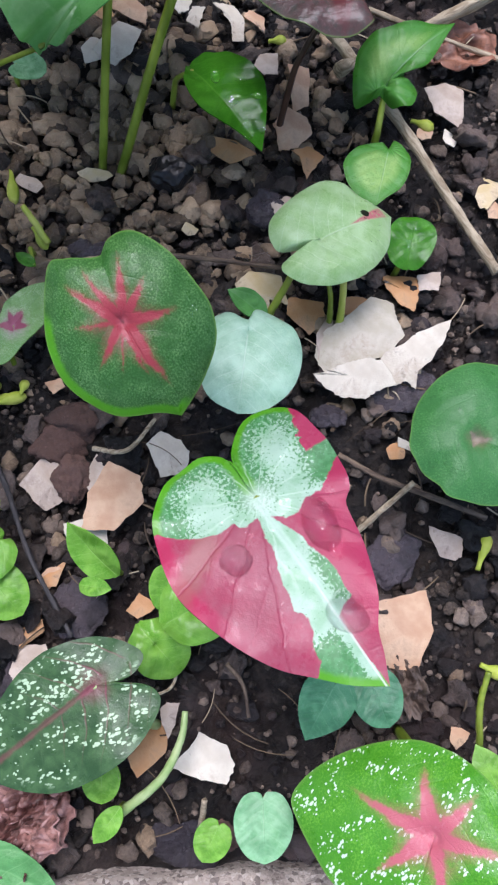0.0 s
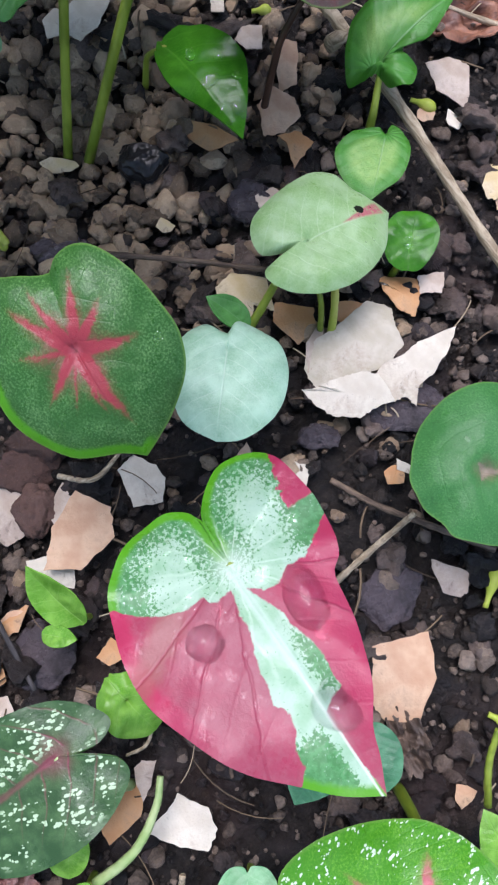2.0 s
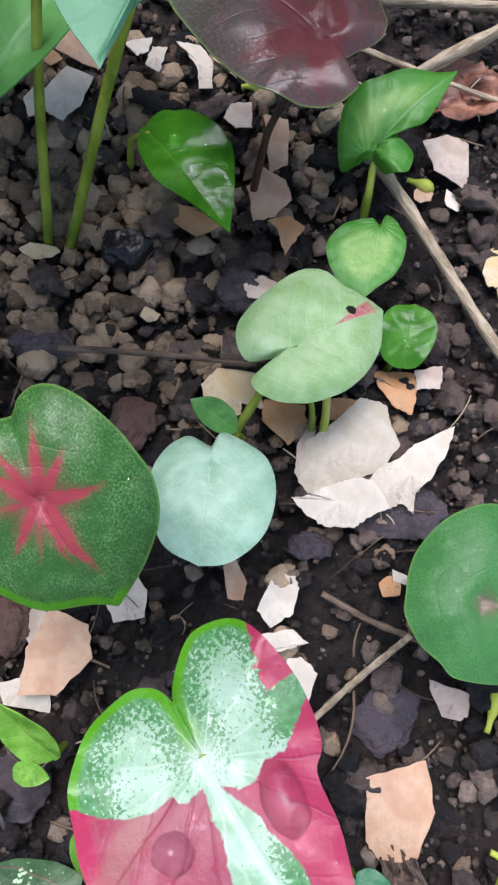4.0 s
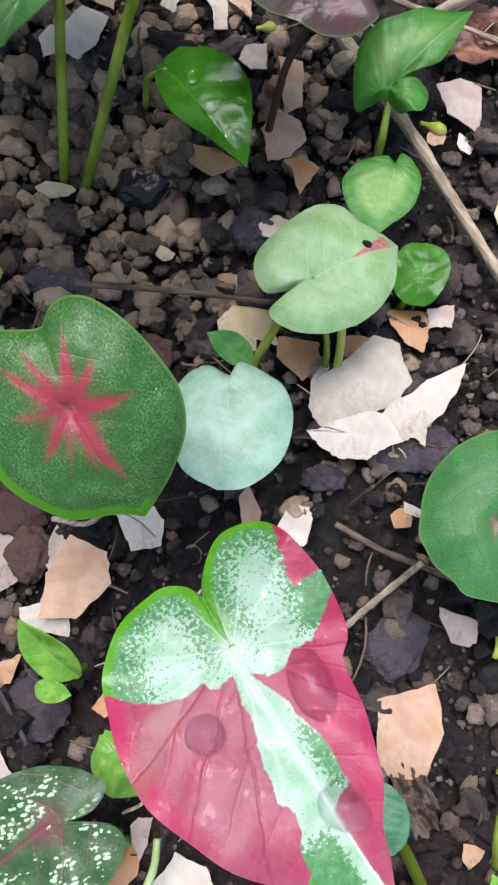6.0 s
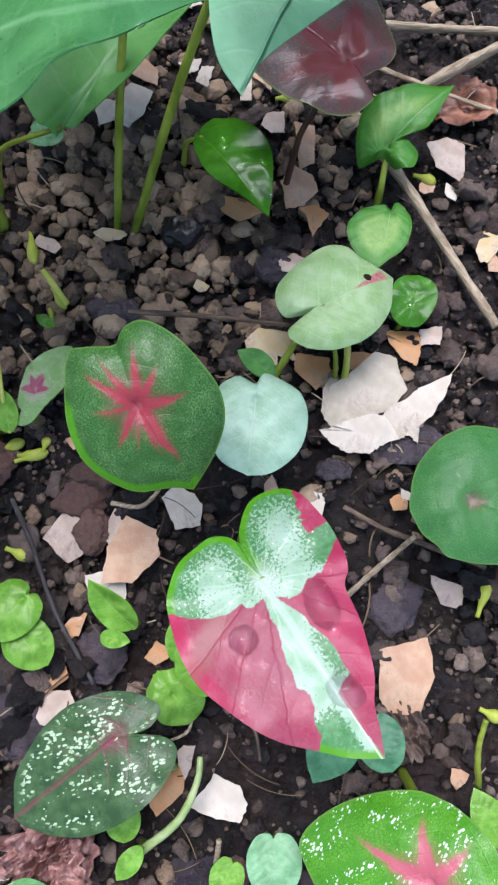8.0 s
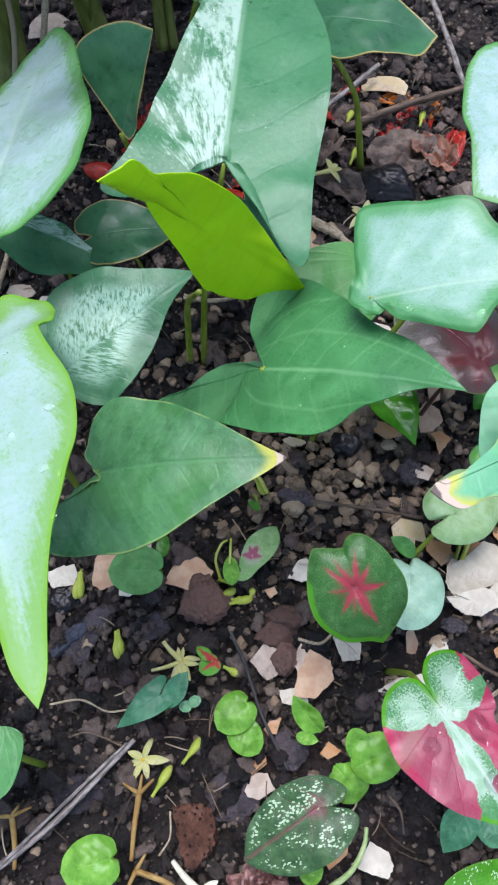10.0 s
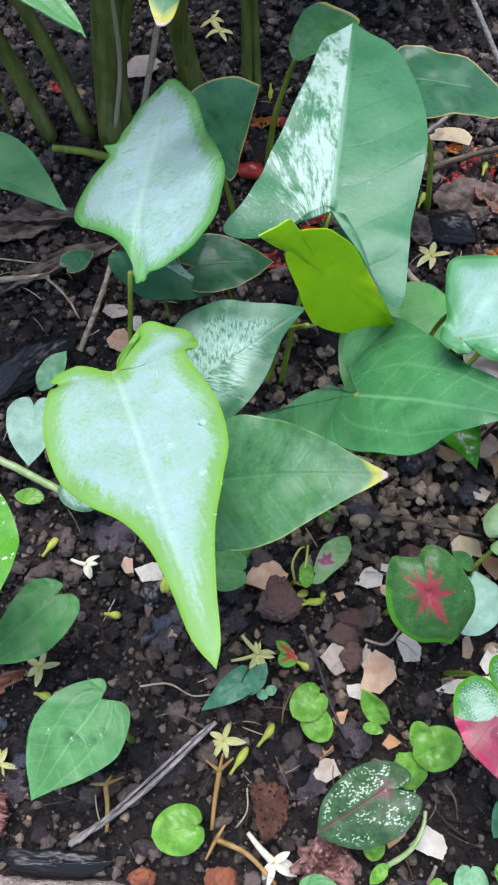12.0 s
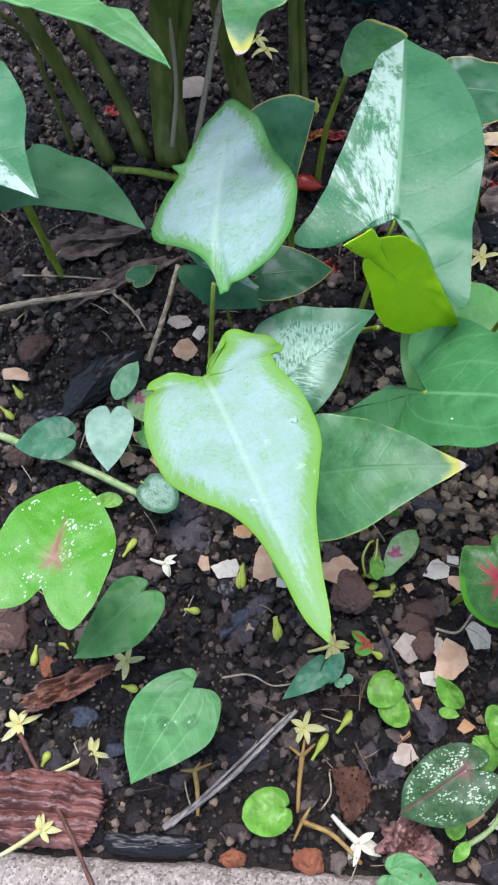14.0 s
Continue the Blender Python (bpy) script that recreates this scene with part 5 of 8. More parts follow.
M_STRAW = stick_mat("dry_straw", (0.2, 0.15, 0.09), (0.42, 0.35, 0.24))
M_GREYSTICK = stick_mat("weathered_stick", (0.13, 0.11, 0.095), (0.36, 0.32, 0.28))
M_LOG = stick_mat("rough_bark", (0.1, 0.08, 0.065), (0.26, 0.21, 0.17), 0.85)
M_TWIG = stick_mat("brown_twig", (0.06, 0.04, 0.028), (0.17, 0.12, 0.08))
M_REDTWIG = stick_mat("red_brown_twig", (0.07, 0.026, 0.018), (0.16, 0.07, 0.05))
M_WIRE = stick_mat("dark_root", (0.02, 0.018, 0.018), (0.06, 0.055, 0.055))
M_BUDSTEM = stem_mat("yellow_green_stem", (0.35, 0.42, 0.05), (0.5, 0.52, 0.12))
M_BURNT = stick_mat("charred_wood", (0.004, 0.0038, 0.004), (0.02, 0.019, 0.02), 0.34)


def stick(name, label, pts, r0, r1, material, flat=1.0, wob=0.25, seed=0, category="stick"):
    """A stick lying along pts, with its length stored for the grain."""
    base = np.array(pts[0])
    bm = tube([np.array(q) - base for q in pts], r0, r1, 10, 10, wob, flat, seed)
    rnd = random.Random(seed)
    lay = bm.verts.layers.float_vector.new("along")
    d = Vector(np.array(pts[-1]) - base).normalized()
    for v in bm.verts:
        v[lay] = (v.co.dot(d), v.co.cross(d).length * 1.0 + 0.3 * v.co.z, v.co.z)
        v.co += Vector((rnd.uniform(-1, 1), rnd.uniform(-1, 1), rnd.uniform(-1, 1))) * r1 * 0.12
    ob = part(name, bm, material)
    ob.location = base
    return tagged(ob, label, category)


stick("dry_stalk", "thick dry beige stalk lying on the soil", [(0.0095, 0.2183, 0.006), (0.0228, 0.1998, 0.007), (0.0387, 0.1785, 0.007), (0.0542, 0.1557, 0.006), (0.0718, 0.13, 0.005)], 0.0021, 0.0016, M_STRAW, seed=1)
stick("dry_stalk", "split flat dry stalk lying across the soil", [(0.0153, 0.1983, 0.007), (0.0385, 0.2156, 0.008), (0.0699, 0.2398, 0.008), (0.1038, 0.2651, 0.006)], 0.0034, 0.0030, M_STRAW, 0.6, seed=2)
stick("dry_stalk", "narrow dry stalk lying across the soil", [(-0.003, 0.2475, 0.006), (0.03, 0.2448, 0.007), (0.0737, 0.2472, 0.007), (0.1016, 0.2489, 0.006)], 0.0022, 0.0016, M_STRAW, 0.7, seed=3)
stick("dry_stalk", "thin dry stalk under a thicker one", [(0.0242, 0.2293, 0.004), (0.0499, 0.2204, 0.004), (0.0751, 0.2128, 0.004)], 0.0011, 0.0009, M_STRAW, seed=4)
stick("twig", "thin grey-brown twig lying on gravel", [(-0.0495, 0.122, 0.004), (-0.0226, 0.1232, 0.004), (0.0039, 0.1231, 0.004)], 0.0009, 0.0007, M_TWIG, seed=5, category="twig")
stick("twig", "thin dry runner across the soil", [(0.024, 0.0315, 0.002), (0.0358, 0.0445, 0.005), (0.0473, 0.0565, 0.012)], 0.0009, 0.0008, M_STRAW, seed=6, category="twig")
stick("twig", "thin dry runner beside another", [(0.0266, 0.0647, 0.003), (0.0389, 0.0594, 0.003), (0.0538, 0.0551, 0.004), (0.0709, 0.0508, 0.003)], 0.0009, 0.0009, M_TWIG, seed=7, category="twig")
stick("twig", "arched pale twig by a pebble", [(-0.0453, 0.058, 0.002), (-0.0349, 0.0579, 0.005), (-0.0283, 0.0687, 0.004)], 0.0008, 0.0006, M_STRAW, seed=8, category="twig")
stick("twig", "dark curved root with a pale broken end", [(-0.0756, 0.0556, 0.004), (-0.0662, 0.0418, 0.006), (-0.0566, 0.0244, 0.006), (-0.0415, 0.0043, 0.005)], 0.0008, 0.0007, M_WIRE, seed=9, category="twig")
stick("stick", "pale weathered split stick on the soil", [(-0.1572, -0.0587, 0.004), (-0.1334, -0.0338, 0.005), (-0.107, 0.0045, 0.005)], 0.0021, 0.0014, M_GREYSTICK, 0.7, 0.3, seed=10)
stick("twig", "thin pale sliver beside a split stick", [(-0.1534, -0.0568, 0.006), (-0.134, -0.0307, 0.0075), (-0.1095, 0.0029, 0.006)], 0.0008, 0.0006, M_GREYSTICK, seed=11, category="twig")
stick("twig", "red-brown twig lying over the edging", [(-0.2364, -0.0341, 0.003), (-0.2162, -0.0529, 0.006), (-0.1954, -0.0724, 0.009), (-0.1734, -0.0969, 0.009)], 0.0011, 0.001, M_REDTWIG, seed=12, category="twig")
stick("dry_stalk", "dry beige stalk on shaded soil", [(-0.3479, 0.1878, 0.004), (-0.3091, 0.2046, 0.006), (-0.2621, 0.2231, 0.005)], 0.0023, 0.0016, M_STRAW, seed=13)
stick("twig", "thin dry side shoot of a stalk", [(-0.266, 0.2231, 0.004), (-0.2479, 0.2112, 0.005), (-0.2369, 0.2002, 0.003)], 0.0008, 0.0006, M_STRAW, seed=14, category="twig")
stick("dry_stalk", "pale dry stalk leaning in the shade", [(-0.2299, 0.1796, 0.003), (-0.2261, 0.2066, 0.012), (-0.2246, 0.2385, 0.02)], 0.0017, 0.0013, M_STRAW, seed=15)
stick("twig", "short pale stub of a twig by a seedling", [(-0.0008, -0.0385, 0.002), (-0.0007, -0.035, 0.007), (-0.0006, -0.0312, 0.011)], 0.0009, 0.0007, M_STRAW, seed=50, category="twig")
stick("twig", "thin pale root beside a rose caladium", [(-0.016, 0.0045, 0.003), (-0.0125, -0.0005, 0.005), (-0.013, -0.0055, 0.004), (-0.0175, -0.0085, 0.003)], 0.0005, 0.0004, M_STRAW, seed=51, category="twig")
stick("twig", "curved brown root on dark soil", [(0.001, 0.002, 0.003), (0.006, -0.003, 0.004), (0.0085, -0.011, 0.003)], 0.0007, 0.0005, M_TWIG, seed=52, category="twig")
stick("twig", "fine forked root on open soil", [(-0.146, 0.012, 0.003), (-0.133, 0.016, 0.005), (-0.121, 0.0135, 0.004), (-0.111, 0.0165, 0.003)], 0.0005, 0.0004, M_STRAW, seed=53, category="twig")
stick("twig", "thin pale straw near a lump of laterite", [(-0.0865, -0.0195, 0.003), (-0.0845, -0.0285, 0.005), (-0.0875, -0.036, 0.003)], 0.0004, 0.0004, M_STRAW, seed=54, category="twig")
stick("twig", "thin dry grass stem on the soil", [(-0.3241, 0.2241, 0.003), (-0.2952, 0.2281, 0.004), (-0.265, 0.2317, 0.003)], 0.0006, 0.0005, M_STRAW, seed=16, category="twig")
stick("dry_stalk", "tall pale dry stalk among thick stems", [(-0.241, 0.3164, -0), (-0.2328, 0.3367, 0.04), (-0.2217, 0.3575, 0.1), (-0.2152, 0.3534, 0.13)], 0.0019, 0.0017, M_STRAW, seed=17)
stick("stick", "pale stick leaning at the back of the bed", [(0.0083, 0.388, 0.003), (-0.0198, 0.4379, 0.02), (-0.0495, 0.4738, 0.04)], 0.0018, 0.0016, M_GREYSTICK, seed=18)
stick("stick", "dark weathered branch lying at the back", [(-0.0642, 0.3517, 0.005), (-0.0314, 0.3734, 0.007), (0.0065, 0.3968, 0.006)], 0.0028, 0.0024, M_TWIG, 0.8, 0.3, seed=19)
stick("dry_stalk", "pale dry stalk by red scraps", [(-0.0626, 0.2822, 0.004), (-0.0418, 0.2639, 0.005), (-0.0178, 0.2583, 0.004)], 0.0022, 0.0016, M_STRAW, seed=20)
stick("log", "thick rough grey-brown log at the back", [(0.006, 0.306, 0.008), (0.03, 0.32, 0.009), (0.06, 0.343, 0.009), (0.1, 0.375, 0.009)], 0.0115, 0.0105, M_LOG, 0.9, 0.16, seed=44, category="log")
stick("twig", "grey twig at the back of the bed", [(-0.0869, 0.3513, 0.006), (-0.0682, 0.3732, 0.009), (-0.0494, 0.4002, 0.01)], 0.0016, 0.0013, M_GREYSTICK, seed=22, category="twig")
stick("dry_stalk", "cream stalk under broad leaves", [(-0.1313, 0.2208, 0.006), (-0.1154, 0.2201, 0.008), (-0.1024, 0.2253, 0.008)], 0.0016, 0.001, M_STRAW, seed=23)
stick("dry_stalk", "short dry stalk in shade", [(-0.0837, 0.2874, 0.005), (-0.0679, 0.2789, 0.007), (-0.0557, 0.2753, 0.005)], 0.003, 0.0024, M_STRAW, seed=24)
stick("twig", "thin dry twig on the soil", [(-0.1102, 0.0009, 0.002), (-0.1264, 0.0039, 0.003), (-0.135, 0.0006, 0.002)], 0.0005, 0.0004, M_TWIG, seed=25, category="twig")
stick("creeping_stem", "pale green creeping stem on the soil", [(-0.3065, 0.1123, 0.02), (-0.2706, 0.1049, 0.022), (-0.2408, 0.1001, 0.02), (-0.2068, 0.0929, 0.014)], 0.0022, 0.002, M_STEMPALE, wob=0.05, seed=26, category="stem")
stick("shoot", "pale green shoot by a flecked caladium", [(-0.0214, -0.0374, 0.004), (-0.0122, -0.0276, 0.01), (-0.0084, -0.0177, 0.012), (-0.0082, -0.0108, 0.012)], 0.0013, 0.0008, M_STEMPALE, wob=0.05, seed=27, category="stem")
stick("shoot", "thin green shoot at the edge of the bed", [(0.0706, -0.0111, 0.003), (0.0675, -0.001, 0.012), (0.0683, 0.0075, 0.016)], 0.001, 0.0008, M_STEM, wob=0.05, seed=28, category="stem")


stick("shoot", "curly yellow shoot beside a seedling", [(-0.0843, 0.0779, 0.003), (-0.0876, 0.0843, 0.012), (-0.0861, 0.0901, 0.018), (-0.0839, 0.093, 0.016)], 0.0007, 0.0005, M_BUDSTEM, wob=0.05, seed=29, category="stem")
stick("shoot", "thin yellow shoot beside a seedling", [(-0.0824, 0.0771, 0.003), (-0.0813, 0.0847, 0.014), (-0.0822, 0.093, 0.02)], 0.0008, 0.0005, M_BUDSTEM, wob=0.05, seed=30, category="stem")
stick("shoot", "yellow-green shoot in gravel", [(-0.0705, 0.1226, 0.003), (-0.0746, 0.1271, 0.007), (-0.0788, 0.1313, 0.009)], 0.0012, 0.0009, M_BUDSTEM, wob=0.05, seed=31, category="stem")
stick("shoot", "short green stem of a pale caladium", [(0.0004, 0.1032, 0.006), (0.0034, 0.1075, 0.012), (0.0064, 0.1114, 0.02)], 0.0013, 0.001, M_STEM, wob=0.05, seed=32, category="stem")
stick("shoot", "pale stem under a caladium leaf", [(0.0236, 0.1062, 0.002), (0.0231, 0.1095, 0.01), (0.022, 0.1122, 0.02)], 0.0012, 0.001, M_BUDSTEM, wob=0.05, seed=33, category="stem")


def thick_stems():
    """A clump of thick green stems of a larger plant, at the back of the bed."""
    top = thing("stem_clump", (-0.2712, 0.341, 0), "clump of thick olive green stems at the back", "plant")
    b = np.array(top.location)
    for pts, r in (
        ([(-0.2977, 0.3282, 0), (-0.314, 0.335, 0.05), (-0.3244, 0.3208, 0.12), (-0.3226, 0.3023, 0.16)], 0.0045),
        ([(-0.2736, 0.3354, 0), (-0.2907, 0.3443, 0.05), (-0.3068, 0.3379, 0.11), (-0.3016, 0.317, 0.15)], 0.0042),
        ([(-0.2578, 0.3358, 0), (-0.259, 0.3502, 0.05), (-0.2506, 0.348, 0.11), (-0.2425, 0.3318, 0.15)], 0.0085),
        ([(-0.2483, 0.3376, 0), (-0.252, 0.3515, 0.05), (-0.2425, 0.3633, 0.1), (-0.2382, 0.3586, 0.13)], 0.0045),
        ([(-0.2125, 0.3812, 0), (-0.2215, 0.3844, 0.04), (-0.2269, 0.38, 0.09), (-0.2273, 0.3757, 0.12)], 0.007),
        ([(-0.1832, 0.4002, 0), (-0.1857, 0.4077, 0.035), (-0.1876, 0.408, 0.075), (-0.1892, 0.4129, 0.1)], 0.0035),
        ([(-0.1762, 0.4016, 0), (-0.1805, 0.4087, 0.035), (-0.1835, 0.4087, 0.075), (-0.1853, 0.4136, 0.1)], 0.0025),
    ):
        part("stem", tube([np.array(q) - b for q in pts], r * 1.15, r * 0.9, 12, 8), M_STEMTHICK, top)
    # Unseen stems and leaves added overhead to shade the back of the bed.
    for A, T, wide in (((-0.33, 0.34, 0.27), (-0.43, 0.24, 0.24), 1.0), ((-0.31, 0.40, 0.30), (-0.36, 0.56, 0.27), 1.1), ((-0.24, 0.37, 0.29), (-0.17, 0.46, 0.26), 1.0), ((-0.23, 0.41, 0.33), (-0.27, 0.57, 0.30), 1.1), ((-0.19, 0.45, 0.27), (-0.07, 0.53, 0.24), 1.0), ((-0.30, 0.36, 0.33), (-0.21, 0.33, 0.31), 0.8)):
        part("stem", tube([(0.2 * A[0] + 0.8 * b[0] - b[0], 0.3 * (A[1] - b[1]), 0.14), (0.7 * (A[0] - b[0]), 0.8 * (A[1] - b[1]), A[2] * 0.8), np.array(A) - b], 0.004, 0.0025, 10, 8), M_STEMTHICK, top)
        blade("blade", top, A, T, 0, [(x, y * wide * 1.5) for x, y in SPEAR], 6, M_DULL, arch=0.06, fold=0.08, seed=int(wide * 10 + A[0] * 100), label="broad dull green leaf overhead")
    part("dry_sheath", tube([np.array(q) - b for q in ((-0.2517, 0.3295, 0.02), (-0.2493, 0.3462, 0.055), (-0.2467, 0.3417, 0.115), (-0.2443, 0.3333, 0.14))], 0.0016, 0.0014, 8, 8), M_STRAW, top, "dry brown strip of leaf sheath")
    part("side_stem", tube([np.array(q) - b for q in ((-0.2422, 0.3211, -0), (-0.2656, 0.3126, 0.012), (-0.2883, 0.3108, 0.012))], 0.0028, 0.0022, 8, 8), M_STEM, top)


thick_stems()


def pot():
    """The foot of a round teal plastic pot."""
    top = thing("plant_pot", (-0.16, 0.60, 0.0), "dark teal plastic plant pot behind the bed", "pot")
    for name, prof in (("body", ((0.075, 0.0), (0.08, 0.004), (0.095, 0.12), (0.1, 0.125), (0.1, 0.14), (0.094, 0.14), (0.09, 0.12), (0.07, 0.01))), ("foot", ((0.078, -0.004), (0.084, -0.004), (0.084, 0.006), (0.079, 0.008)))):
        bm = bmesh.new()
        rings = [[bm.verts.new((r * math.cos(a), r * math.sin(a), z)) for a in (2 * math.pi * i / 48 for i in range(48))] for r, z in prof]
        for a, b in zip(rings, rings[1:]):
            for j in range(48):
                bm.faces.new((a[j], a[(j + 1) % 48], b[(j + 1) % 48], b[j]))
        part(name, bm, M_TEAL, top)


pot()


# ---- eggshells ----
def shell_mat(name, a, b, stain=(0.3, 0.2, 0.12)):
    """Chalky shell: faint blotches, earth smeared on it, fine pores."""
    k = Mat(name, 0.55, 0.45)
    p = k.coords()
    c = k.mix(k.noise(p, 120.0, 3).step(0.35, 0.65), a, b)
    c = k.mix((k.noise(p, 70.0, 5, 0.7) + k.each() * 0.12).step(0.56, 0.74) * 0.5, c, stain)
    smear = (k.noise(p, 95.0, 5, 0.72) * 0.6 + k.noise(p, 420.0, 4, 0.7) * 0.4 + k.each() * 0.06).step(0.61, 0.7)
    c = k.mix(smear * 0.6, c, (0.12, 0.085, 0.06))
    c = k.mix(k.noise(p, 900.0, 3, 0.7).step(0.64, 0.74) * 0.4, c, tuple(x * 0.55 for x in a))
    return k.finish(c, None, k.noise(p, 1500.0, 2) + k.noise(p, 240.0, 3) * 1.5, 0.35, 0.0005, 0.12)


M_SHELLW = shell_mat("white_eggshell", (0.55, 0.49, 0.38), (0.67, 0.62, 0.5))
M_SHELLV = shell_mat("ivory_eggshell", (0.46, 0.41, 0.3), (0.58, 0.53, 0.42))
M_SHELLT = shell_mat("tan_eggshell", (0.48, 0.28, 0.16), (0.6, 0.4, 0.25))
M_SHELLO = shell_mat("orange_brown_eggshell", (0.46, 0.22, 0.08), (0.55, 0.3, 0.13))
M_SHELLC = shell_mat("cream_eggshell", (0.52, 0.4, 0.2), (0.6, 0.5, 0.32))
M_SHELLP = shell_mat("dirty_pale_eggshell", (0.4, 0.31, 0.23), (0.54, 0.45, 0.36), (0.2, 0.13, 0.09))
SHELLS = {"w": (M_SHELLW, M_SHELLW, "white"), "v": (M_SHELLV, M_SHELLV, "ivory"), "t": (M_SHELLT, M_SHELLP, "tan"), "o": (M_SHELLO, M_SHELLP, "orange-brown"), "c": (M_SHELLC, M_SHELLW, "cream"), "p": (M_SHELLP, M_SHELLP, "dirty pale")}
SHELL_WORDS = ("broken piece of {} eggshell lying on the soil", "jagged {} eggshell fragment among soil crumbs", "curved shard of {} eggshell on dark soil")


SHELL_SPOTS = []


def egg(place, long, wide, yaw, kind, tilt=(0, 0), dome=True, seed=0):
    """A shard of eggshell with broken edges: part of a sphere, as thick as shell."""
    rnd = random.Random(seed * 7 + int(long * 1e5))
    SHELL_SPOTS.append((place[0], place[1], min(long, wide) * 0.5))
    corners = rnd.randint(4, 7)
    ang = sorted((i + rnd.uniform(-0.32, 0.32)) / corners * 2 * math.pi for i in range(corners))
    rad = [rnd.uniform(0.68, 1.3) for _ in ang]
    R = 0.032
    edge = []
    for i in range(corners):
        a0, a1, r0, r1 = ang[i], ang[(i + 1) % corners], rad[i], rad[(i + 1) % corners]
        p, q = np.array([r0 * math.cos(a0), r0 * math.sin(a0)]), np.array([r1 * math.cos(a1), r1 * math.sin(a1)])
        for s in range(5):
            edge.append(p + (q - p) * s / 5 + np.array([rnd.uniform(-1, 1), rnd.uniform(-1, 1)]) * 0.035)
    bm = bmesh.new()
    sag, warp = rnd.uniform(0.5, 0.9), rnd.uniform(0, 9)

    def put(p):
        x, y = p[0] * long / 2, p[1] * wide / 2
        d2 = min(x * x + y * y, 0.9 * R * R)
        z = (math.sqrt(R * R - d2) - R) * sag + 0.0006 * noise.noise(Vector((x * 160 + warp, y * 160, warp)))
        return bm.verts.new((x, y, z if dome else -z))

    mid = put((0, 0))
    loops = [[put(e * r) for e in edge] for r in (0.3, 0.55, 0.78, 1.0)]
    m = len(edge)
    for j in range(m):
        bm.faces.new((mid, loops[0][j], loops[0][(j + 1) % m]))
        for a, b in zip(loops, loops[1:]):
            bm.faces.new((a[j], b[j], b[(j + 1) % m], a[(j + 1) % m]))
    outer, inner, word = SHELLS[kind]
    low = min(v.co.z for v in bm.verts)
    ob = part("eggshell", crisp(bm), outer if dome else inner)
    ob.data.materials.append(inner if dome else outer)
    so = ob.modifiers.new("thickness", "SOLIDIFY")
    so.thickness, so.offset, so.material_offset = 0.0004, -1.0, 1
    ob.matrix_world = pose(place[0], place[1], place[2] + height(place[0], place[1]) - low * 0.8 + 0.0032, tilt[0], tilt[1], yaw)
    return tagged(ob, SHELL_WORDS[seed % 3].format(word), "eggshell", "eggshell pieces in the bed")


def shard(place, corners, kind, seed):
    """A shard with this outline about its place, gently domed."""
    rnd = random.Random(seed)
    SHELL_SPOTS.append((place[0], place[1], 0.35 * max(abs(c) for q in corners for c in q)))
    edge = []
    for i, p in enumerate(corners):
        q = corners[(i + 1) % len(corners)]
        for s in range(6):
            w = 0.0003 if s else 0.0001
            edge.append(np.array([p[0] + (q[0] - p[0]) * s / 6 + rnd.uniform(-w, w), p[1] + (q[1] - p[1]) * s / 6 + rnd.uniform(-w, w)]))
    bm = bmesh.new()

    def put(p):
        return bm.verts.new((p[0], p[1], -(p[0] ** 2 + p[1] ** 2) * 13 + 0.0003 * noise.noise(Vector((p[0] * 170 + seed, p[1] * 170, seed)))))

    mid = put(np.zeros(2))
    loops = [[put(e * r) for e in edge] for r in (0.3, 0.55, 0.78, 1.0)]
    m = len(edge)
    for j in range(m):
        bm.faces.new((mid, loops[0][j], loops[0][(j + 1) % m]))
        for a, b in zip(loops, loops[1:]):
            bm.faces.new((a[j], b[j], b[(j + 1) % m], a[(j + 1) % m]))
    bmesh.ops.recalc_face_normals(bm, faces=bm.faces)
    if sum(f.normal.z for f in bm.faces) < 0:
        bmesh.ops.reverse_faces(bm, faces=bm.faces)
    outer, inner, word = SHELLS[kind]
    ob = part("eggshell", crisp(bm), outer)
    ob.data.materials.append(inner)
    so = ob.modifiers.new("thickness", "SOLIDIFY")
    so.thickness, so.offset, so.material_offset = 0.0004, -1.0, 1
    ob.matrix_world = pose(place[0], place[1], place[2] + 0.0005, rnd.uniform(-4, 4), rnd.uniform(-4, 4), 0)
    return tagged(ob, SHELL_WORDS[seed % 3].format(word), "eggshell", "eggshell pieces in the bed")


# shards whose broken outline shows
shard((-0.0611, 0.2012, 0.004), ((-0.0013, 0.0112), (0.0072, 0.0085), (0.0052, -0.0027), (0.0005, -0.0082), (-0.0035, -0.0065), (-0.0081, -0.0026)), "w", 0)
shard((-0.0362, 0.2187, 0.003), ((-0.0016, 0.0035), (0.0030, 0.0041), (0.0016, -0.0049), (-0.0031, -0.0027)), "w", 1)
shard((-0.0416, 0.2219, 0.003), ((-0.0052, 0.0009), (0.0033, 0.0039), (0.0028, -0.0014), (-0.0007, -0.0033)), "w", 2)
shard((-0.0228, 0.2171, 0.004), ((-0.0081, 0.0087), (-0.0004, 0.0070), (0.0037, 0.0016), (0.0048, -0.0075), (0.0008, -0.0085), (-0.0007, -0.0013)), "w", 3)
shard((-0.0149, 0.2193, 0.003), ((-0.0045, 0.0012), (-0.0029, 0.0046), (0.0029, 0.0013), (0.0036, -0.0050), (0.0007, -0.0023)), "t", 4)
shard((-0.0595, 0.2183, 0.003), ((-0.0075, -0.0001), (-0.0041, 0.0079), (0.0063, 0.0009), (0.0066, -0.0055), (-0.0011, -0.0032)), "t", 5)
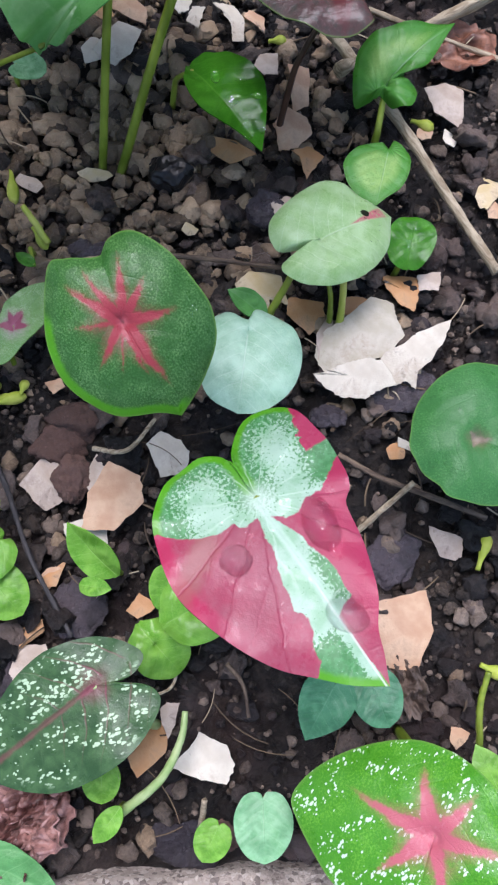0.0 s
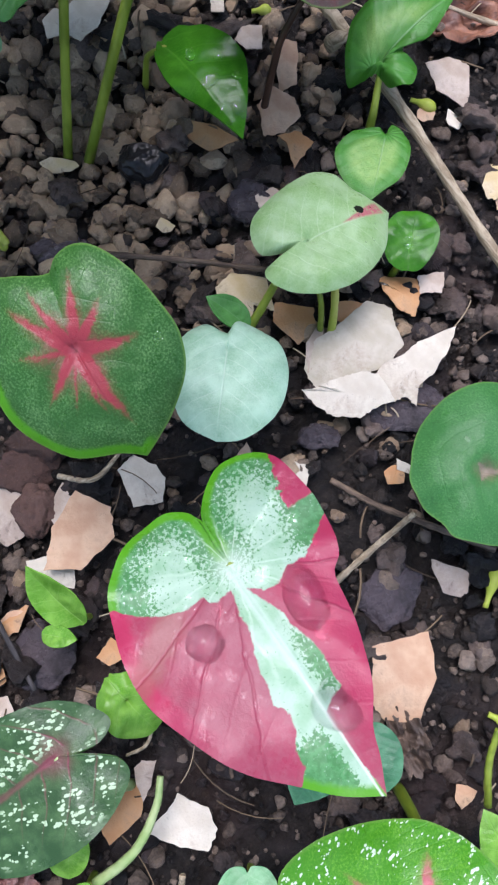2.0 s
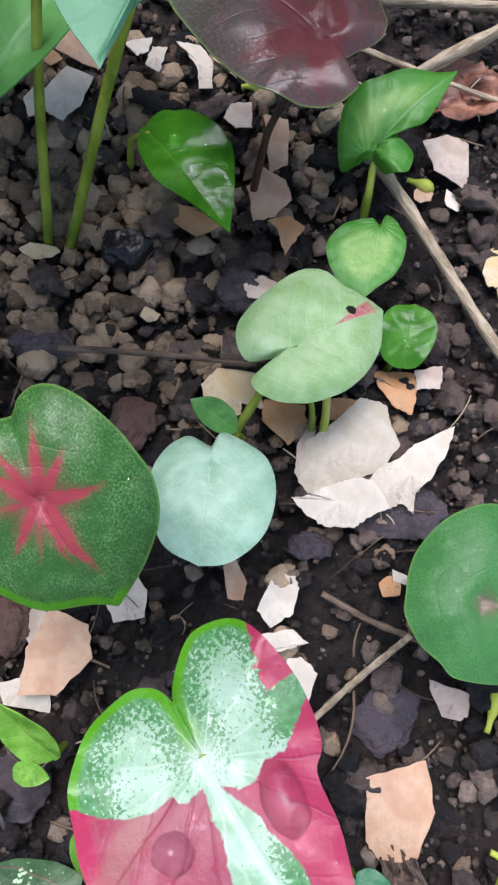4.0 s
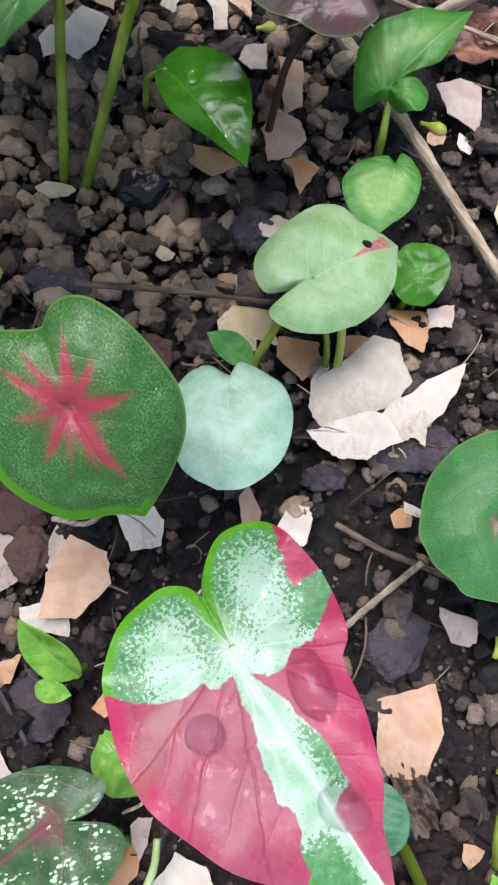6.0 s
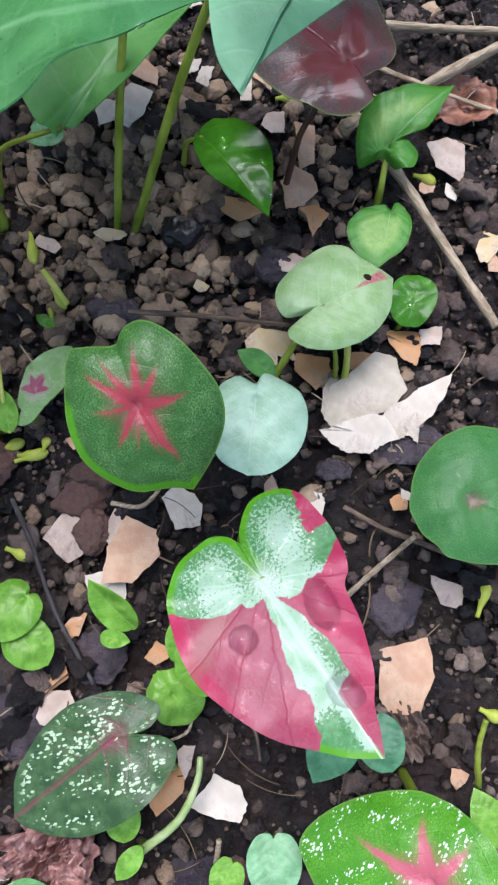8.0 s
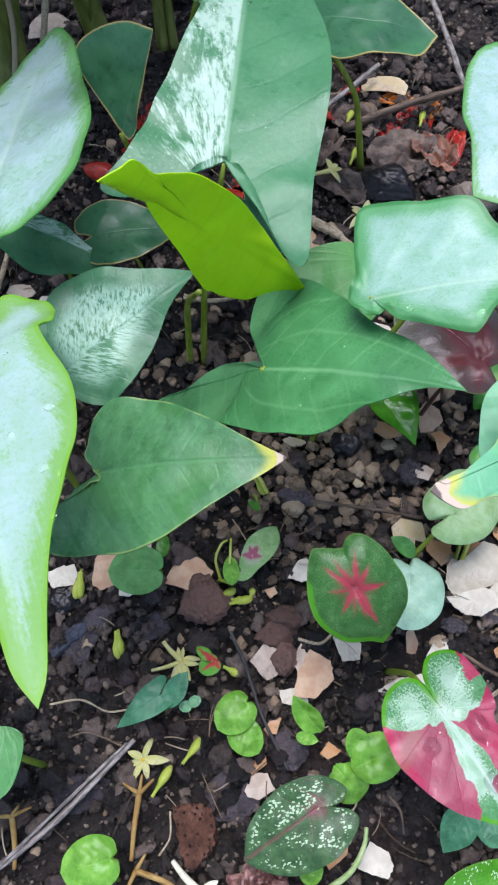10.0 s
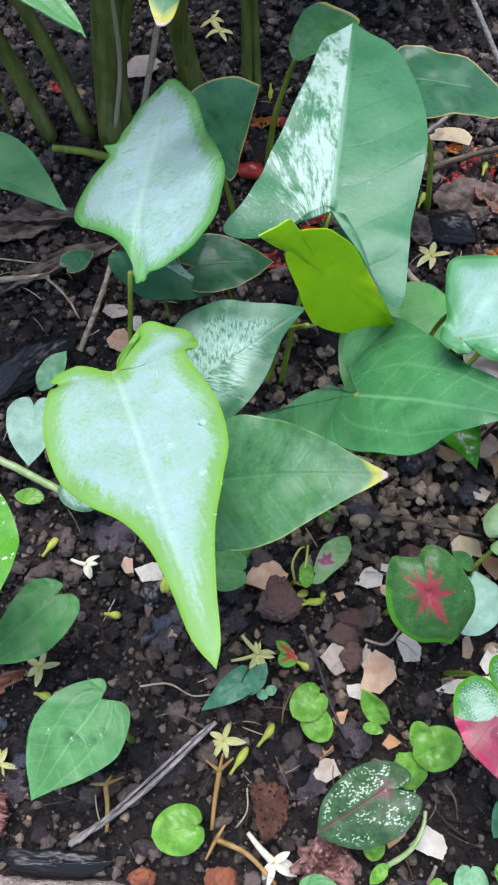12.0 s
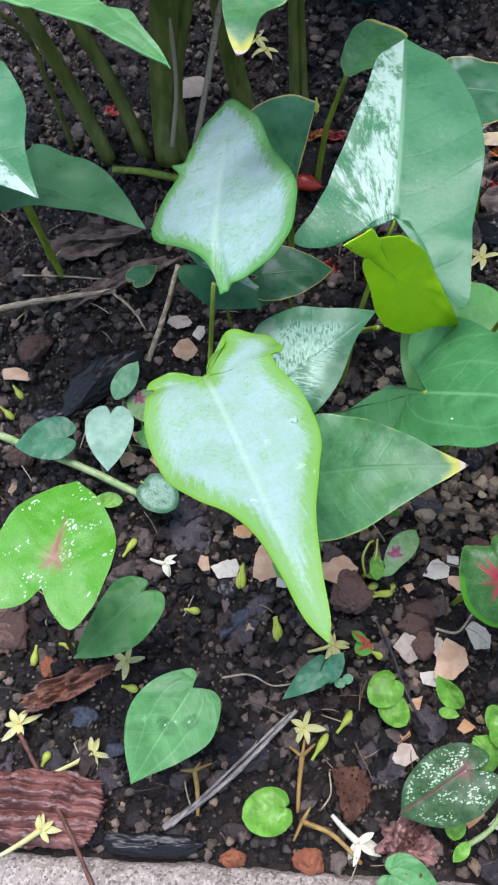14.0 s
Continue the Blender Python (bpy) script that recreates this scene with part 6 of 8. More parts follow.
shard((-0.0705, 0.2167, 0.002), ((-0.0061, 0.0031), (0.0017, 0.0023), (0.0062, -0.0012), (0.0029, -0.0042), (-0.0048, -0.0001)), "o", 6)
shard((-0.0091, 0.2012, 0.003), ((-0.0046, -0.0011), (-0.0027, 0.0039), (0.0034, 0.0052), (0.0043, -0.0035), (-0.0005, -0.0043)), "p", 7)
shard((0.0537, 0.1953, 0.003), ((-0.0077, 0.0041), (-0.0005, 0.0073), (0.0060, 0.0049), (0.0061, -0.0106), (-0.0040, -0.0055)), "p", 8)
shard((0.0025, 0.1754, 0.004), ((-0.0032, 0.0089), (0.0041, 0.0055), (0.0067, -0.0004), (0.0023, -0.0067), (-0.0037, -0.0087), (-0.0064, 0.0014)), "t", 9)
shard((0.0078, 0.1648, 0.004), ((-0.0052, 0.0024), (0.0008, 0.0044), (0.0057, 0.0011), (0.0009, -0.0080), (-0.0024, 0.0001)), "o", 10)
shard((0.0031, 0.1938, 0.003), ((-0.0050, 0.0089), (0.0025, 0.0079), (0.0039, -0.0068), (-0.0014, -0.0101)), "t", 11)
shard((-0.0016, 0.1136, 0.003), ((-0.0046, 0.0086), (0.0057, 0.0081), (0.0088, -0.0020), (0.0029, -0.0012), (0.0029, -0.0044), (-0.0011, -0.0068), (-0.0060, -0.0054), (-0.0086, 0.0031)), "c", 12)
shard((0.0132, 0.1093, 0.002), ((-0.0060, 0.0050), (0.0049, 0.0046), (0.0059, -0.0018), (0.0014, -0.0070), (-0.0062, -0.0007)), "o", 13)
shard((0.0428, 0.1206, 0.003), ((-0.0070, 0.0049), (0.0041, 0.0055), (0.0051, 0.0006), (0.0039, -0.0065), (-0.0008, -0.0050), (-0.0055, 0.0003)), "o", 14)
shard((0.0508, 0.1248, 0.003), ((-0.0040, 0.0020), (0.0037, 0.0042), (0.0033, -0.0025), (-0.0029, -0.0036)), "p", 15)
shard((0.0196, 0.1011, 0.003), ((-0.0028, 0.0012), (0.0017, 0.0104), (0.0018, 0.0009), (0.0008, -0.0054), (-0.0017, -0.0071)), "p", 16)
shard((0.0303, 0.1040, 0.0052), ((0.0025, 0.0137), (0.0069, 0.0132), (0.0096, 0.0123), (0.0107, 0.0074), (0.0136, 0.0011), (0.0091, -0.0060), (0.0017, -0.0105), (-0.0041, -0.0145), (-0.0104, -0.0135), (-0.0135, -0.0086), (-0.0131, -0.0020), (-0.0084, 0.0018), (-0.0040, 0.0057)), "v", 17)
shard((0.0284, 0.0874, 0.0085), ((-0.0119, -0.0001), (-0.0086, 0.0005), (-0.0053, 0.0022), (-0.0004, 0.0050), (0.0036, 0.0065), (0.0082, 0.0068), (0.0134, 0.0003), (0.0073, -0.0035), (0.0044, -0.0062), (-0.0031, -0.0067), (-0.0078, -0.0044)), "w", 18)
shard((0.0464, 0.0968, 0.0072), ((-0.0079, 0.0012), (-0.0029, 0.0040), (0.0004, 0.0078), (0.0113, 0.0145), (0.0096, 0.0080), (0.0054, -0.0007), (0.0017, -0.0043), (0.0012, -0.0100), (-0.0019, -0.0079), (-0.0059, -0.0098), (-0.0114, -0.0032)), "w", 19)
shard((0.0027, 0.1467, 0.002), ((-0.0048, 0.0003), (0.0004, 0.0041), (0.0049, 0.0023), (0.0024, -0.0034), (-0.0030, -0.0033)), "p", 20)
shard((0.0483, 0.0149, 0.004), ((-0.0080, 0.0082), (0.0063, 0.0134), (0.0085, 0.0022), (0.0043, -0.0092), (-0.0040, -0.0092), (-0.0073, -0.0056)), "t", 30)
shard((0.0102, 0.0485, 0.005), ((-0.0192, -0.0068), (-0.0111, 0.0001), (0.0006, 0.0043), (0.0097, 0.0066), (0.0140, 0.0037), (0.0058, 0.0008), (0.0045, -0.0027), (-0.0044, -0.0057)), "w", 31)
shard((0.0225, 0.0425, 0.006), ((-0.0034, 0.0055), (0.0002, 0.0064), (0.0042, 0.0031), (0.0017, -0.0076), (-0.0025, -0.0073)), "w", 32)
shard((0.0161, 0.0619, 0.003), ((-0.0019, 0.0069), (0.0051, 0.0060), (0.0036, -0.0030), (-0.0014, -0.0069), (-0.0053, -0.0030)), "w", 33)

# in the gravel
egg((-0.0181, 0.1664, 0), 0.019, 0.0085, -10, "o", (14, 0), True, 9)
egg((-0.0272, 0.1377, 0), 0.0062, 0.0045, 10, "c", (20, 20), True, 10)
egg((-0.061, 0.153, 0), 0.0115, 0.005, 5, "c", (20, 0), True, 13)
# under the pale leaves
egg((0.0279, 0.1139, 0), 0.008, 0.0075, 45, "o", (10, 0), True, 16)
egg((0.0478, 0.0944, 0), 0.009, 0.006, 80, "c", (0, 20), True, 22)
egg((0.0471, 0.0708, 0), 0.0075, 0.006, 30, "w", (10, 4), True, 25)
egg((0.0446, 0.0689, 0), 0.0065, 0.006, 60, "o", (0, 10), True, 26)
egg((0.0042, 0.0657, 0), 0.0125, 0.005, -70, "t", (0, 24), True, 27)
egg((0.0607, 0.042, 0), 0.0145, 0.010, -30, "p", (6, 6), True, 31)
egg((0.0563, 0.1817, 0), 0.0075, 0.006, -50, "w", (4, 0), True, 33)
egg((0.0475, 0.184, 0), 0.0085, 0.006, 10, "t", (4, 0), True, 34)
# around the rose leaf
egg((-0.0357, 0.0433, 0.002), 0.0215, 0.0185, 60, "t", (0, 6), True, 35)
egg((-0.0232, 0.0604, 0), 0.0155, 0.0125, 10, "c", (0, 0), False, 36)
egg((-0.0556, 0.0457, 0), 0.0155, 0.0145, 10, "p", (4, 4), True, 37)
egg((-0.044, 0.0344, 0), 0.0165, 0.0095, -15, "w", (0, 0), True, 38)
egg((-0.0429, 0.0493, 0), 0.0125, 0.009, 100, "p", (0, 0), True, 39)
egg((-0.0507, 0.0195, 0), 0.0095, 0.0055, 70, "t", (0, 10), True, 40)
egg((-0.0547, 0.0039, 0), 0.009, 0.006, 60, "o", (10, 0), True, 41)
egg((-0.0004, -0.0234, 0), 0.0185, 0.0125, 5, "w", (4, 0), True, 42)
egg((-0.0173, -0.0217, 0), 0.0175, 0.0135, 60, "o", (0, 8), True, 43)
egg((0.0695, 0.1617, -0), 0.0185, 0.0085, 75, "c", (0, 12), True, 44)
egg((0.072, 0.1555, 0), 0.0095, 0.0065, -20, "t", (0, 0), True, 45)
egg((-0.0247, 0.0151, 0), 0.008, 0.0065, 0, "o", (0, 0), True, 46)
egg((0.0657, -0.0098, 0), 0.0062, 0.0055, 20, "t", (10, 0), True, 47)
egg((-0.0822, 0.1465, 0), 0.0085, 0.0065, 0, "p", (4, 0), True, 48)
egg((-0.0131, -0.0131, 0), 0.0095, 0.0065, 100, "p", (0, 10), True, 49)
# in the open soil
egg((-0.0961, 0.0784, 0), 0.0245, 0.0175, 20, "t", (0, 0), True, 50)
egg((-0.1354, 0.0804, 0), 0.0225, 0.0145, 70, "t", (4, 4), True, 51)
egg((-0.1205, 0.0861, 0), 0.0155, 0.0055, 75, "w", (0, 30), True, 52)
egg((-0.1244, 0.0663, 0), 0.014, 0.0085, 20, "w", (0, 0), True, 53)
egg((-0.1543, 0.0688, 0), 0.0135, 0.0115, 20, "w", (6, 0), True, 54)
egg((-0.0468, 0.0898, 0), 0.0165, 0.0105, 25, "w", (0, 4), True, 55)
egg((-0.0389, 0.098, 0), 0.0085, 0.0065, 40, "w", (6, 0), True, 56)
egg((-0.0356, 0.0856, 0), 0.012, 0.008, 0, "t", (0, 0), True, 57)
egg((-0.0612, 0.077, 0), 0.0085, 0.0065, 80, "t", (0, 8), True, 58)
egg((-0.0505, 0.0201, 0), 0.0125, 0.0062, 70, "o", (0, 8), True, 59)
egg((-0.0547, 0.0035, 0), 0.0115, 0.0052, 80, "o", (0, 8), True, 60)
egg((-0.0524, -0.0045, 0), 0.0135, 0.0105, 60, "p", (4, 4), True, 61)
egg((-0.1567, 0.0669, 0), 0.0135, 0.0105, 10, "w", (0, 8), True, 62)
egg((-0.1694, 0.0684, 0), 0.0115, 0.0085, -30, "t", (8, 0), True, 63)
egg((-0.1353, 0.0786, 0), 0.0255, 0.0185, 70, "t", (0, 0), True, 64)
egg((-0.1521, 0.0879, 0), 0.0135, 0.0105, 30, "o", (0, 0), True, 65)
egg((-0.2116, 0.1922, 0), 0.0185, 0.0145, 30, "t", (0, 6), True, 66)
egg((-0.2192, 0.2127, 0), 0.0135, 0.0105, 10, "p", (0, 0), True, 67)
egg((-0.2057, 0.2071, 0), 0.0105, 0.0095, 60, "w", (4, 0), True, 68)
egg((-0.2255, 0.1168, 0), 0.0115, 0.0085, 20, "t", (0, 0), True, 69)
egg((-0.2073, 0.123, 0), 0.0125, 0.0105, 80, "t", (0, 4), True, 70)
egg((-0.223, 0.1316, 0), 0.0105, 0.0085, 0, "t", (0, 4), True, 71)
egg((-0.3052, 0.1564, 0), 0.0195, 0.0125, 20, "t", (4, 0), True, 72)
egg((-0.0701, 0.201, 0), 0.0105, 0.0075, 45, "w", (10, 0), True, 73)
egg((-0.0489, 0.2519, 0), 0.0125, 0.0085, 10, "w", (10, 0), True, 74)
egg((-0.0433, 0.3966, 0), 0.0335, 0.0165, 10, "c", (0, 0), True, 75)
egg((-0.07, 0.26, 0), 0.0185, 0.0135, 40, "t", (0, 0), True, 76)
egg((-0.0476, 0.2532, 0), 0.0125, 0.0095, 0, "w", (0, 0), True, 77)
egg((-0.0766, 0.2692, 0), 0.0215, 0.0165, 30, "t", (0, 0), True, 78)
egg((-0.0651, 0.2596, 0), 0.0165, 0.0105, -10, "w", (0, 0), True, 79)
egg((0.0019, 0.1799, 0), 0.0155, 0.0105, 60, "t", (0, 8), True, 80)
egg((-0.2585, 0.4029, -0), 0.0285, 0.0195, 20, "p", (0, 0), True, 81)


# ---- fallen flowers and buds ----
def petal_mat(name, a, b):
    k = Mat(name, 0.5, 0.3)
    p = k.coords()
    c = k.mix(k.noise(p, 140.0, 3).step(0.35, 0.7), a, b)
    c = k.mix(k.noise(p, 260.0, 4, 0.7).step(0.58, 0.7) * 0.35, c, (0.3, 0.2, 0.07))
    return k.finish(c, None, k.noise(p, 600.0, 3), 0.3, 0.0005, 0.25)


M_CREAM = petal_mat("cream_petal", (0.6, 0.58, 0.2), (0.7, 0.67, 0.38))
M_WHITEPETAL = petal_mat("white_petal", (0.74, 0.72, 0.52), (0.78, 0.77, 0.66))
M_BUD = petal_mat("yellow_green_bud", (0.4, 0.5, 0.06), (0.6, 0.62, 0.14))
M_YOLK = petal_mat("yellow_throat", (0.7, 0.45, 0.03), (0.75, 0.55, 0.08))
M_TAN = petal_mat("tan_peduncle", (0.32, 0.18, 0.05), (0.45, 0.3, 0.1))


def bud(place, yaw, long=0.0095, fat=0.0019, kind=M_BUD, seed=0):
    """A fallen club-shaped bud, drawn out to a thin tail, lying on its side."""
    bm = bmesh.new()
    rings = []
    for i in range(11):
        s = i / 10
        q = min(1.0, max(0.0, (s - 0.2) / 0.45))
        r = fat * (0.34 + 0.66 * q * q * (3 - 2 * q)) * (math.sqrt(max(0.0, 1 - ((s - 0.7) / 0.31) ** 2)) if s > 0.7 else 1.0) + 0.00012
        z = fat * 0.3 * math.sin(s * 3.1)
        rings.append([bm.verts.new(((s - 0.5) * long, r * math.cos(a), z + r * math.sin(a))) for a in (2 * math.pi * j / 10 for j in range(10))])
    for a, b in zip(rings, rings[1:]):
        for j in range(10):
            bm.faces.new((a[j], a[(j + 1) % 10], b[(j + 1) % 10], b[j]))
    bm.faces.new(rings[0][::-1])
    bm.faces.new(rings[-1])
    ob = part("flower_bud", bm, kind)
    ob.matrix_world = pose(place[0], place[1], height(place[0], place[1]) + fat * 0.9 + 0.0012 + place[2], 0, 4, yaw)
    return tagged(ob, "small fallen yellow-green flower bud on the soil", "flower bud", "fallen buds")


def petal(long, wide, lift, material, parent, yaw, name="petal", back=0.0, bend=0.0):
    bm = bmesh.new()
    rows = []
    for i in range(8):
        s = i / 7
        w = wide * (math.sin(math.pi * (0.12 + 0.86 * s)) ** 0.8)
        z = lift * s - back * s * s
        rows.append([bm.verts.new((s * long * (1 - 0.25 * abs(bend) * s), t * w + bend * long * s * s, z + abs(t) * w * 0.5 + t * w * bend * s)) for t in (-0.5, -0.25, 0, 0.25, 0.5)])
    for a, b in zip(rows, rows[1:]):
        for j in range(4):
            bm.faces.new((a[j], b[j], b[j + 1], a[j + 1]))
    ob = part(name, crisp(bm), material, parent)
    so = ob.modifiers.new("thickness", "SOLIDIFY")
    so.thickness = 0.0003
    ob.rotation_euler = (0, 0, radians(yaw))
    return ob


def flower(place, yaw, size=0.008, petals=5, tube_len=0.0, material=None, label="fallen cream star-shaped flower on the soil", tilt=(0, 0), seed=0):
    """A fallen flower: narrow petals about a yellow throat, with a tube where one shows."""
    rnd = random.Random(seed)
    material = material or M_CREAM
    top = thing("fallen_flower", (place[0], place[1], place[2] + height(place[0], place[1]) + 0.0055), label, "flower", "fallen flowers")
    top.rotation_euler = (radians(tilt[0]), radians(tilt[1]), radians(yaw))
    for i in range(petals):
        turn = (-75 + 150 * i / (petals - 1) if tube_len else 360 / petals * i) + rnd.uniform(-12, 12)
        petal(size * rnd.uniform(0.7, 1.1), size * rnd.uniform(0.24, 0.38), size * rnd.uniform(0.0, 0.5), material, top, turn, back=size * rnd.uniform(0.1, 0.7), bend=rnd.uniform(-0.3, 0.3))
    bm = bmesh.new()
    bmesh.ops.create_icosphere(bm, subdivisions=2, radius=size * 0.075, matrix=Matrix.Translation((0, 0, size * 0.04)))
    part("throat", bm, M_YOLK, top)
    if tube_len:
        part("tube", tube([(0, 0, 0), (-tube_len * 0.5, 0, 0.0006), (-tube_len, 0.0008, 0.0)], size * 0.16, size * 0.09, 8, 6), material, top)
    return top


bud((-0.0874, 0.1447, 0), -75, 0.013)
bud((0.071, 0.0418, 0), 75, 0.0125)
bud((0.0739, 0.0085, 0), -20, 0.007)
bud((0.0465, 0.1868, 0), -15, 0.0085)
bud((-0.0065, 0.2143, 0), 10, 0.0065, 0.0018)
bud((-0.1483, 0.0642, 0), -85, 0.0125)
bud((-0.1247, 0.0417, 0), -72, 0.0125)
bud((-0.0927, -0.0092, 0), 68, 0.0145)
bud((-0.0824, 0.0049, 0), 62, 0.014)
bud((-0.0736, 0.0705, 0), 25, 0.011)
bud((-0.0805, 0.0729, 0), 35, 0.009)
bud((-0.0721, 0.0398, 0), -15, 0.0085)
bud((-0.1705, 0.2619, 0), 80, 0.009)
bud((-0.1691, 0.042, 0), 5, 0.0085)
bud((-0.1471, 0.0652, 0), -80, 0.0135)
bud((-0.21, 0.0678, 0), 70, 0.0125)
bud((-0.2281, 0.0116, 0), 0, 0.0085)
bud((-0.2427, 0.0033, 0), -80, 0.0105)
bud((-0.1902, -0.0021, 0), 0, 0.0085)
bud((-0.2214, -0.0425, 0), 80, 0.0075)
bud((-0.2193, -0.0616, 0), -15, 0.009)
bud((-0.3018, 0.1466, 0), -40, 0.011)
bud((-0.3039, 0.1325, 0), -30, 0.012)
bud((-0.1238, 0.043, 0), -70, 0.0115)
bud((-0.0761, -0.0214, 0), 0, 0.0065, 0.0014)
bud((-0.168, 0.4051, 0), -75, 0.0165)
bud((-0.0555, 0.3353, 0), 80, 0.0145)
bud((-0.0187, 0.3747, 0), 85, 0.0135)
bud((-0.0617, 0.3612, 0.004), 80, 0.0125)
bud((-0.0746, 0.1262, 0.003), -50, 0.009, 0.0016)
bud((-0.0694, 0.0746, 0.002), 80, 0.005, 0.0014)
bud((-0.0752, 0.0709, 0), 10, 0.006, 0.0016)
flower((-0.1019, -0.0025, 0), 20, 0.0105, 6, seed=1)
flower((-0.2388, -0.0299, 0), 20, 0.0105, 6, seed=2)
flower((-0.1993, -0.0352, 0), 40, 0.0085, 4, 0.02, seed=3, label="fallen cream trumpet flower lying on its side")
flower((-0.211, -0.0711, 0.008), 45, 0.009, 5, 0.021, seed=4, label="fallen cream trumpet flower lying on its side")
flower((-0.1891, 0.0627, 0), 0, 0.008, 4, 0.008, M_WHITEPETAL, seed=5, label="fallen white flower with a yellow throat")
flower((-0.1951, 0.01, 0), 10, 0.0095, 5, seed=6)
flower((-0.0687, -0.0458, 0), -30, 0.0115, 5, 0.016, M_WHITEPETAL, seed=7, label="fallen white flower with long curled petals", tilt=(0, -10))
flower((-0.0958, 0.0387, 0), 30, 0.007, 5, 0.012, M_CREAM, seed=8, label="fallen cream flower with a white calyx")
flower((-0.0439, 0.2931, 0), 10, 0.0125, 5, seed=9)
flower((-0.0669, 0.3178, 0.003), 30, 0.009, 4, 0.015, seed=10, label="fallen cream trumpet flower lying on its side")
flower((-0.2229, 0.4591, 0), 10, 0.010, 5, seed=11)
flower((-0.0943, 0.0397, 0), -30, 0.009, 4, 0.012, seed=12, label="fallen cream trumpet flower lying on its side")
flower((-0.2142, 0.4487, 0), 0, 0.011, 5, seed=13)


def peduncle(pts, forks, label):
    """A fallen forked flower stalk with small bracts."""
    top = thing("flower_stalk", pts[0], label, "flower stalk", "fallen flower stalks")
    b = np.array(top.location)
    part("stalk", tube([np.array(q) - b for q in pts], 0.0009, 0.0013, 8, 6), M_TAN, top)
    for f in forks:
        part("fork", tube([np.array(pts[-1]) - b, np.array(f) - b], 0.0011, 0.0005, 6, 4), M_TAN, top)
    return top


peduncle([(-0.098, -0.0396, 0.003), (-0.0995, -0.0277, 0.004), (-0.1004, -0.0153, 0.004)], [(-0.1074, -0.0124, 0.007), (-0.0955, -0.0088, 0.007), (-0.1006, -0.0078, 0.006)], "tan forked flower stalk lying on the soil")
peduncle([(-0.0659, -0.0539, 0.003), (-0.0804, -0.0453, 0.004), (-0.0953, -0.0426, 0.004)], [(-0.0977, -0.0513, 0.006), (-0.0927, -0.036, 0.006), (-0.0887, -0.0435, 0.006)], "tan forked flower stalk beside a white flower")
peduncle([(-0.1431, -0.0506, 0.003), (-0.1452, -0.0413, 0.005), (-0.1488, -0.0321, 0.006)], [(-0.1551, -0.0335, 0.008), (-0.1415, -0.0273, 0.008), (-0.1469, -0.028, 0.007)], "tan forked flower stalk by a stick")


# ---- stones, bark and scraps ----
def lump(seed, sub=3, rough=0.25, flat=0.7, spike=0.0, cuts=9):
    """A broken lump of about unit size, its faces cut by planes and worn round at their edges."""
    bm = bmesh.new()
    bmesh.ops.create_icosphere(bm, subdivisions=sub, radius=1.0)
    o = Vector((seed * 3.7, seed * 1.3, seed * 2.1))
    rnd = random.Random(seed * 13 + 5)
    planes = [(Vector((rnd.gauss(0, 1), rnd.gauss(0, 1), rnd.gauss(0, 0.8))).normalized(), rnd.uniform(0.62, 0.9)) for _ in range(cuts)]
    for v in bm.verts:
        d = v.co.normalized()
        c = d * (1 + rough * noise.noise(d * 1.4 + o) + rough * 0.5 * noise.noise(d * 3.1 + o))
        for q, far in planes:
            over = c.dot(q) - far
            if over > 0:
                c -= q * over * 0.9
        c = c * (1 + spike * noise.noise(d * 6 + o) + spike * 0.6 * noise.noise(d * 14 + o) + 0.05 * rough * noise.noise(d * 22 + o))
        v.co = Vector((c.x, c.y, c.z * flat))
    return bm


def stone(name, label, place, size, material, seed, flat=0.7, yaw=0, rough=0.25, spike=0.0, category="stone", sub=3, sink=0.35):
    s = size if isinstance(size, tuple) else (size, size, size)
    bm = lump(seed, 5, rough, flat, spike)
    for v in bm.verts:
        d = Vector((v.co.x * s[0], v.co.y * s[1], v.co.z * s[2]))
        layer = Vector((d.x * 90, d.y * 260, d.z * 500 + seed))
        v.co = d + d.normalized() * (0.0007 * noise.noise(d * 480) + 0.0004 * noise.noise(d * 1500) + 0.0006 * noise.noise(layer))
    ob = part(name, bm, material)
    ob.matrix_world = pose(place[0], place[1], place[2] + height(place[0], place[1]) + s[2] * flat * (1 - sink), 0, 0, yaw)
    return tagged(ob, label, category)


stone("clod", "porous red-brown lump of laterite on the soil", (-0.0747, -0.0249, 0), (0.0085, 0.0135, 0.009), M_LATERITE, 1, 0.8, 20, 0.4, 0.1, "clod", 4)
stone("clod", "ridged dark brown lump of bark on the soil", (-0.0901, 0.068, 0), (0.0105, 0.011, 0.008), M_CLOD, 2, 0.8, 10, 0.4, 0.08, "clod", 4)
stone("stone", "purple-brown angular stone on the soil", (-0.0531, 0.0666, 0), (0.0095, 0.0075, 0.007), M_CLOD, 3, 0.8)
stone("stone", "brown stone resting against an eggshell", (-0.0495, 0.0476, 0), (0.006, 0.0075, 0.006), M_CLOD, 4, 0.8)
stone("stone", "grey-brown flat stone by a twig", (-0.0561, 0.1262, 0), (0.009, 0.006, 0.005), M_CHIP, 5, 0.6)
stone("clod", "brown round clod by an eggshell", (-0.0278, 0.105, 0), (0.0075, 0.009, 0.007), M_CLOD, 6, 0.8, spike=0.05)
stone("stone", "purple-grey smooth stone in gravel", (-0.0021, 0.1473, 0), (0.0085, 0.0065, 0.006), M_CHIP, 7, 0.7)
stone("stone", "grey flat stone in the soil", (0.0234, 0.0765, 0), (0.006, 0.004, 0.004), M_CHIP, 8, 0.7)
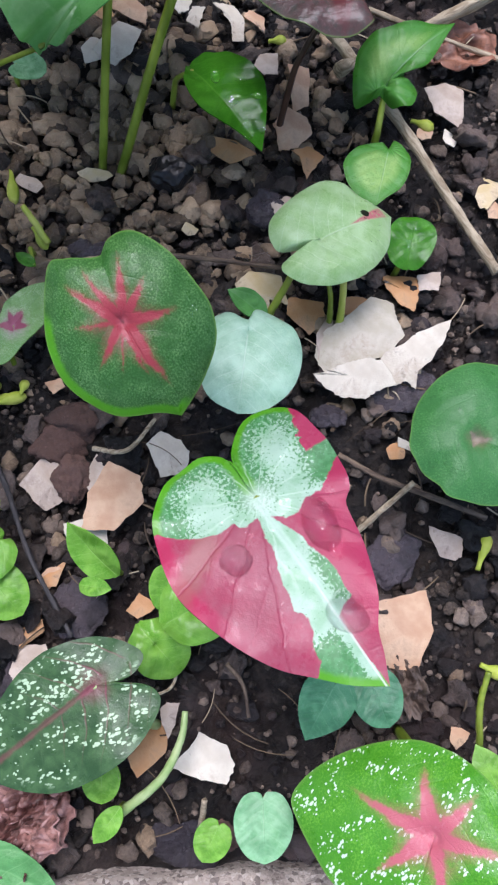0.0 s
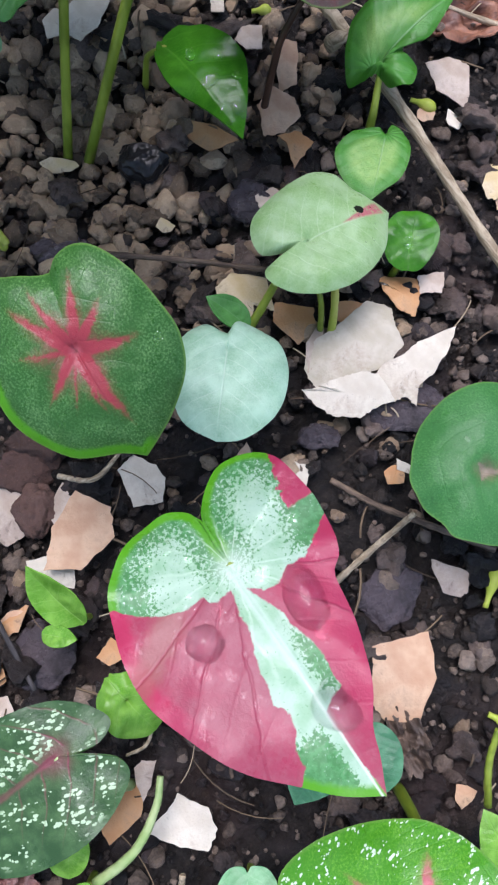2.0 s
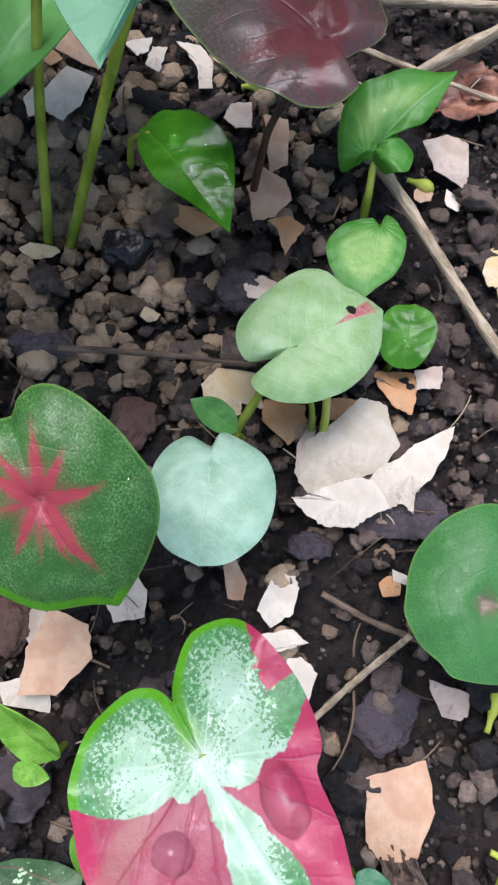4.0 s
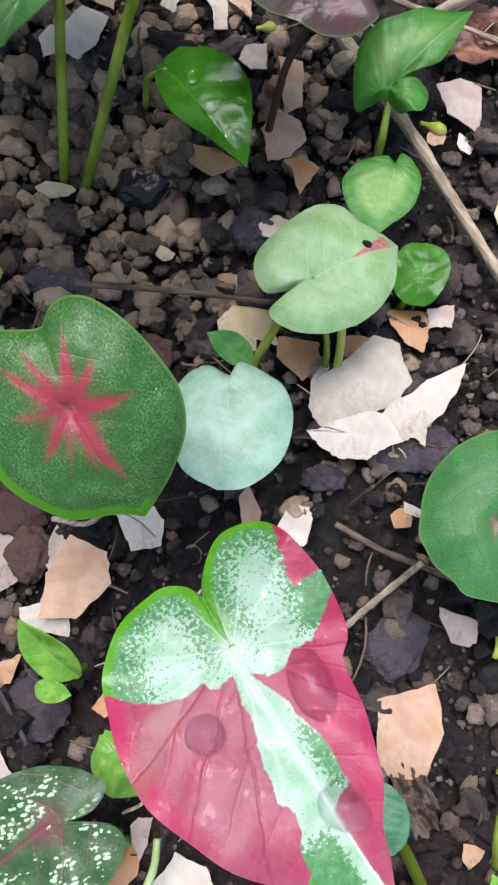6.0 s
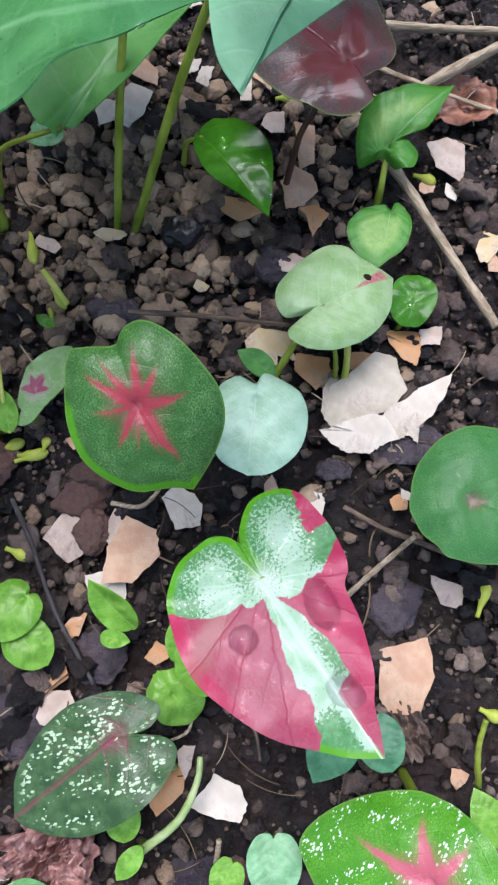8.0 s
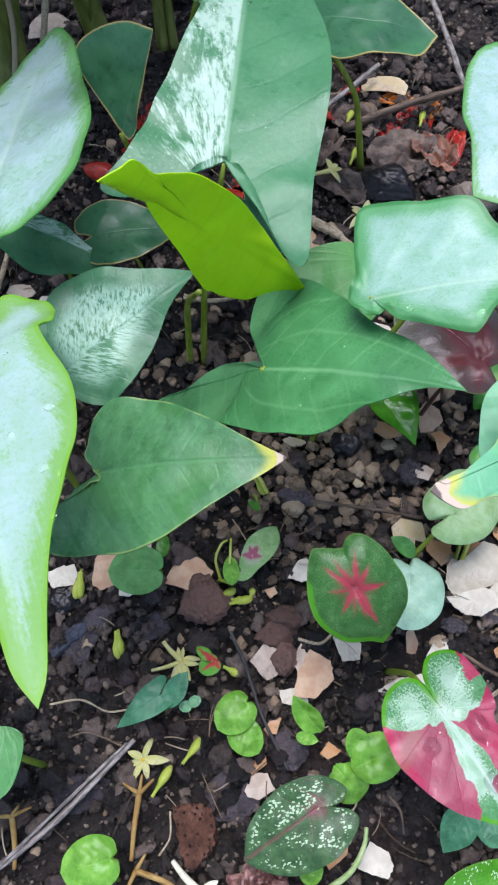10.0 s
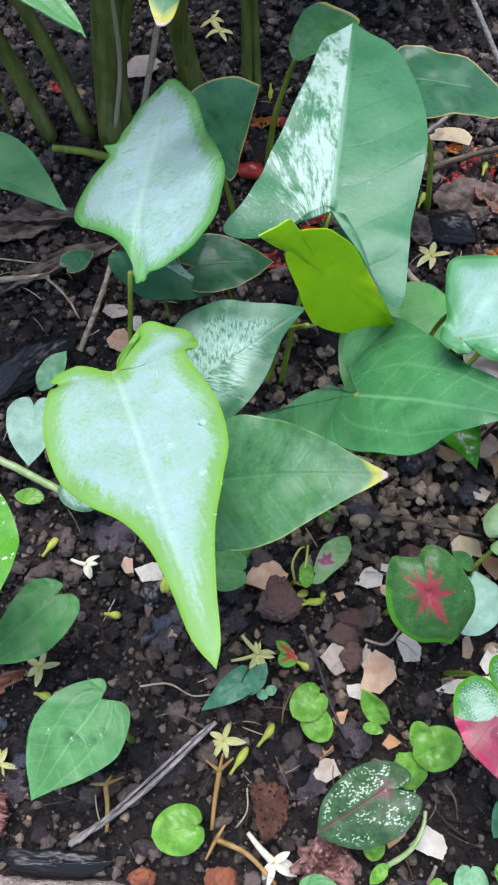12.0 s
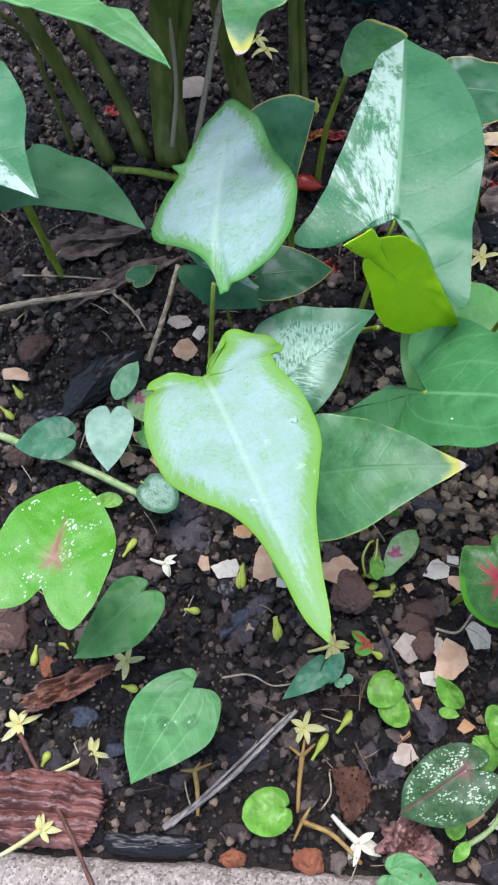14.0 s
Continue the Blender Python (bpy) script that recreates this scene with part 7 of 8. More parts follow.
M_BLUESLATE = stone_mat("blue_slate", ((0.012, 0.014, 0.02), (0.032, 0.037, 0.052), (0.075, 0.085, 0.11), (0.02, 0.023, 0.03)), 0.32, each=True)
stone("slate", "flat grey slate slab by the edging", (-0.004, -0.0445, 0), (0.0125, 0.006, 0.003), M_CHIP, 80, 0.6, 10)
stone("slate", "wet blue-black slate chip on the soil", (-0.2524, 0.0776, 0), (0.011, 0.006, 0.005), M_BLUESLATE, 81, 0.6, 60)
stone("slate", "wet blue-black slate chip near a husk", (-0.2111, -0.0192, 0), (0.009, 0.0055, 0.005), M_BLUESLATE, 82, 0.6, 15)
stone("slate", "small wet bluish slate chip by a leaf", (-0.1797, -0.0166, 0), (0.0055, 0.0075, 0.004), M_BLUESLATE, 83, 0.6, 40)
stone("slate", "thin dark slate flake near fallen flowers", (-0.1893, -0.0291, 0), (0.0075, 0.0045, 0.003), M_BLUESLATE, 84, 0.6, 70)
stone("slate", "long wet bluish slate chip on open soil", (-0.1462, 0.0405, 0.001), (0.0045, 0.0105, 0.0045), M_BLUESLATE, 85, 0.6, -35)
stone("clod", "red-brown clod beside a creeping stem", (-0.287, 0.1078, 0), (0.0095, 0.008, 0.007), M_CLOD, 86, 0.8, 10, 0.35, 0.05, "clod")
stone("clod", "dark red-brown clod on shaded soil", (-0.3, 0.175, 0), (0.012, 0.009, 0.008), M_CLOD, 87, 0.8, 40, 0.35, 0.05, "clod")
stone("charcoal", "flat black piece of charcoal on shaded soil", (-0.276, 0.135, 0), (0.013, 0.008, 0.005), M_BURNT, 88, 0.7, 25, category="charcoal")
stone("slate", "dark bluish slate chip on the soil", (-0.042, 0.0134, 0), (0.009, 0.009, 0.004), M_CHIP, 9, 0.5, 30)
stone("slate", "dark slate chip beside a caladium", (0.0461, 0.0882, 0), (0.011, 0.008, 0.005), M_CHIP, 10, 0.5, 10)
stone("slate", "dark slate chip in the soil", (0.044, 0.0373, 0), (0.0105, 0.008, 0.004), M_CHIP, 11, 0.5, 50)
stone("slate", "wide purple-grey slate flake on the soil", (-0.0616, -0.0089, 0), (0.014, 0.011, 0.004), M_CHIP, 12, 0.4, 20)
stone("slate", "flat grey slate flake near the edging", (-0.1245, -0.0191, 0), (0.014, 0.007, 0.004), M_CHIP, 13, 0.4, 5)
stone("slate", "dark slate flake at the side of the bed", (-0.1277, -0.0223, 0), (0.014, 0.006, 0.004), M_CHIP, 14, 0.4, 15)
stone("slate", "bluish dark chip on the soil", (-0.1417, 0.0407, 0), (0.0095, 0.007, 0.004), M_CHIP, 15, 0.5, 30)
stone("slate", "black broken chip of slate", (-0.1454, 0.0406, 0), (0.009, 0.012, 0.004), M_CHIP, 16, 0.5, 30)
stone("charcoal", "large piece of black charcoal on shaded soil", (-0.2515, 0.1652, 0), (0.012, 0.032, 0.012), M_BURNT, 17, 0.8, -35, 0.3, 0.05, "charcoal")
stone("charcoal", "long charred black piece of wood along the edging", (-0.161, -0.0672, 0), (0.027, 0.0052, 0.0056), M_BURNT, 41, 0.8, 8, 0.3, 0.05, "charcoal")
stone("charcoal", "black lump of charcoal in gravel", (-0.0357, 0.1566, 0), (0.009, 0.007, 0.006), M_BURNT, 18, 0.8, category="charcoal")
stone("charcoal", "dark lump at the back of the bed", (-0.0339, 0.318, 0), (0.021, 0.012, 0.010), M_BURNT, 19, 0.8, category="charcoal")
stone("brick_piece", "small chip of orange-red brick", (-0.0888, -0.0586, 0), (0.0075, 0.0065, 0.006), M_BRICK, 20, 0.8, category="brick")
stone("brick_piece", "small chip of orange-red brick", (-0.1234, -0.0648, 0), (0.006, 0.0045, 0.005), M_BRICK, 21, 0.8, category="brick")
stone("brick_piece", "tiny chip of red brick on the soil", (-0.2338, -0.0005, 0), (0.0045, 0.0055, 0.004), M_BRICK, 22, 0.8, category="brick")
stone("stone", "dark brown flake of bark", (-0.1798, 0.0854, 0), (0.011, 0.014, 0.004), M_CHIP, 23, 0.4, 20)
stone("stone", "purple-brown flake of bark at the side", (-0.2632, 0.0136, 0), (0.012, 0.018, 0.004), M_CLOD, 24, 0.4, 10)
stone("stone", "brown stone by the edging of the bed", (-0.0554, 0.0589, 0), (0.009, 0.007, 0.006), M_CLOD, 25, 0.7, 20)

stone("flake", "purple-brown flat flake of bark on the soil", (-0.2657, 0.0102, 0), (0.0104, 0.0136, 0.004), M_CLOD, 60, 0.35, 70, 0.4, 0.12, "stone")
stone("flake", "purple-brown flat flake of bark overlapping another", (-0.2736, 0.0202, 0), (0.0096, 0.0112, 0.004), M_CLOD, 61, 0.35, 20, 0.4, 0.12, "stone")
stone("flake", "bluish grey slate flake beside a dry husk", (-0.2112, -0.0184, 0), (0.008, 0.0048, 0.004), M_CHIP, 62, 0.35, 20, 0.4, 0.12, "stone")
stone("flake", "grey slate flake lying near the edging", (-0.2462, -0.0469, 0), (0.0112, 0.0064, 0.004), M_CHIP, 63, 0.35, 0, 0.4, 0.12, "stone")
stone("flake", "rounded grey flake by a heart-shaped leaf", (-0.19, -0.0427, 0), (0.0072, 0.0096, 0.004), M_CHIP, 64, 0.35, 30, 0.4, 0.12, "stone")
stone("flake", "dark slate flake near fallen flowers", (-0.2186, -0.0416, 0), (0.0056, 0.0088, 0.004), M_CHIP, 65, 0.35, 60, 0.4, 0.12, "stone")
stone("flake", "small dark slate flake behind a husk", (-0.2237, -0.0532, 0), (0.0072, 0.0048, 0.004), M_CHIP, 66, 0.35, 10, 0.4, 0.12, "stone")
stone("flake", "dark crumbly flake of bark", (-0.1111, 0.0525, 0), (0.0096, 0.0072, 0.004), M_CHIP, 67, 0.35, 40, 0.4, 0.12, "stone")
stone("flake", "bluish black chip of slate", (-0.136, 0.0514, 0), (0.0088, 0.0048, 0.004), M_CHIP, 68, 0.35, 60, 0.4, 0.12, "stone")
stone("flake", "broken brown flake of bark", (-0.0538, 0.0582, 0), (0.0056, 0.0064, 0.004), M_CLOD, 69, 0.35, 10, 0.4, 0.12, "stone")
stone("flake", "brown flat stone between seedlings", (0.0061, -0.0418, 0), (0.0048, 0.004, 0.004), M_CLOD, 70, 0.35, 10, 0.4, 0.12, "stone")
stone("flake", "dark broken flake of charcoal on the soil", (-0.1531, 0.0578, 0), (0.0096, 0.0072, 0.004), M_BURNT, 71, 0.35, 50, 0.4, 0.12, "stone")
stone("flake", "dark brown bark flake in shade", (-0.1856, 0.0958, 0), (0.0088, 0.0104, 0.004), M_CHIP, 72, 0.35, 20, 0.4, 0.12, "stone")


def scrap_mat(name, a, b, rough=0.3):
    k = Mat(name, rough, 0.5)
    p = k.coords()
    x, y, z = k.split(p)
    c = k.mix(k.noise(p, 90.0, 5, 0.65).step(0.35, 0.65), a, b)
    c = k.mix(k.noise(k.join(x * 0.2, y, z), 420.0, 4, 0.7).step(0.5, 0.68) * 0.5, c, tuple(q * 0.4 for q in a))
    c = k.mix(k.noise(p, 300.0, 4, 0.7).step(0.6, 0.72) * 0.35, c, tuple(min(1.0, q * 1.5 + 0.03) for q in b))
    return k.finish(c, k.noise(p, 120.0, 3) * 0.4 + (rough - 0.18), k.noise(p, 300.0, 4) + k.noise(k.join(x * 0.2, y, z), 700.0, 3) * 0.6, 0.6, 0.001, 0.1)


M_CHILLI = scrap_mat("red_peel", (0.25, 0.012, 0.01), (0.45, 0.04, 0.02))
M_ORANGE = scrap_mat("orange_peel", (0.4, 0.1, 0.01), (0.55, 0.2, 0.03))
M_DRYLEAF = scrap_mat("dry_leaf", (0.11, 0.045, 0.028), (0.32, 0.14, 0.08), 0.5)
M_LITTER = scrap_mat("grey_brown_litter", (0.05, 0.034, 0.026), (0.17, 0.12, 0.088), 0.6)
M_REDBARK = scrap_mat("red_brown_husk", (0.075, 0.024, 0.018), (0.24, 0.1, 0.08), 0.36)
M_REDDRY = scrap_mat("russet_leaf", (0.11, 0.04, 0.033), (0.38, 0.21, 0.18), 0.34)


def crumple(name, label, place, long, wide, yaw, material, high=0.004, waves=3, ridges=0.0, seed=0, category="dry leaf", tilt=(0, 0), ragged=0.16):
    """A thin crumpled scrap, folded and ragged at the edge."""
    bm = bmesh.new()
    o = Vector((seed * 1.9, seed * 0.7, seed * 3.3))
    rings, seg = 12, 48
    low = 0.0

    def put(r, a):
        nonlocal low
        rag = 1 + ragged * noise.noise(Vector((math.cos(a) * 2.2, math.sin(a) * 2.2, seed))) + ragged * 0.5 * noise.noise(Vector((math.cos(a) * 7, math.sin(a) * 7, seed)))
        x, y = r * rag * math.cos(a), r * rag * math.sin(a)
        z = high * (noise.noise(Vector((x * waves, y * waves, 0)) + o) + 0.5 * noise.noise(Vector((x * waves * 2.7, y * waves * 2.7, 1)) + o))
        z += ridges * (0.6 + 0.9 * noise.noise(Vector((x * 3, y * 3, 8)) + o)) * math.sin(x * 19 + 5 * noise.noise(Vector((x * 1.5, y * 2.5, 4)) + o)) + high * 0.7 * abs(y) ** 1.5
        low = min(low, z)
        return bm.verts.new((x * long / 2, y * wide / 2, z))

    mid = put(0, 0)
    loops = [[put((i + 1) / rings, 2 * math.pi * j / seg) for j in range(seg)] for i in range(rings)]
    for j in range(seg):
        bm.faces.new((mid, loops[0][j], loops[0][(j + 1) % seg]))
        for a, b in zip(loops, loops[1:]):
            bm.faces.new((a[j], b[j], b[(j + 1) % seg], a[(j + 1) % seg]))
    ob = part(name, crisp(bm), material)
    so = ob.modifiers.new("thickness", "SOLIDIFY")
    so.thickness = 0.0005
    ob.matrix_world = pose(place[0], place[1], place[2] + height(place[0], place[1]) - low * 0.7, tilt[0], tilt[1], yaw)
    return tagged(ob, label, category)


crumple("dry_leaf", "russet crumpled dry leaf under a caladium", (-0.0465, -0.0418, 0.003), 0.026, 0.022, 30, M_REDDRY, 0.008, 6, seed=1, ragged=0.4)
crumple("dry_leaf", "russet crumpled dry leaf by the edging", (-0.046, -0.0429, 0.003), 0.022, 0.02, 60, M_REDDRY, 0.009, 7, seed=2, ragged=0.5)
crumple("dry_leaf", "curled brown dry leaf on the soil", (-0.2212, -0.0094, 0.003), 0.046, 0.012, 35, M_DRYLEAF, 0.007, 3, 0.001, seed=3, ragged=0.35)


def husk(place, long, wide, yaw):
    """A strip of fibrous husk in two layers, ribbed along its length, split and frayed at both ends."""
    top = thing("husk", (place[0], place[1], place[2] + height(place[0], place[1])), "corrugated red-brown husk against the edging", "husk")
    top.rotation_euler = (0, 0, radians(yaw))
    for name, y0, y1, lift, seed in (("back_layer", -0.5, 0.22, 0.0, 3), ("front_layer", -0.05, 0.5, 0.0024, 8)):
        bm = bmesh.new()
        rows = []
        for i in range(49):
            row = []
            for j in range(61):
                a, b = i / 48, j / 60
                y = y0 + (y1 - y0) * b
                fray = 0.035 * noise.noise(Vector((y * 26, seed, a > 0.5))) + 0.02 * noise.noise(Vector((y * 70, seed, a > 0.5)))
                x = (a - 0.5) * (1 + 2.6 * fray - 0.35 * abs(y) ** 1.5) + 0.08 * y
                w = y * wide * (0.86 + 0.14 * math.sin(a * 3.1)) + 0.0026 * noise.noise(Vector((a * 3.5, y * 2, seed))) + 0.0012 * noise.noise(Vector((a * 11, y * 2, seed)))
                rib = abs(math.sin(b * 10 + 2.6 * noise.noise(Vector((a * 3.2, y * 2, seed))))) ** 0.7
                crack = noise.noise(Vector((a * 26, y * 9, seed + 4)))
                z = lift + 0.0032 * rib - 0.002 * max(0.0, crack) + 0.0007 * noise.noise(Vector((a * 50, y * 40, seed))) + 0.004 * (1 - (2 * b - 1) ** 2) * (0.6 + 0.4 * math.sin(a * 4))
                row.append(bm.verts.new((x * long, w, z)))
            rows.append(row)
        for p, q in zip(rows, rows[1:]):
            for j in range(60):
                bm.faces.new((p[j], q[j], q[j + 1], p[j + 1]))
        ob = part(name, crisp(bm), M_REDBARK, top)
        so = ob.modifiers.new("thickness", "SOLIDIFY")
        so.thickness, so.offset = 0.0007, -1.0


husk((-0.217, -0.0635, 0.003), 0.06, 0.033, 6)


def chilli(label, a, b, r):
    """A fallen chilli, swollen and tapered, with its stub of stalk."""
    a, b = np.array(a, float), np.array(b, float)
    top = thing("chilli", tuple(a), label, "chilli")
    d = b - a
    bm = tube([(0, 0, 0), d * 0.12 + (0, 0, 0.001), d * 0.5 + (0, 0, 0.002), d * 0.85 + (0, 0, 0.001), d], r, r, 14, 7)
    n = d / np.linalg.norm(d)
    for v in bm.verts:
        t = float(np.dot(np.array(v.co), n) / np.linalg.norm(d))
        q = Vector(d * t)
        swell = max(0.12, math.sin(math.pi * min(1.0, max(0.02, t * 0.86 + 0.13))) ** 0.7) * (1 + 0.18 * noise.noise(v.co * 160))
        v.co = q + (v.co - q) * swell
    part("body", bm, M_CHILLI, top)
    part("stub", tube([-n * 0.005, -n * 0.002, n * 0.001], 0.0009, 0.0015, 8, 4), M_STEMDARK, top, "dark dry stub of stalk")


chilli("glossy red chilli lying in the shade of leaves", (-0.122, 0.2912, 0.006), (-0.0875, 0.2685, 0.006), 0.0068)
chilli("short pinkish red chilli under broad leaves", (-0.203, 0.294, 0.006), (-0.182, 0.289, 0.006), 0.0055)
chilli("dark red chilli among leaf litter", (-0.172, 0.3271, 0.006), (-0.152, 0.3275, 0.006), 0.0055)
chilli("bright red chilli at the back of the bed", (-0.092, 0.364, 0.005), (-0.071, 0.3575, 0.005), 0.0045)
crumple("peel", "piece of red chilli skin at the back", (-0.116, 0.3097, 0), 0.02, 0.008, 60, M_CHILLI, 0.004, 2, seed=5, category="food scrap")
crumple("peel", "glossy red scrap of peel in shade", (-0.106, 0.2775, 0), 0.022, 0.014, -30, M_CHILLI, 0.004, 2, seed=6, category="food scrap")
crumple("peel", "red chilli skin among scraps", (-0.0898, 0.372, 0), 0.03, 0.009, -50, M_CHILLI, 0.004, 2, seed=7, category="food scrap")
crumple("peel", "orange scrap of peel at the back", (-0.0374, 0.3888, 0), 0.026, 0.009, 15, M_ORANGE, 0.004, 2, seed=8, category="food scrap")
crumple("peel", "red scrap of chilli in the shade", (-0.1368, 0.2689, 0), 0.018, 0.012, 20, M_CHILLI, 0.003, 2, seed=9, category="food scrap")
crumple("peel", "red chilli piece under leaves", (-0.1781, 0.3445, 0), 0.03, 0.008, 75, M_CHILLI, 0.004, 2, seed=10, category="food scrap")
crumple("peel", "dark red chilli at the back of the bed", (0.0018, 0.356, 0), 0.028, 0.011, 85, M_CHILLI, 0.005, 2, seed=11, category="food scrap")
crumple("peel", "red scrap among thick stems", (-0.3066, 0.3733, 0), 0.02, 0.012, 30, M_CHILLI, 0.003, 2, seed=12, category="food scrap")
crumple("peel", "small red scrap of chilli", (-0.0354, 0.3611, 0), 0.016, 0.012, 10, M_CHILLI, 0.003, 2, seed=13, category="food scrap")
crumple("peel", "reddish scrap in the shade of leaves", (-0.1528, 0.3817, 0), 0.02, 0.01, 0, M_CHILLI, 0.003, 2, seed=14, category="food scrap")
crumple("peel", "orange-red scrap under leaves", (-0.1658, 0.3775, 0), 0.02, 0.008, 30, M_ORANGE, 0.003, 2, seed=15, category="food scrap")
crumple("peel", "small scrap of red chilli skin among soil crumbs", (-0.1832, 0.338, 0), 0.011, 0.005, 101, M_CHILLI, 0.003, 2, seed=40, category="food scrap")
crumple("peel", "small scrap of red chilli skin among soil crumbs", (-0.1745, 0.333, 0), 0.013, 0.005, 5, M_CHILLI, 0.003, 2, seed=41, category="food scrap")
crumple("peel", "small scrap of red chilli skin among soil crumbs", (-0.1846, 0.3209, 0), 0.013, 0.009, 15, M_CHILLI, 0.003, 2, seed=42, category="food scrap")
crumple("peel", "small scrap of red chilli skin among soil crumbs", (-0.1753, 0.3523, 0), 0.011, 0.007, 70, M_CHILLI, 0.003, 2, seed=43, category="food scrap")
crumple("peel", "small scrap of red chilli skin among soil crumbs", (-0.0522, 0.3636, 0), 0.016, 0.008, 67, M_ORANGE, 0.003, 2, seed=44, category="food scrap")
crumple("peel", "small scrap of red chilli skin among soil crumbs", (-0.0388, 0.3597, 0), 0.011, 0.009, 164, M_CHILLI, 0.003, 2, seed=45, category="food scrap")
crumple("peel", "small scrap of red chilli skin among soil crumbs", (-0.0285, 0.3523, 0), 0.016, 0.008, 49, M_CHILLI, 0.003, 2, seed=46, category="food scrap")
crumple("peel", "small scrap of red chilli skin among soil crumbs", (-0.015, 0.3729, 0), 0.010, 0.006, 95, M_CHILLI, 0.003, 2, seed=47, category="food scrap")
crumple("peel", "small scrap of red chilli skin among soil crumbs", (-0.0246, 0.3803, 0), 0.010, 0.007, 171, M_CHILLI, 0.003, 2, seed=48, category="food scrap")
crumple("peel", "small scrap of red chilli skin among soil crumbs", (-0.0442, 0.3441, 0), 0.012, 0.006, 63, M_ORANGE, 0.003, 2, seed=49, category="food scrap")
crumple("peel", "small scrap of red chilli skin among soil crumbs", (-0.11, 0.2677, 0), 0.013, 0.005, 140, M_CHILLI, 0.003, 2, seed=50, category="food scrap")
crumple("peel", "small scrap of red chilli skin among soil crumbs", (-0.1027, 0.2569, 0), 0.017, 0.005, 74, M_CHILLI, 0.003, 2, seed=51, category="food scrap")
crumple("peel", "small scrap of red chilli skin among soil crumbs", (-0.0986, 0.3458, 0), 0.014, 0.009, 130, M_CHILLI, 0.003, 2, seed=52, category="food scrap")
crumple("peel", "small scrap of red chilli skin among soil crumbs", (-0.0299, 0.3764, 0), 0.011, 0.007, 73, M_CHILLI, 0.003, 2, seed=53, category="food scrap")
crumple("peel", "small scrap of red chilli skin among soil crumbs", (-0.0115, 0.3832, 0), 0.013, 0.006, 78, M_ORANGE, 0.003, 2, seed=54, category="food scrap")
crumple("peel", "small scrap of red chilli skin among soil crumbs", (-0.0631, 0.3886, 0), 0.011, 0.008, 20, M_CHILLI, 0.003, 2, seed=55, category="food scrap")
crumple("peel", "orange scrap among branches", (-0.0031, 0.3058, 0), 0.018, 0.008, 5, M_ORANGE, 0.003, 2, seed=16, category="food scrap")
crumple("dry_leaf", "dark curled dry scrap leaning on an eggshell", (0.0505, 0.0015, 0.003), 0.017, 0.009, -62, M_LITTER, 0.004, 3, seed=60, ragged=0.3)
crumple("dry_leaf", "grey-brown dry strap of leaf on shaded soil", (-0.262, 0.232, 0.002), 0.075, 0.013, 42, M_LITTER, 0.005, 2, 0.0008, seed=61, ragged=0.25)
crumple("dry_leaf", "grey-brown dry strap of leaf among litter", (-0.285, 0.262, 0.002), 0.06, 0.011, 20, M_LITTER, 0.005, 2, 0.0008, seed=62, ragged=0.25)
crumple("dry_leaf", "brown leaf litter among red scraps", (-0.075, 0.335, 0.002), 0.034, 0.02, 60, M_LITTER, 0.006, 3, seed=63, ragged=0.4)
crumple("dry_leaf", "purple-brown dry leaf beside a log", (-0.01, 0.345, 0.002), 0.03, 0.018, -30, M_DRYLEAF, 0.006, 3, seed=64, ragged=0.4)
crumple("dry_leaf", "brown dry leaf at the back of the bed", (-0.0598, 0.3617, 0), 0.036, 0.02, -15, M_LITTER, 0.006, 2, seed=17)
crumple("dry_leaf", "purple-brown dry leaf lying beyond the stalks", (0.0568, 0.2172, 0), 0.03, 0.022, 20, M_DRYLEAF, 0.004, 2, seed=18)
crumple("dry_leaf", "dark brown dry leaf in the shade", (-0.06, 0.3121, 0), 0.034, 0.018, -25, M_LITTER, 0.005, 2, seed=19)
crumple("dry_leaf", "brown leaf litter in the shade", (-0.2923, 0.2519, 0), 0.05, 0.02, 30, M_LITTER, 0.006, 2, seed=20)
crumple("dry_leaf", "dull red dry leaf at the back", (-0.0261, 0.3424, 0), 0.045, 0.03, 10, M_LITTER, 0.006, 2, seed=21)


# ---- water on leaves ----
k = Mat("water", 0.02, 0.5)
k.b.inputs["Transmission Weight"].default_value, k.b.inputs["IOR"].default_value = 1.0, 1.33
M_WATER = k.finish((1.0, 1.0, 1.0))
tree = M_WATER.node_tree
clear, blend = tree.nodes.new("ShaderNodeBsdfTransparent"), tree.nodes.new("ShaderNodeMixShader")
out = next(n for n in tree.nodes if n.type == "OUTPUT_MATERIAL")
blend.inputs[0].default_value = 0.36
tree.links.new(k.b.outputs[0], blend.inputs[1])
tree.links.new(clear.outputs[0], blend.inputs[2])
tree.links.new(blend.outputs[0], out.inputs["Surface"])


def on_blade(ob, u, v):
    """The place and normal on a blade nearest to leaf coordinates u, v."""
    me = ob.data
    at = me.attributes["leaf"].data
    i = min(range(len(at)), key=lambda j: (at[j].vector[0] - u) ** 2 + (at[j].vector[1] - v) ** 2)
    return ob.parent.location + me.vertices[i].co, me.vertices[i].normal


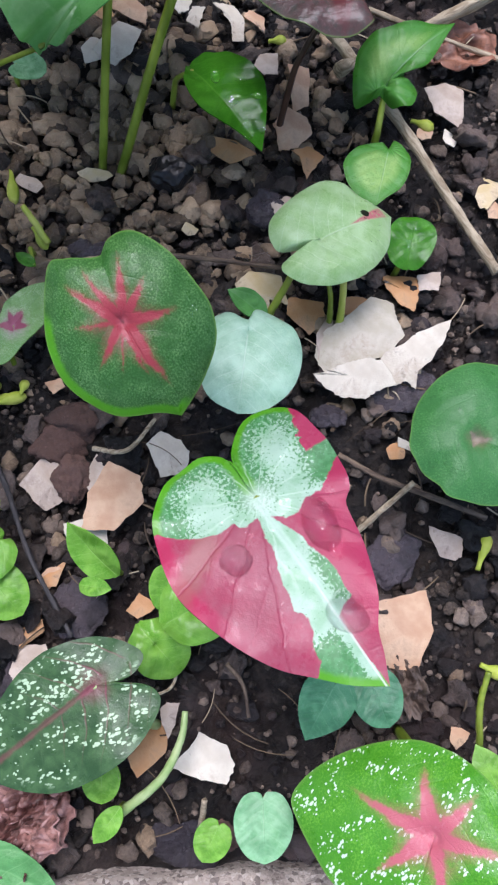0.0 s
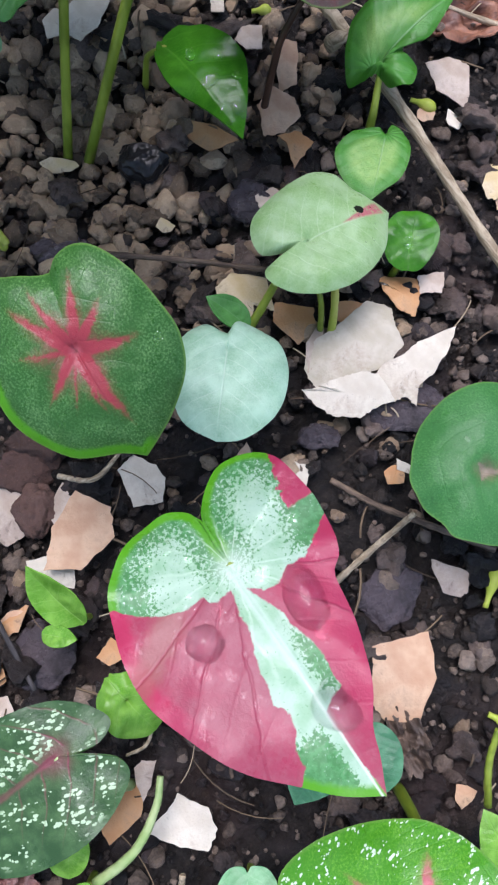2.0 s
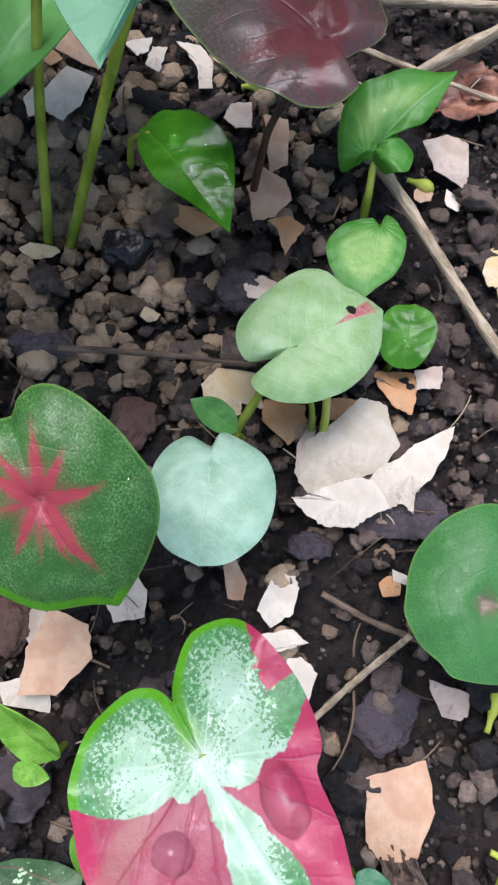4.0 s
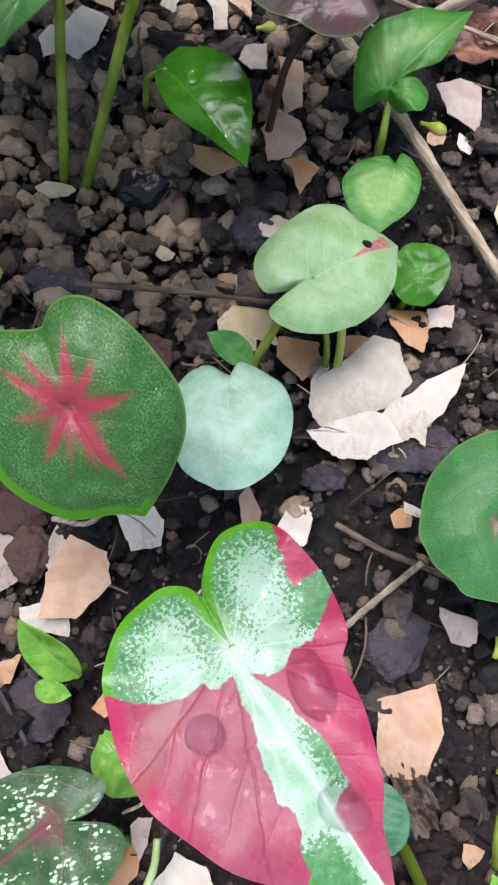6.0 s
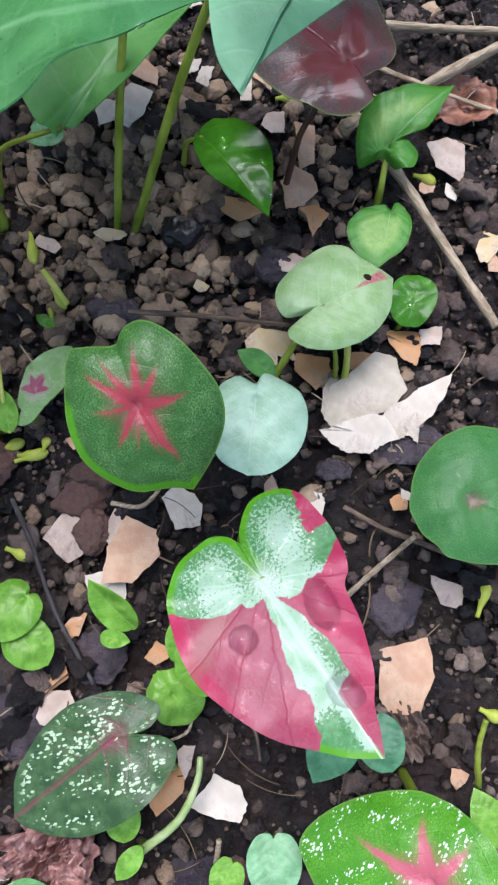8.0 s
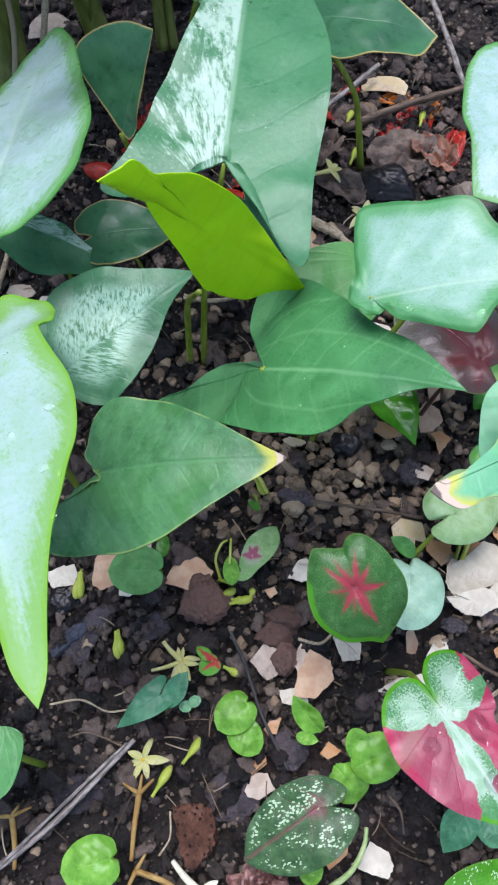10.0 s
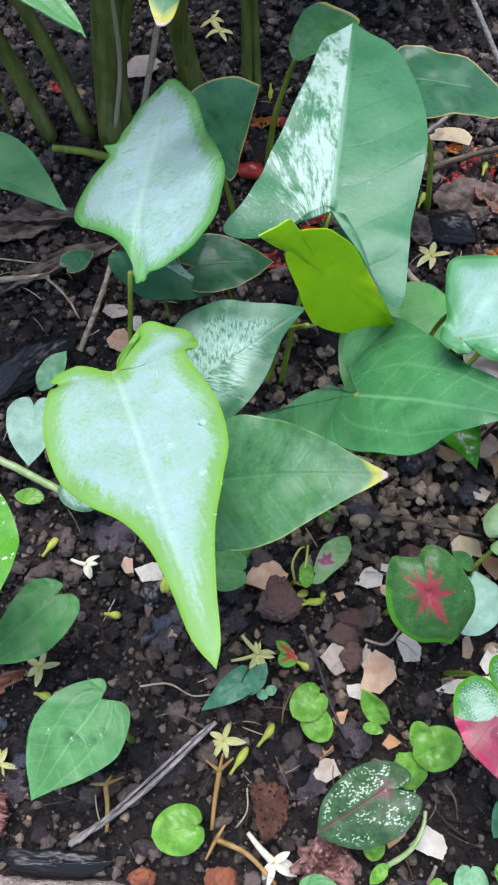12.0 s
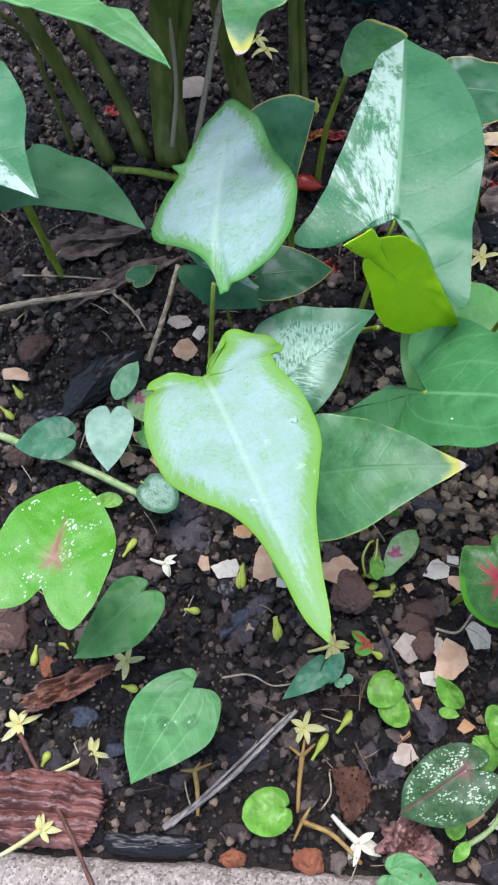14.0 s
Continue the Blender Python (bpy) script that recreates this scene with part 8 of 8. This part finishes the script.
def drop(ob, u, v, size, stretch=1.0, yaw=0.0, high=0.55):
    """A flattened bead of water resting on a blade."""
    place, n = on_blade(ob, u, v)
    bm = bmesh.new()
    bmesh.ops.create_icosphere(bm, subdivisions=4, radius=1.0)
    for w in bm.verts:
        c = w.co
        k = 1 + 0.12 * noise.noise(Vector((c.x * 1.5 + u * 9, c.y * 1.5 + v * 9, 0)))
        w.co = Vector((c.x * size * stretch * k, c.y * size * k, (c.z if c.z > 0 else c.z * 0.12) * size * high))
    d = part("water_drop", bm, M_WATER)
    d.matrix_world = Matrix.Translation(place + n * size * 0.02) @ n.to_track_quat("Z", "Y").to_matrix().to_4x4() @ pose(0, 0, 0, 0, 0, yaw)
    d.visible_shadow = size > 0.0016
    return tagged(d, "clear water drop resting on a leaf", "water drop", "water drops")


BLADES = {o.parent["label"]: o for o in scene.objects if o.name.startswith("blade")}


def blade_of(words):
    return next(o for t, o in BLADES.items() if words in t)


rose = blade_of("rose and pale green")
drop(rose, 0.178, -0.228, 0.003, 1.05, 0, 0.85)
drop(rose, 0.26, 0.16, 0.0034, 1.7, 60, 0.85)
drop(rose, 0.2, 0.213, 0.0012, 1.6, 80, 0.6)
drop(rose, 0.36, 0.16, 0.0016, 2.2, 75, 0.6)
drop(rose, 0.66, 0.02, 0.003, 1.4, 70, 0.85)
drop(rose, 0.595, 0.04, 0.0018, 1.4, 20, 0.6)
drop(rose, 0.1, 0.06, 0.0013, 1.5, 30, 0.5)
for i in range(26):
    rd = random.Random(i)
    drop(rose, rd.uniform(-0.3, 0.15), rd.choice((-1, 1)) * rd.uniform(0.08, 0.34), rd.uniform(0.0003, 0.0008))
heart = blade_of("pool of water")
drop(heart, 0.4, -0.01, 0.003, 1.7, 20, 0.8)
drop(heart, 0.22, 0.17, 0.0025, 1.8, 60, 0.8)
drop(heart, 0.31, 0.08, 0.001, 2.4, 50, 0.8)
drop(heart, 0.45, -0.2, 0.0011)
ovalb = blade_of("beaded with water")
for u, v, s in ((0.2, 0.1, 0.0014), (0.5, 0.06, 0.0017), (0.72, 0.02, 0.0014), (0.82, 0.1, 0.0016), (0.6, 0.22, 0.001), (0.35, 0.25, 0.0009), (0.85, -0.0, 0.0012)):
    drop(ovalb, u, v, s * 1.1, 1.7, 40 + 90 * u, 0.5)
for words, count, small, big in (("broad plain green arrow", 16, 0.0005, 0.0012), ("half of it marbled", 14, 0.0005, 0.0011), ("round matt green", 6, 0.0003, 0.0006), ("small dark glossy green leaf close", 5, 0.0005, 0.0011),
                                 ("large white-frosted leaf", 12, 0.0005, 0.0014), ("pale green caladium leaf with a small pink", 12, 0.0002, 0.0005), ("lime green caladium leaf with white", 12, 0.0004, 0.0008)):
    ob, rd = blade_of(words), random.Random(len(words))
    for _ in range(count):
        drop(ob, rd.uniform(0.02, 0.75), rd.uniform(-0.22, 0.22), small + (big - small) * rd.random() ** 2, rd.uniform(1.0, 1.8), rd.uniform(0, 180), rd.uniform(0.4, 0.7))
starb = blade_of("red star of veins")
drop(starb, 0.22, 0.62, 0.0009, 1.8, 20)
drop(blade_of("mint green frosted"), 0.2, -0.1, 0.0013)
drop(blade_of("mint green frosted"), 0.55, -0.2, 0.0016)


# ---- gravel and soil crumbs ----
def template(seed, sub, rough=0.3, flat=0.75, spike=0.0):
    bm = lump(seed, sub, rough, flat, spike)
    bm.verts.ensure_lookup_table()
    co = np.array([v.co[:] for v in bm.verts])
    tri = np.array([[v.index for v in f.verts] for f in bm.faces])
    bm.free()
    return co, tri


def strewn(name, label, category, spots, sub, material, seed, flat=0.75, rough=0.3, smooth=True, spike=0.0):
    """Many lumps as one mesh. spots: rows of x, y, z, size."""
    rng = np.random.default_rng(seed)
    forms = [template(seed * 10 + i, sub, rough, flat, spike) for i in range(6)]
    vs, ts, n = [], [], 0
    for x, y, z, s in spots:
        co, tri = forms[rng.integers(6)]
        a, b, c = rng.uniform(0, 6.28), rng.normal(0, 0.35), rng.normal(0, 0.35)
        m = np.array(Euler((b, c, a)).to_matrix())
        p = (co * (s * rng.uniform(0.75, 1.3), s * rng.uniform(0.75, 1.1), s * rng.uniform(0.7, 1.1))) @ m.T + (x, y, z)
        vs.append(p)
        ts.append(tri + n)
        n += len(co)
    v, t = np.concatenate(vs), np.concatenate(ts)
    me = bpy.data.meshes.new(name)
    me.vertices.add(len(v))
    me.vertices.foreach_set("co", v.ravel())
    me.loops.add(t.size)
    me.loops.foreach_set("vertex_index", t.ravel())
    me.polygons.add(len(t))
    me.polygons.foreach_set("loop_start", np.arange(0, t.size, 3))
    me.update(calc_edges=True)
    me.materials.append(material)
    me.polygons.foreach_set("use_smooth", [smooth] * len(t))
    return tagged(new(name, me), label, category, kind="stuff")


def spots(n, seed, small, big, power, where):
    """Places in the bed with sizes, thinned by where(x, y), a chance from 0 to 1."""
    rng = np.random.default_rng(seed)
    out = []
    while len(out) < n:
        x, y = rng.uniform(-0.42, 0.14), rng.uniform(-0.075, 0.54)
        if y < kerb_y(x) + 0.003 or rng.random() > where(x, y):
            continue
        s = small + (big - small) * rng.random() ** power
        if s > 0.0016 and any((x - a) ** 2 + (y - b) ** 2 < (r + s * 0.4) ** 2 for a, b, r in SHELL_SPOTS):
            continue
        out.append((x, y, height(x, y) + s * rng.uniform(0.2, 0.8), s))
    return out


def gravelly(x, y):
    """Where gravel lies: about the tall stalks, and in a band beside the pale shells."""
    a = math.exp(-(((x + 0.055) / 0.06) ** 2 + ((y - 0.165) / 0.06) ** 2) * 1.2)
    b = math.exp(-(((x - 0.035) / 0.045) ** 2 + ((y - 0.07) / 0.03) ** 2))
    return min(1.0, a + 0.08 * b + 0.005)


strewn("soil_grains", "fine dark grains of moist soil", "soil", spots(36000, 8, 0.0004, 0.0013, 1.4, lambda x, y: (0.45 + 0.55 * loam(x, y)) * (1 - 0.85 * gravelly(x, y))), 1, M_CRUMB, 5, 0.8, 0.6)
strewn("soil_crumbs", "loose dark crumbs of moist soil", "soil", spots(13500, 1, 0.0009, 0.0031, 2.0, lambda x, y: (0.4 + 0.6 * loam(x, y)) * (1 - 0.85 * gravelly(x, y))), 2, M_CRUMB, 1, 0.8, 0.7, True, 0.25)
strewn("soil_clods", "rough clods of dark moist soil", "soil", spots(2400, 7, 0.0022, 0.0062, 2.0, lambda x, y: (0.28 + 0.62 * loam(x, y)) * (1 - 0.6 * gravelly(x, y))), 3, M_CLODSOIL, 4, 0.7, 0.8, True, 0.3)
strewn("gravel", "fine grey-brown gravel among the soil", "gravel", spots(1150, 2, 0.001, 0.0036, 1.5, gravelly), 3, M_GRAVEL, 2, 0.8, 0.5, True, 0.12)
strewn("bark_chips", "dark flat chips of bark and slate in the soil", "bark", spots(650, 3, 0.0016, 0.0055, 2.2, lambda x, y: 0.8), 3, stone_mat("bark_chip", ((0.016, 0.011, 0.01), (0.042, 0.029, 0.026), (0.095, 0.066, 0.058), (0.03, 0.023, 0.022)), 0.5, island=True), 3, 0.35, 0.8, True, 0.2)

PEBBLES = [lump(30 + i, 3, 0.3, 0.8, 0.06) for i in range(6)]
forms = []
for bm in PEBBLES:
    bmesh.ops.scale(bm, vec=(0.004, 0.004, 0.004), verts=bm.verts)
    me = bpy.data.meshes.new("pebble")
    bm.to_mesh(me)
    bm.free()
    me.polygons.foreach_set("use_smooth", [True] * len(me.polygons))
    me.materials.append(M_PEBBLE)
    forms.append(me)
for i, (x, y, z, s) in enumerate(spots(290, 5, 0.0024, 0.005, 1.5, gravelly)):
    rd = random.Random(i)
    ob = new("pebble", forms[i % 6])
    ob.matrix_world = pose(x, y, height(x, y) + s * 0.35, rd.uniform(-20, 20), rd.uniform(-20, 20), rd.uniform(0, 360)) @ Matrix.Diagonal((s * 250 * rd.uniform(0.9, 1.3), s * 250, s * 250 * rd.uniform(0.7, 1.0), 1))
    tagged(ob, "small grey-brown pebble in the soil", "pebble", "pebbles in the bed")


def fibres(n, seed):
    """Short pale roots and straws strewn over the soil, as one mesh."""
    rng = random.Random(seed)
    bm = bmesh.new()
    for _ in range(n):
        x, y = rng.uniform(-0.38, 0.12), rng.uniform(-0.06, 0.42)
        if y < kerb_y(x) + 0.004:
            continue
        a, long, r = rng.uniform(0, 6.28), rng.uniform(0.004, 0.02), rng.uniform(0.00012, 0.0004)
        bend = rng.uniform(-0.4, 0.4)
        rows = []
        for i in range(6):
            s = i / 5
            q = Vector((x + long * s * math.cos(a + bend * s), y + long * s * math.sin(a + bend * s), height(x, y) + 0.003 + 0.0015 * math.sin(3 * s)))
            rows.append([bm.verts.new(q + Vector((math.cos(t) * r * -math.sin(a), math.cos(t) * r * math.cos(a), math.sin(t) * r))) for t in (0.5, 2.6, 4.7)])
        for p, q in zip(rows, rows[1:]):
            for j in range(3):
                bm.faces.new((p[j], p[(j + 1) % 3], q[(j + 1) % 3], q[j]))
    k = Mat("dry_fibre", 0.7, 0.3)
    c = k.ramp(k.island(), (0.1, (0.06, 0.04, 0.025)), (0.5, (0.2, 0.14, 0.08)), (0.9, (0.45, 0.37, 0.25)))
    return tagged(part("dry_fibres", bm, k.finish(c)), "short dry straws and root fibres on the soil", "plant litter", kind="stuff")


fibres(520, 9)
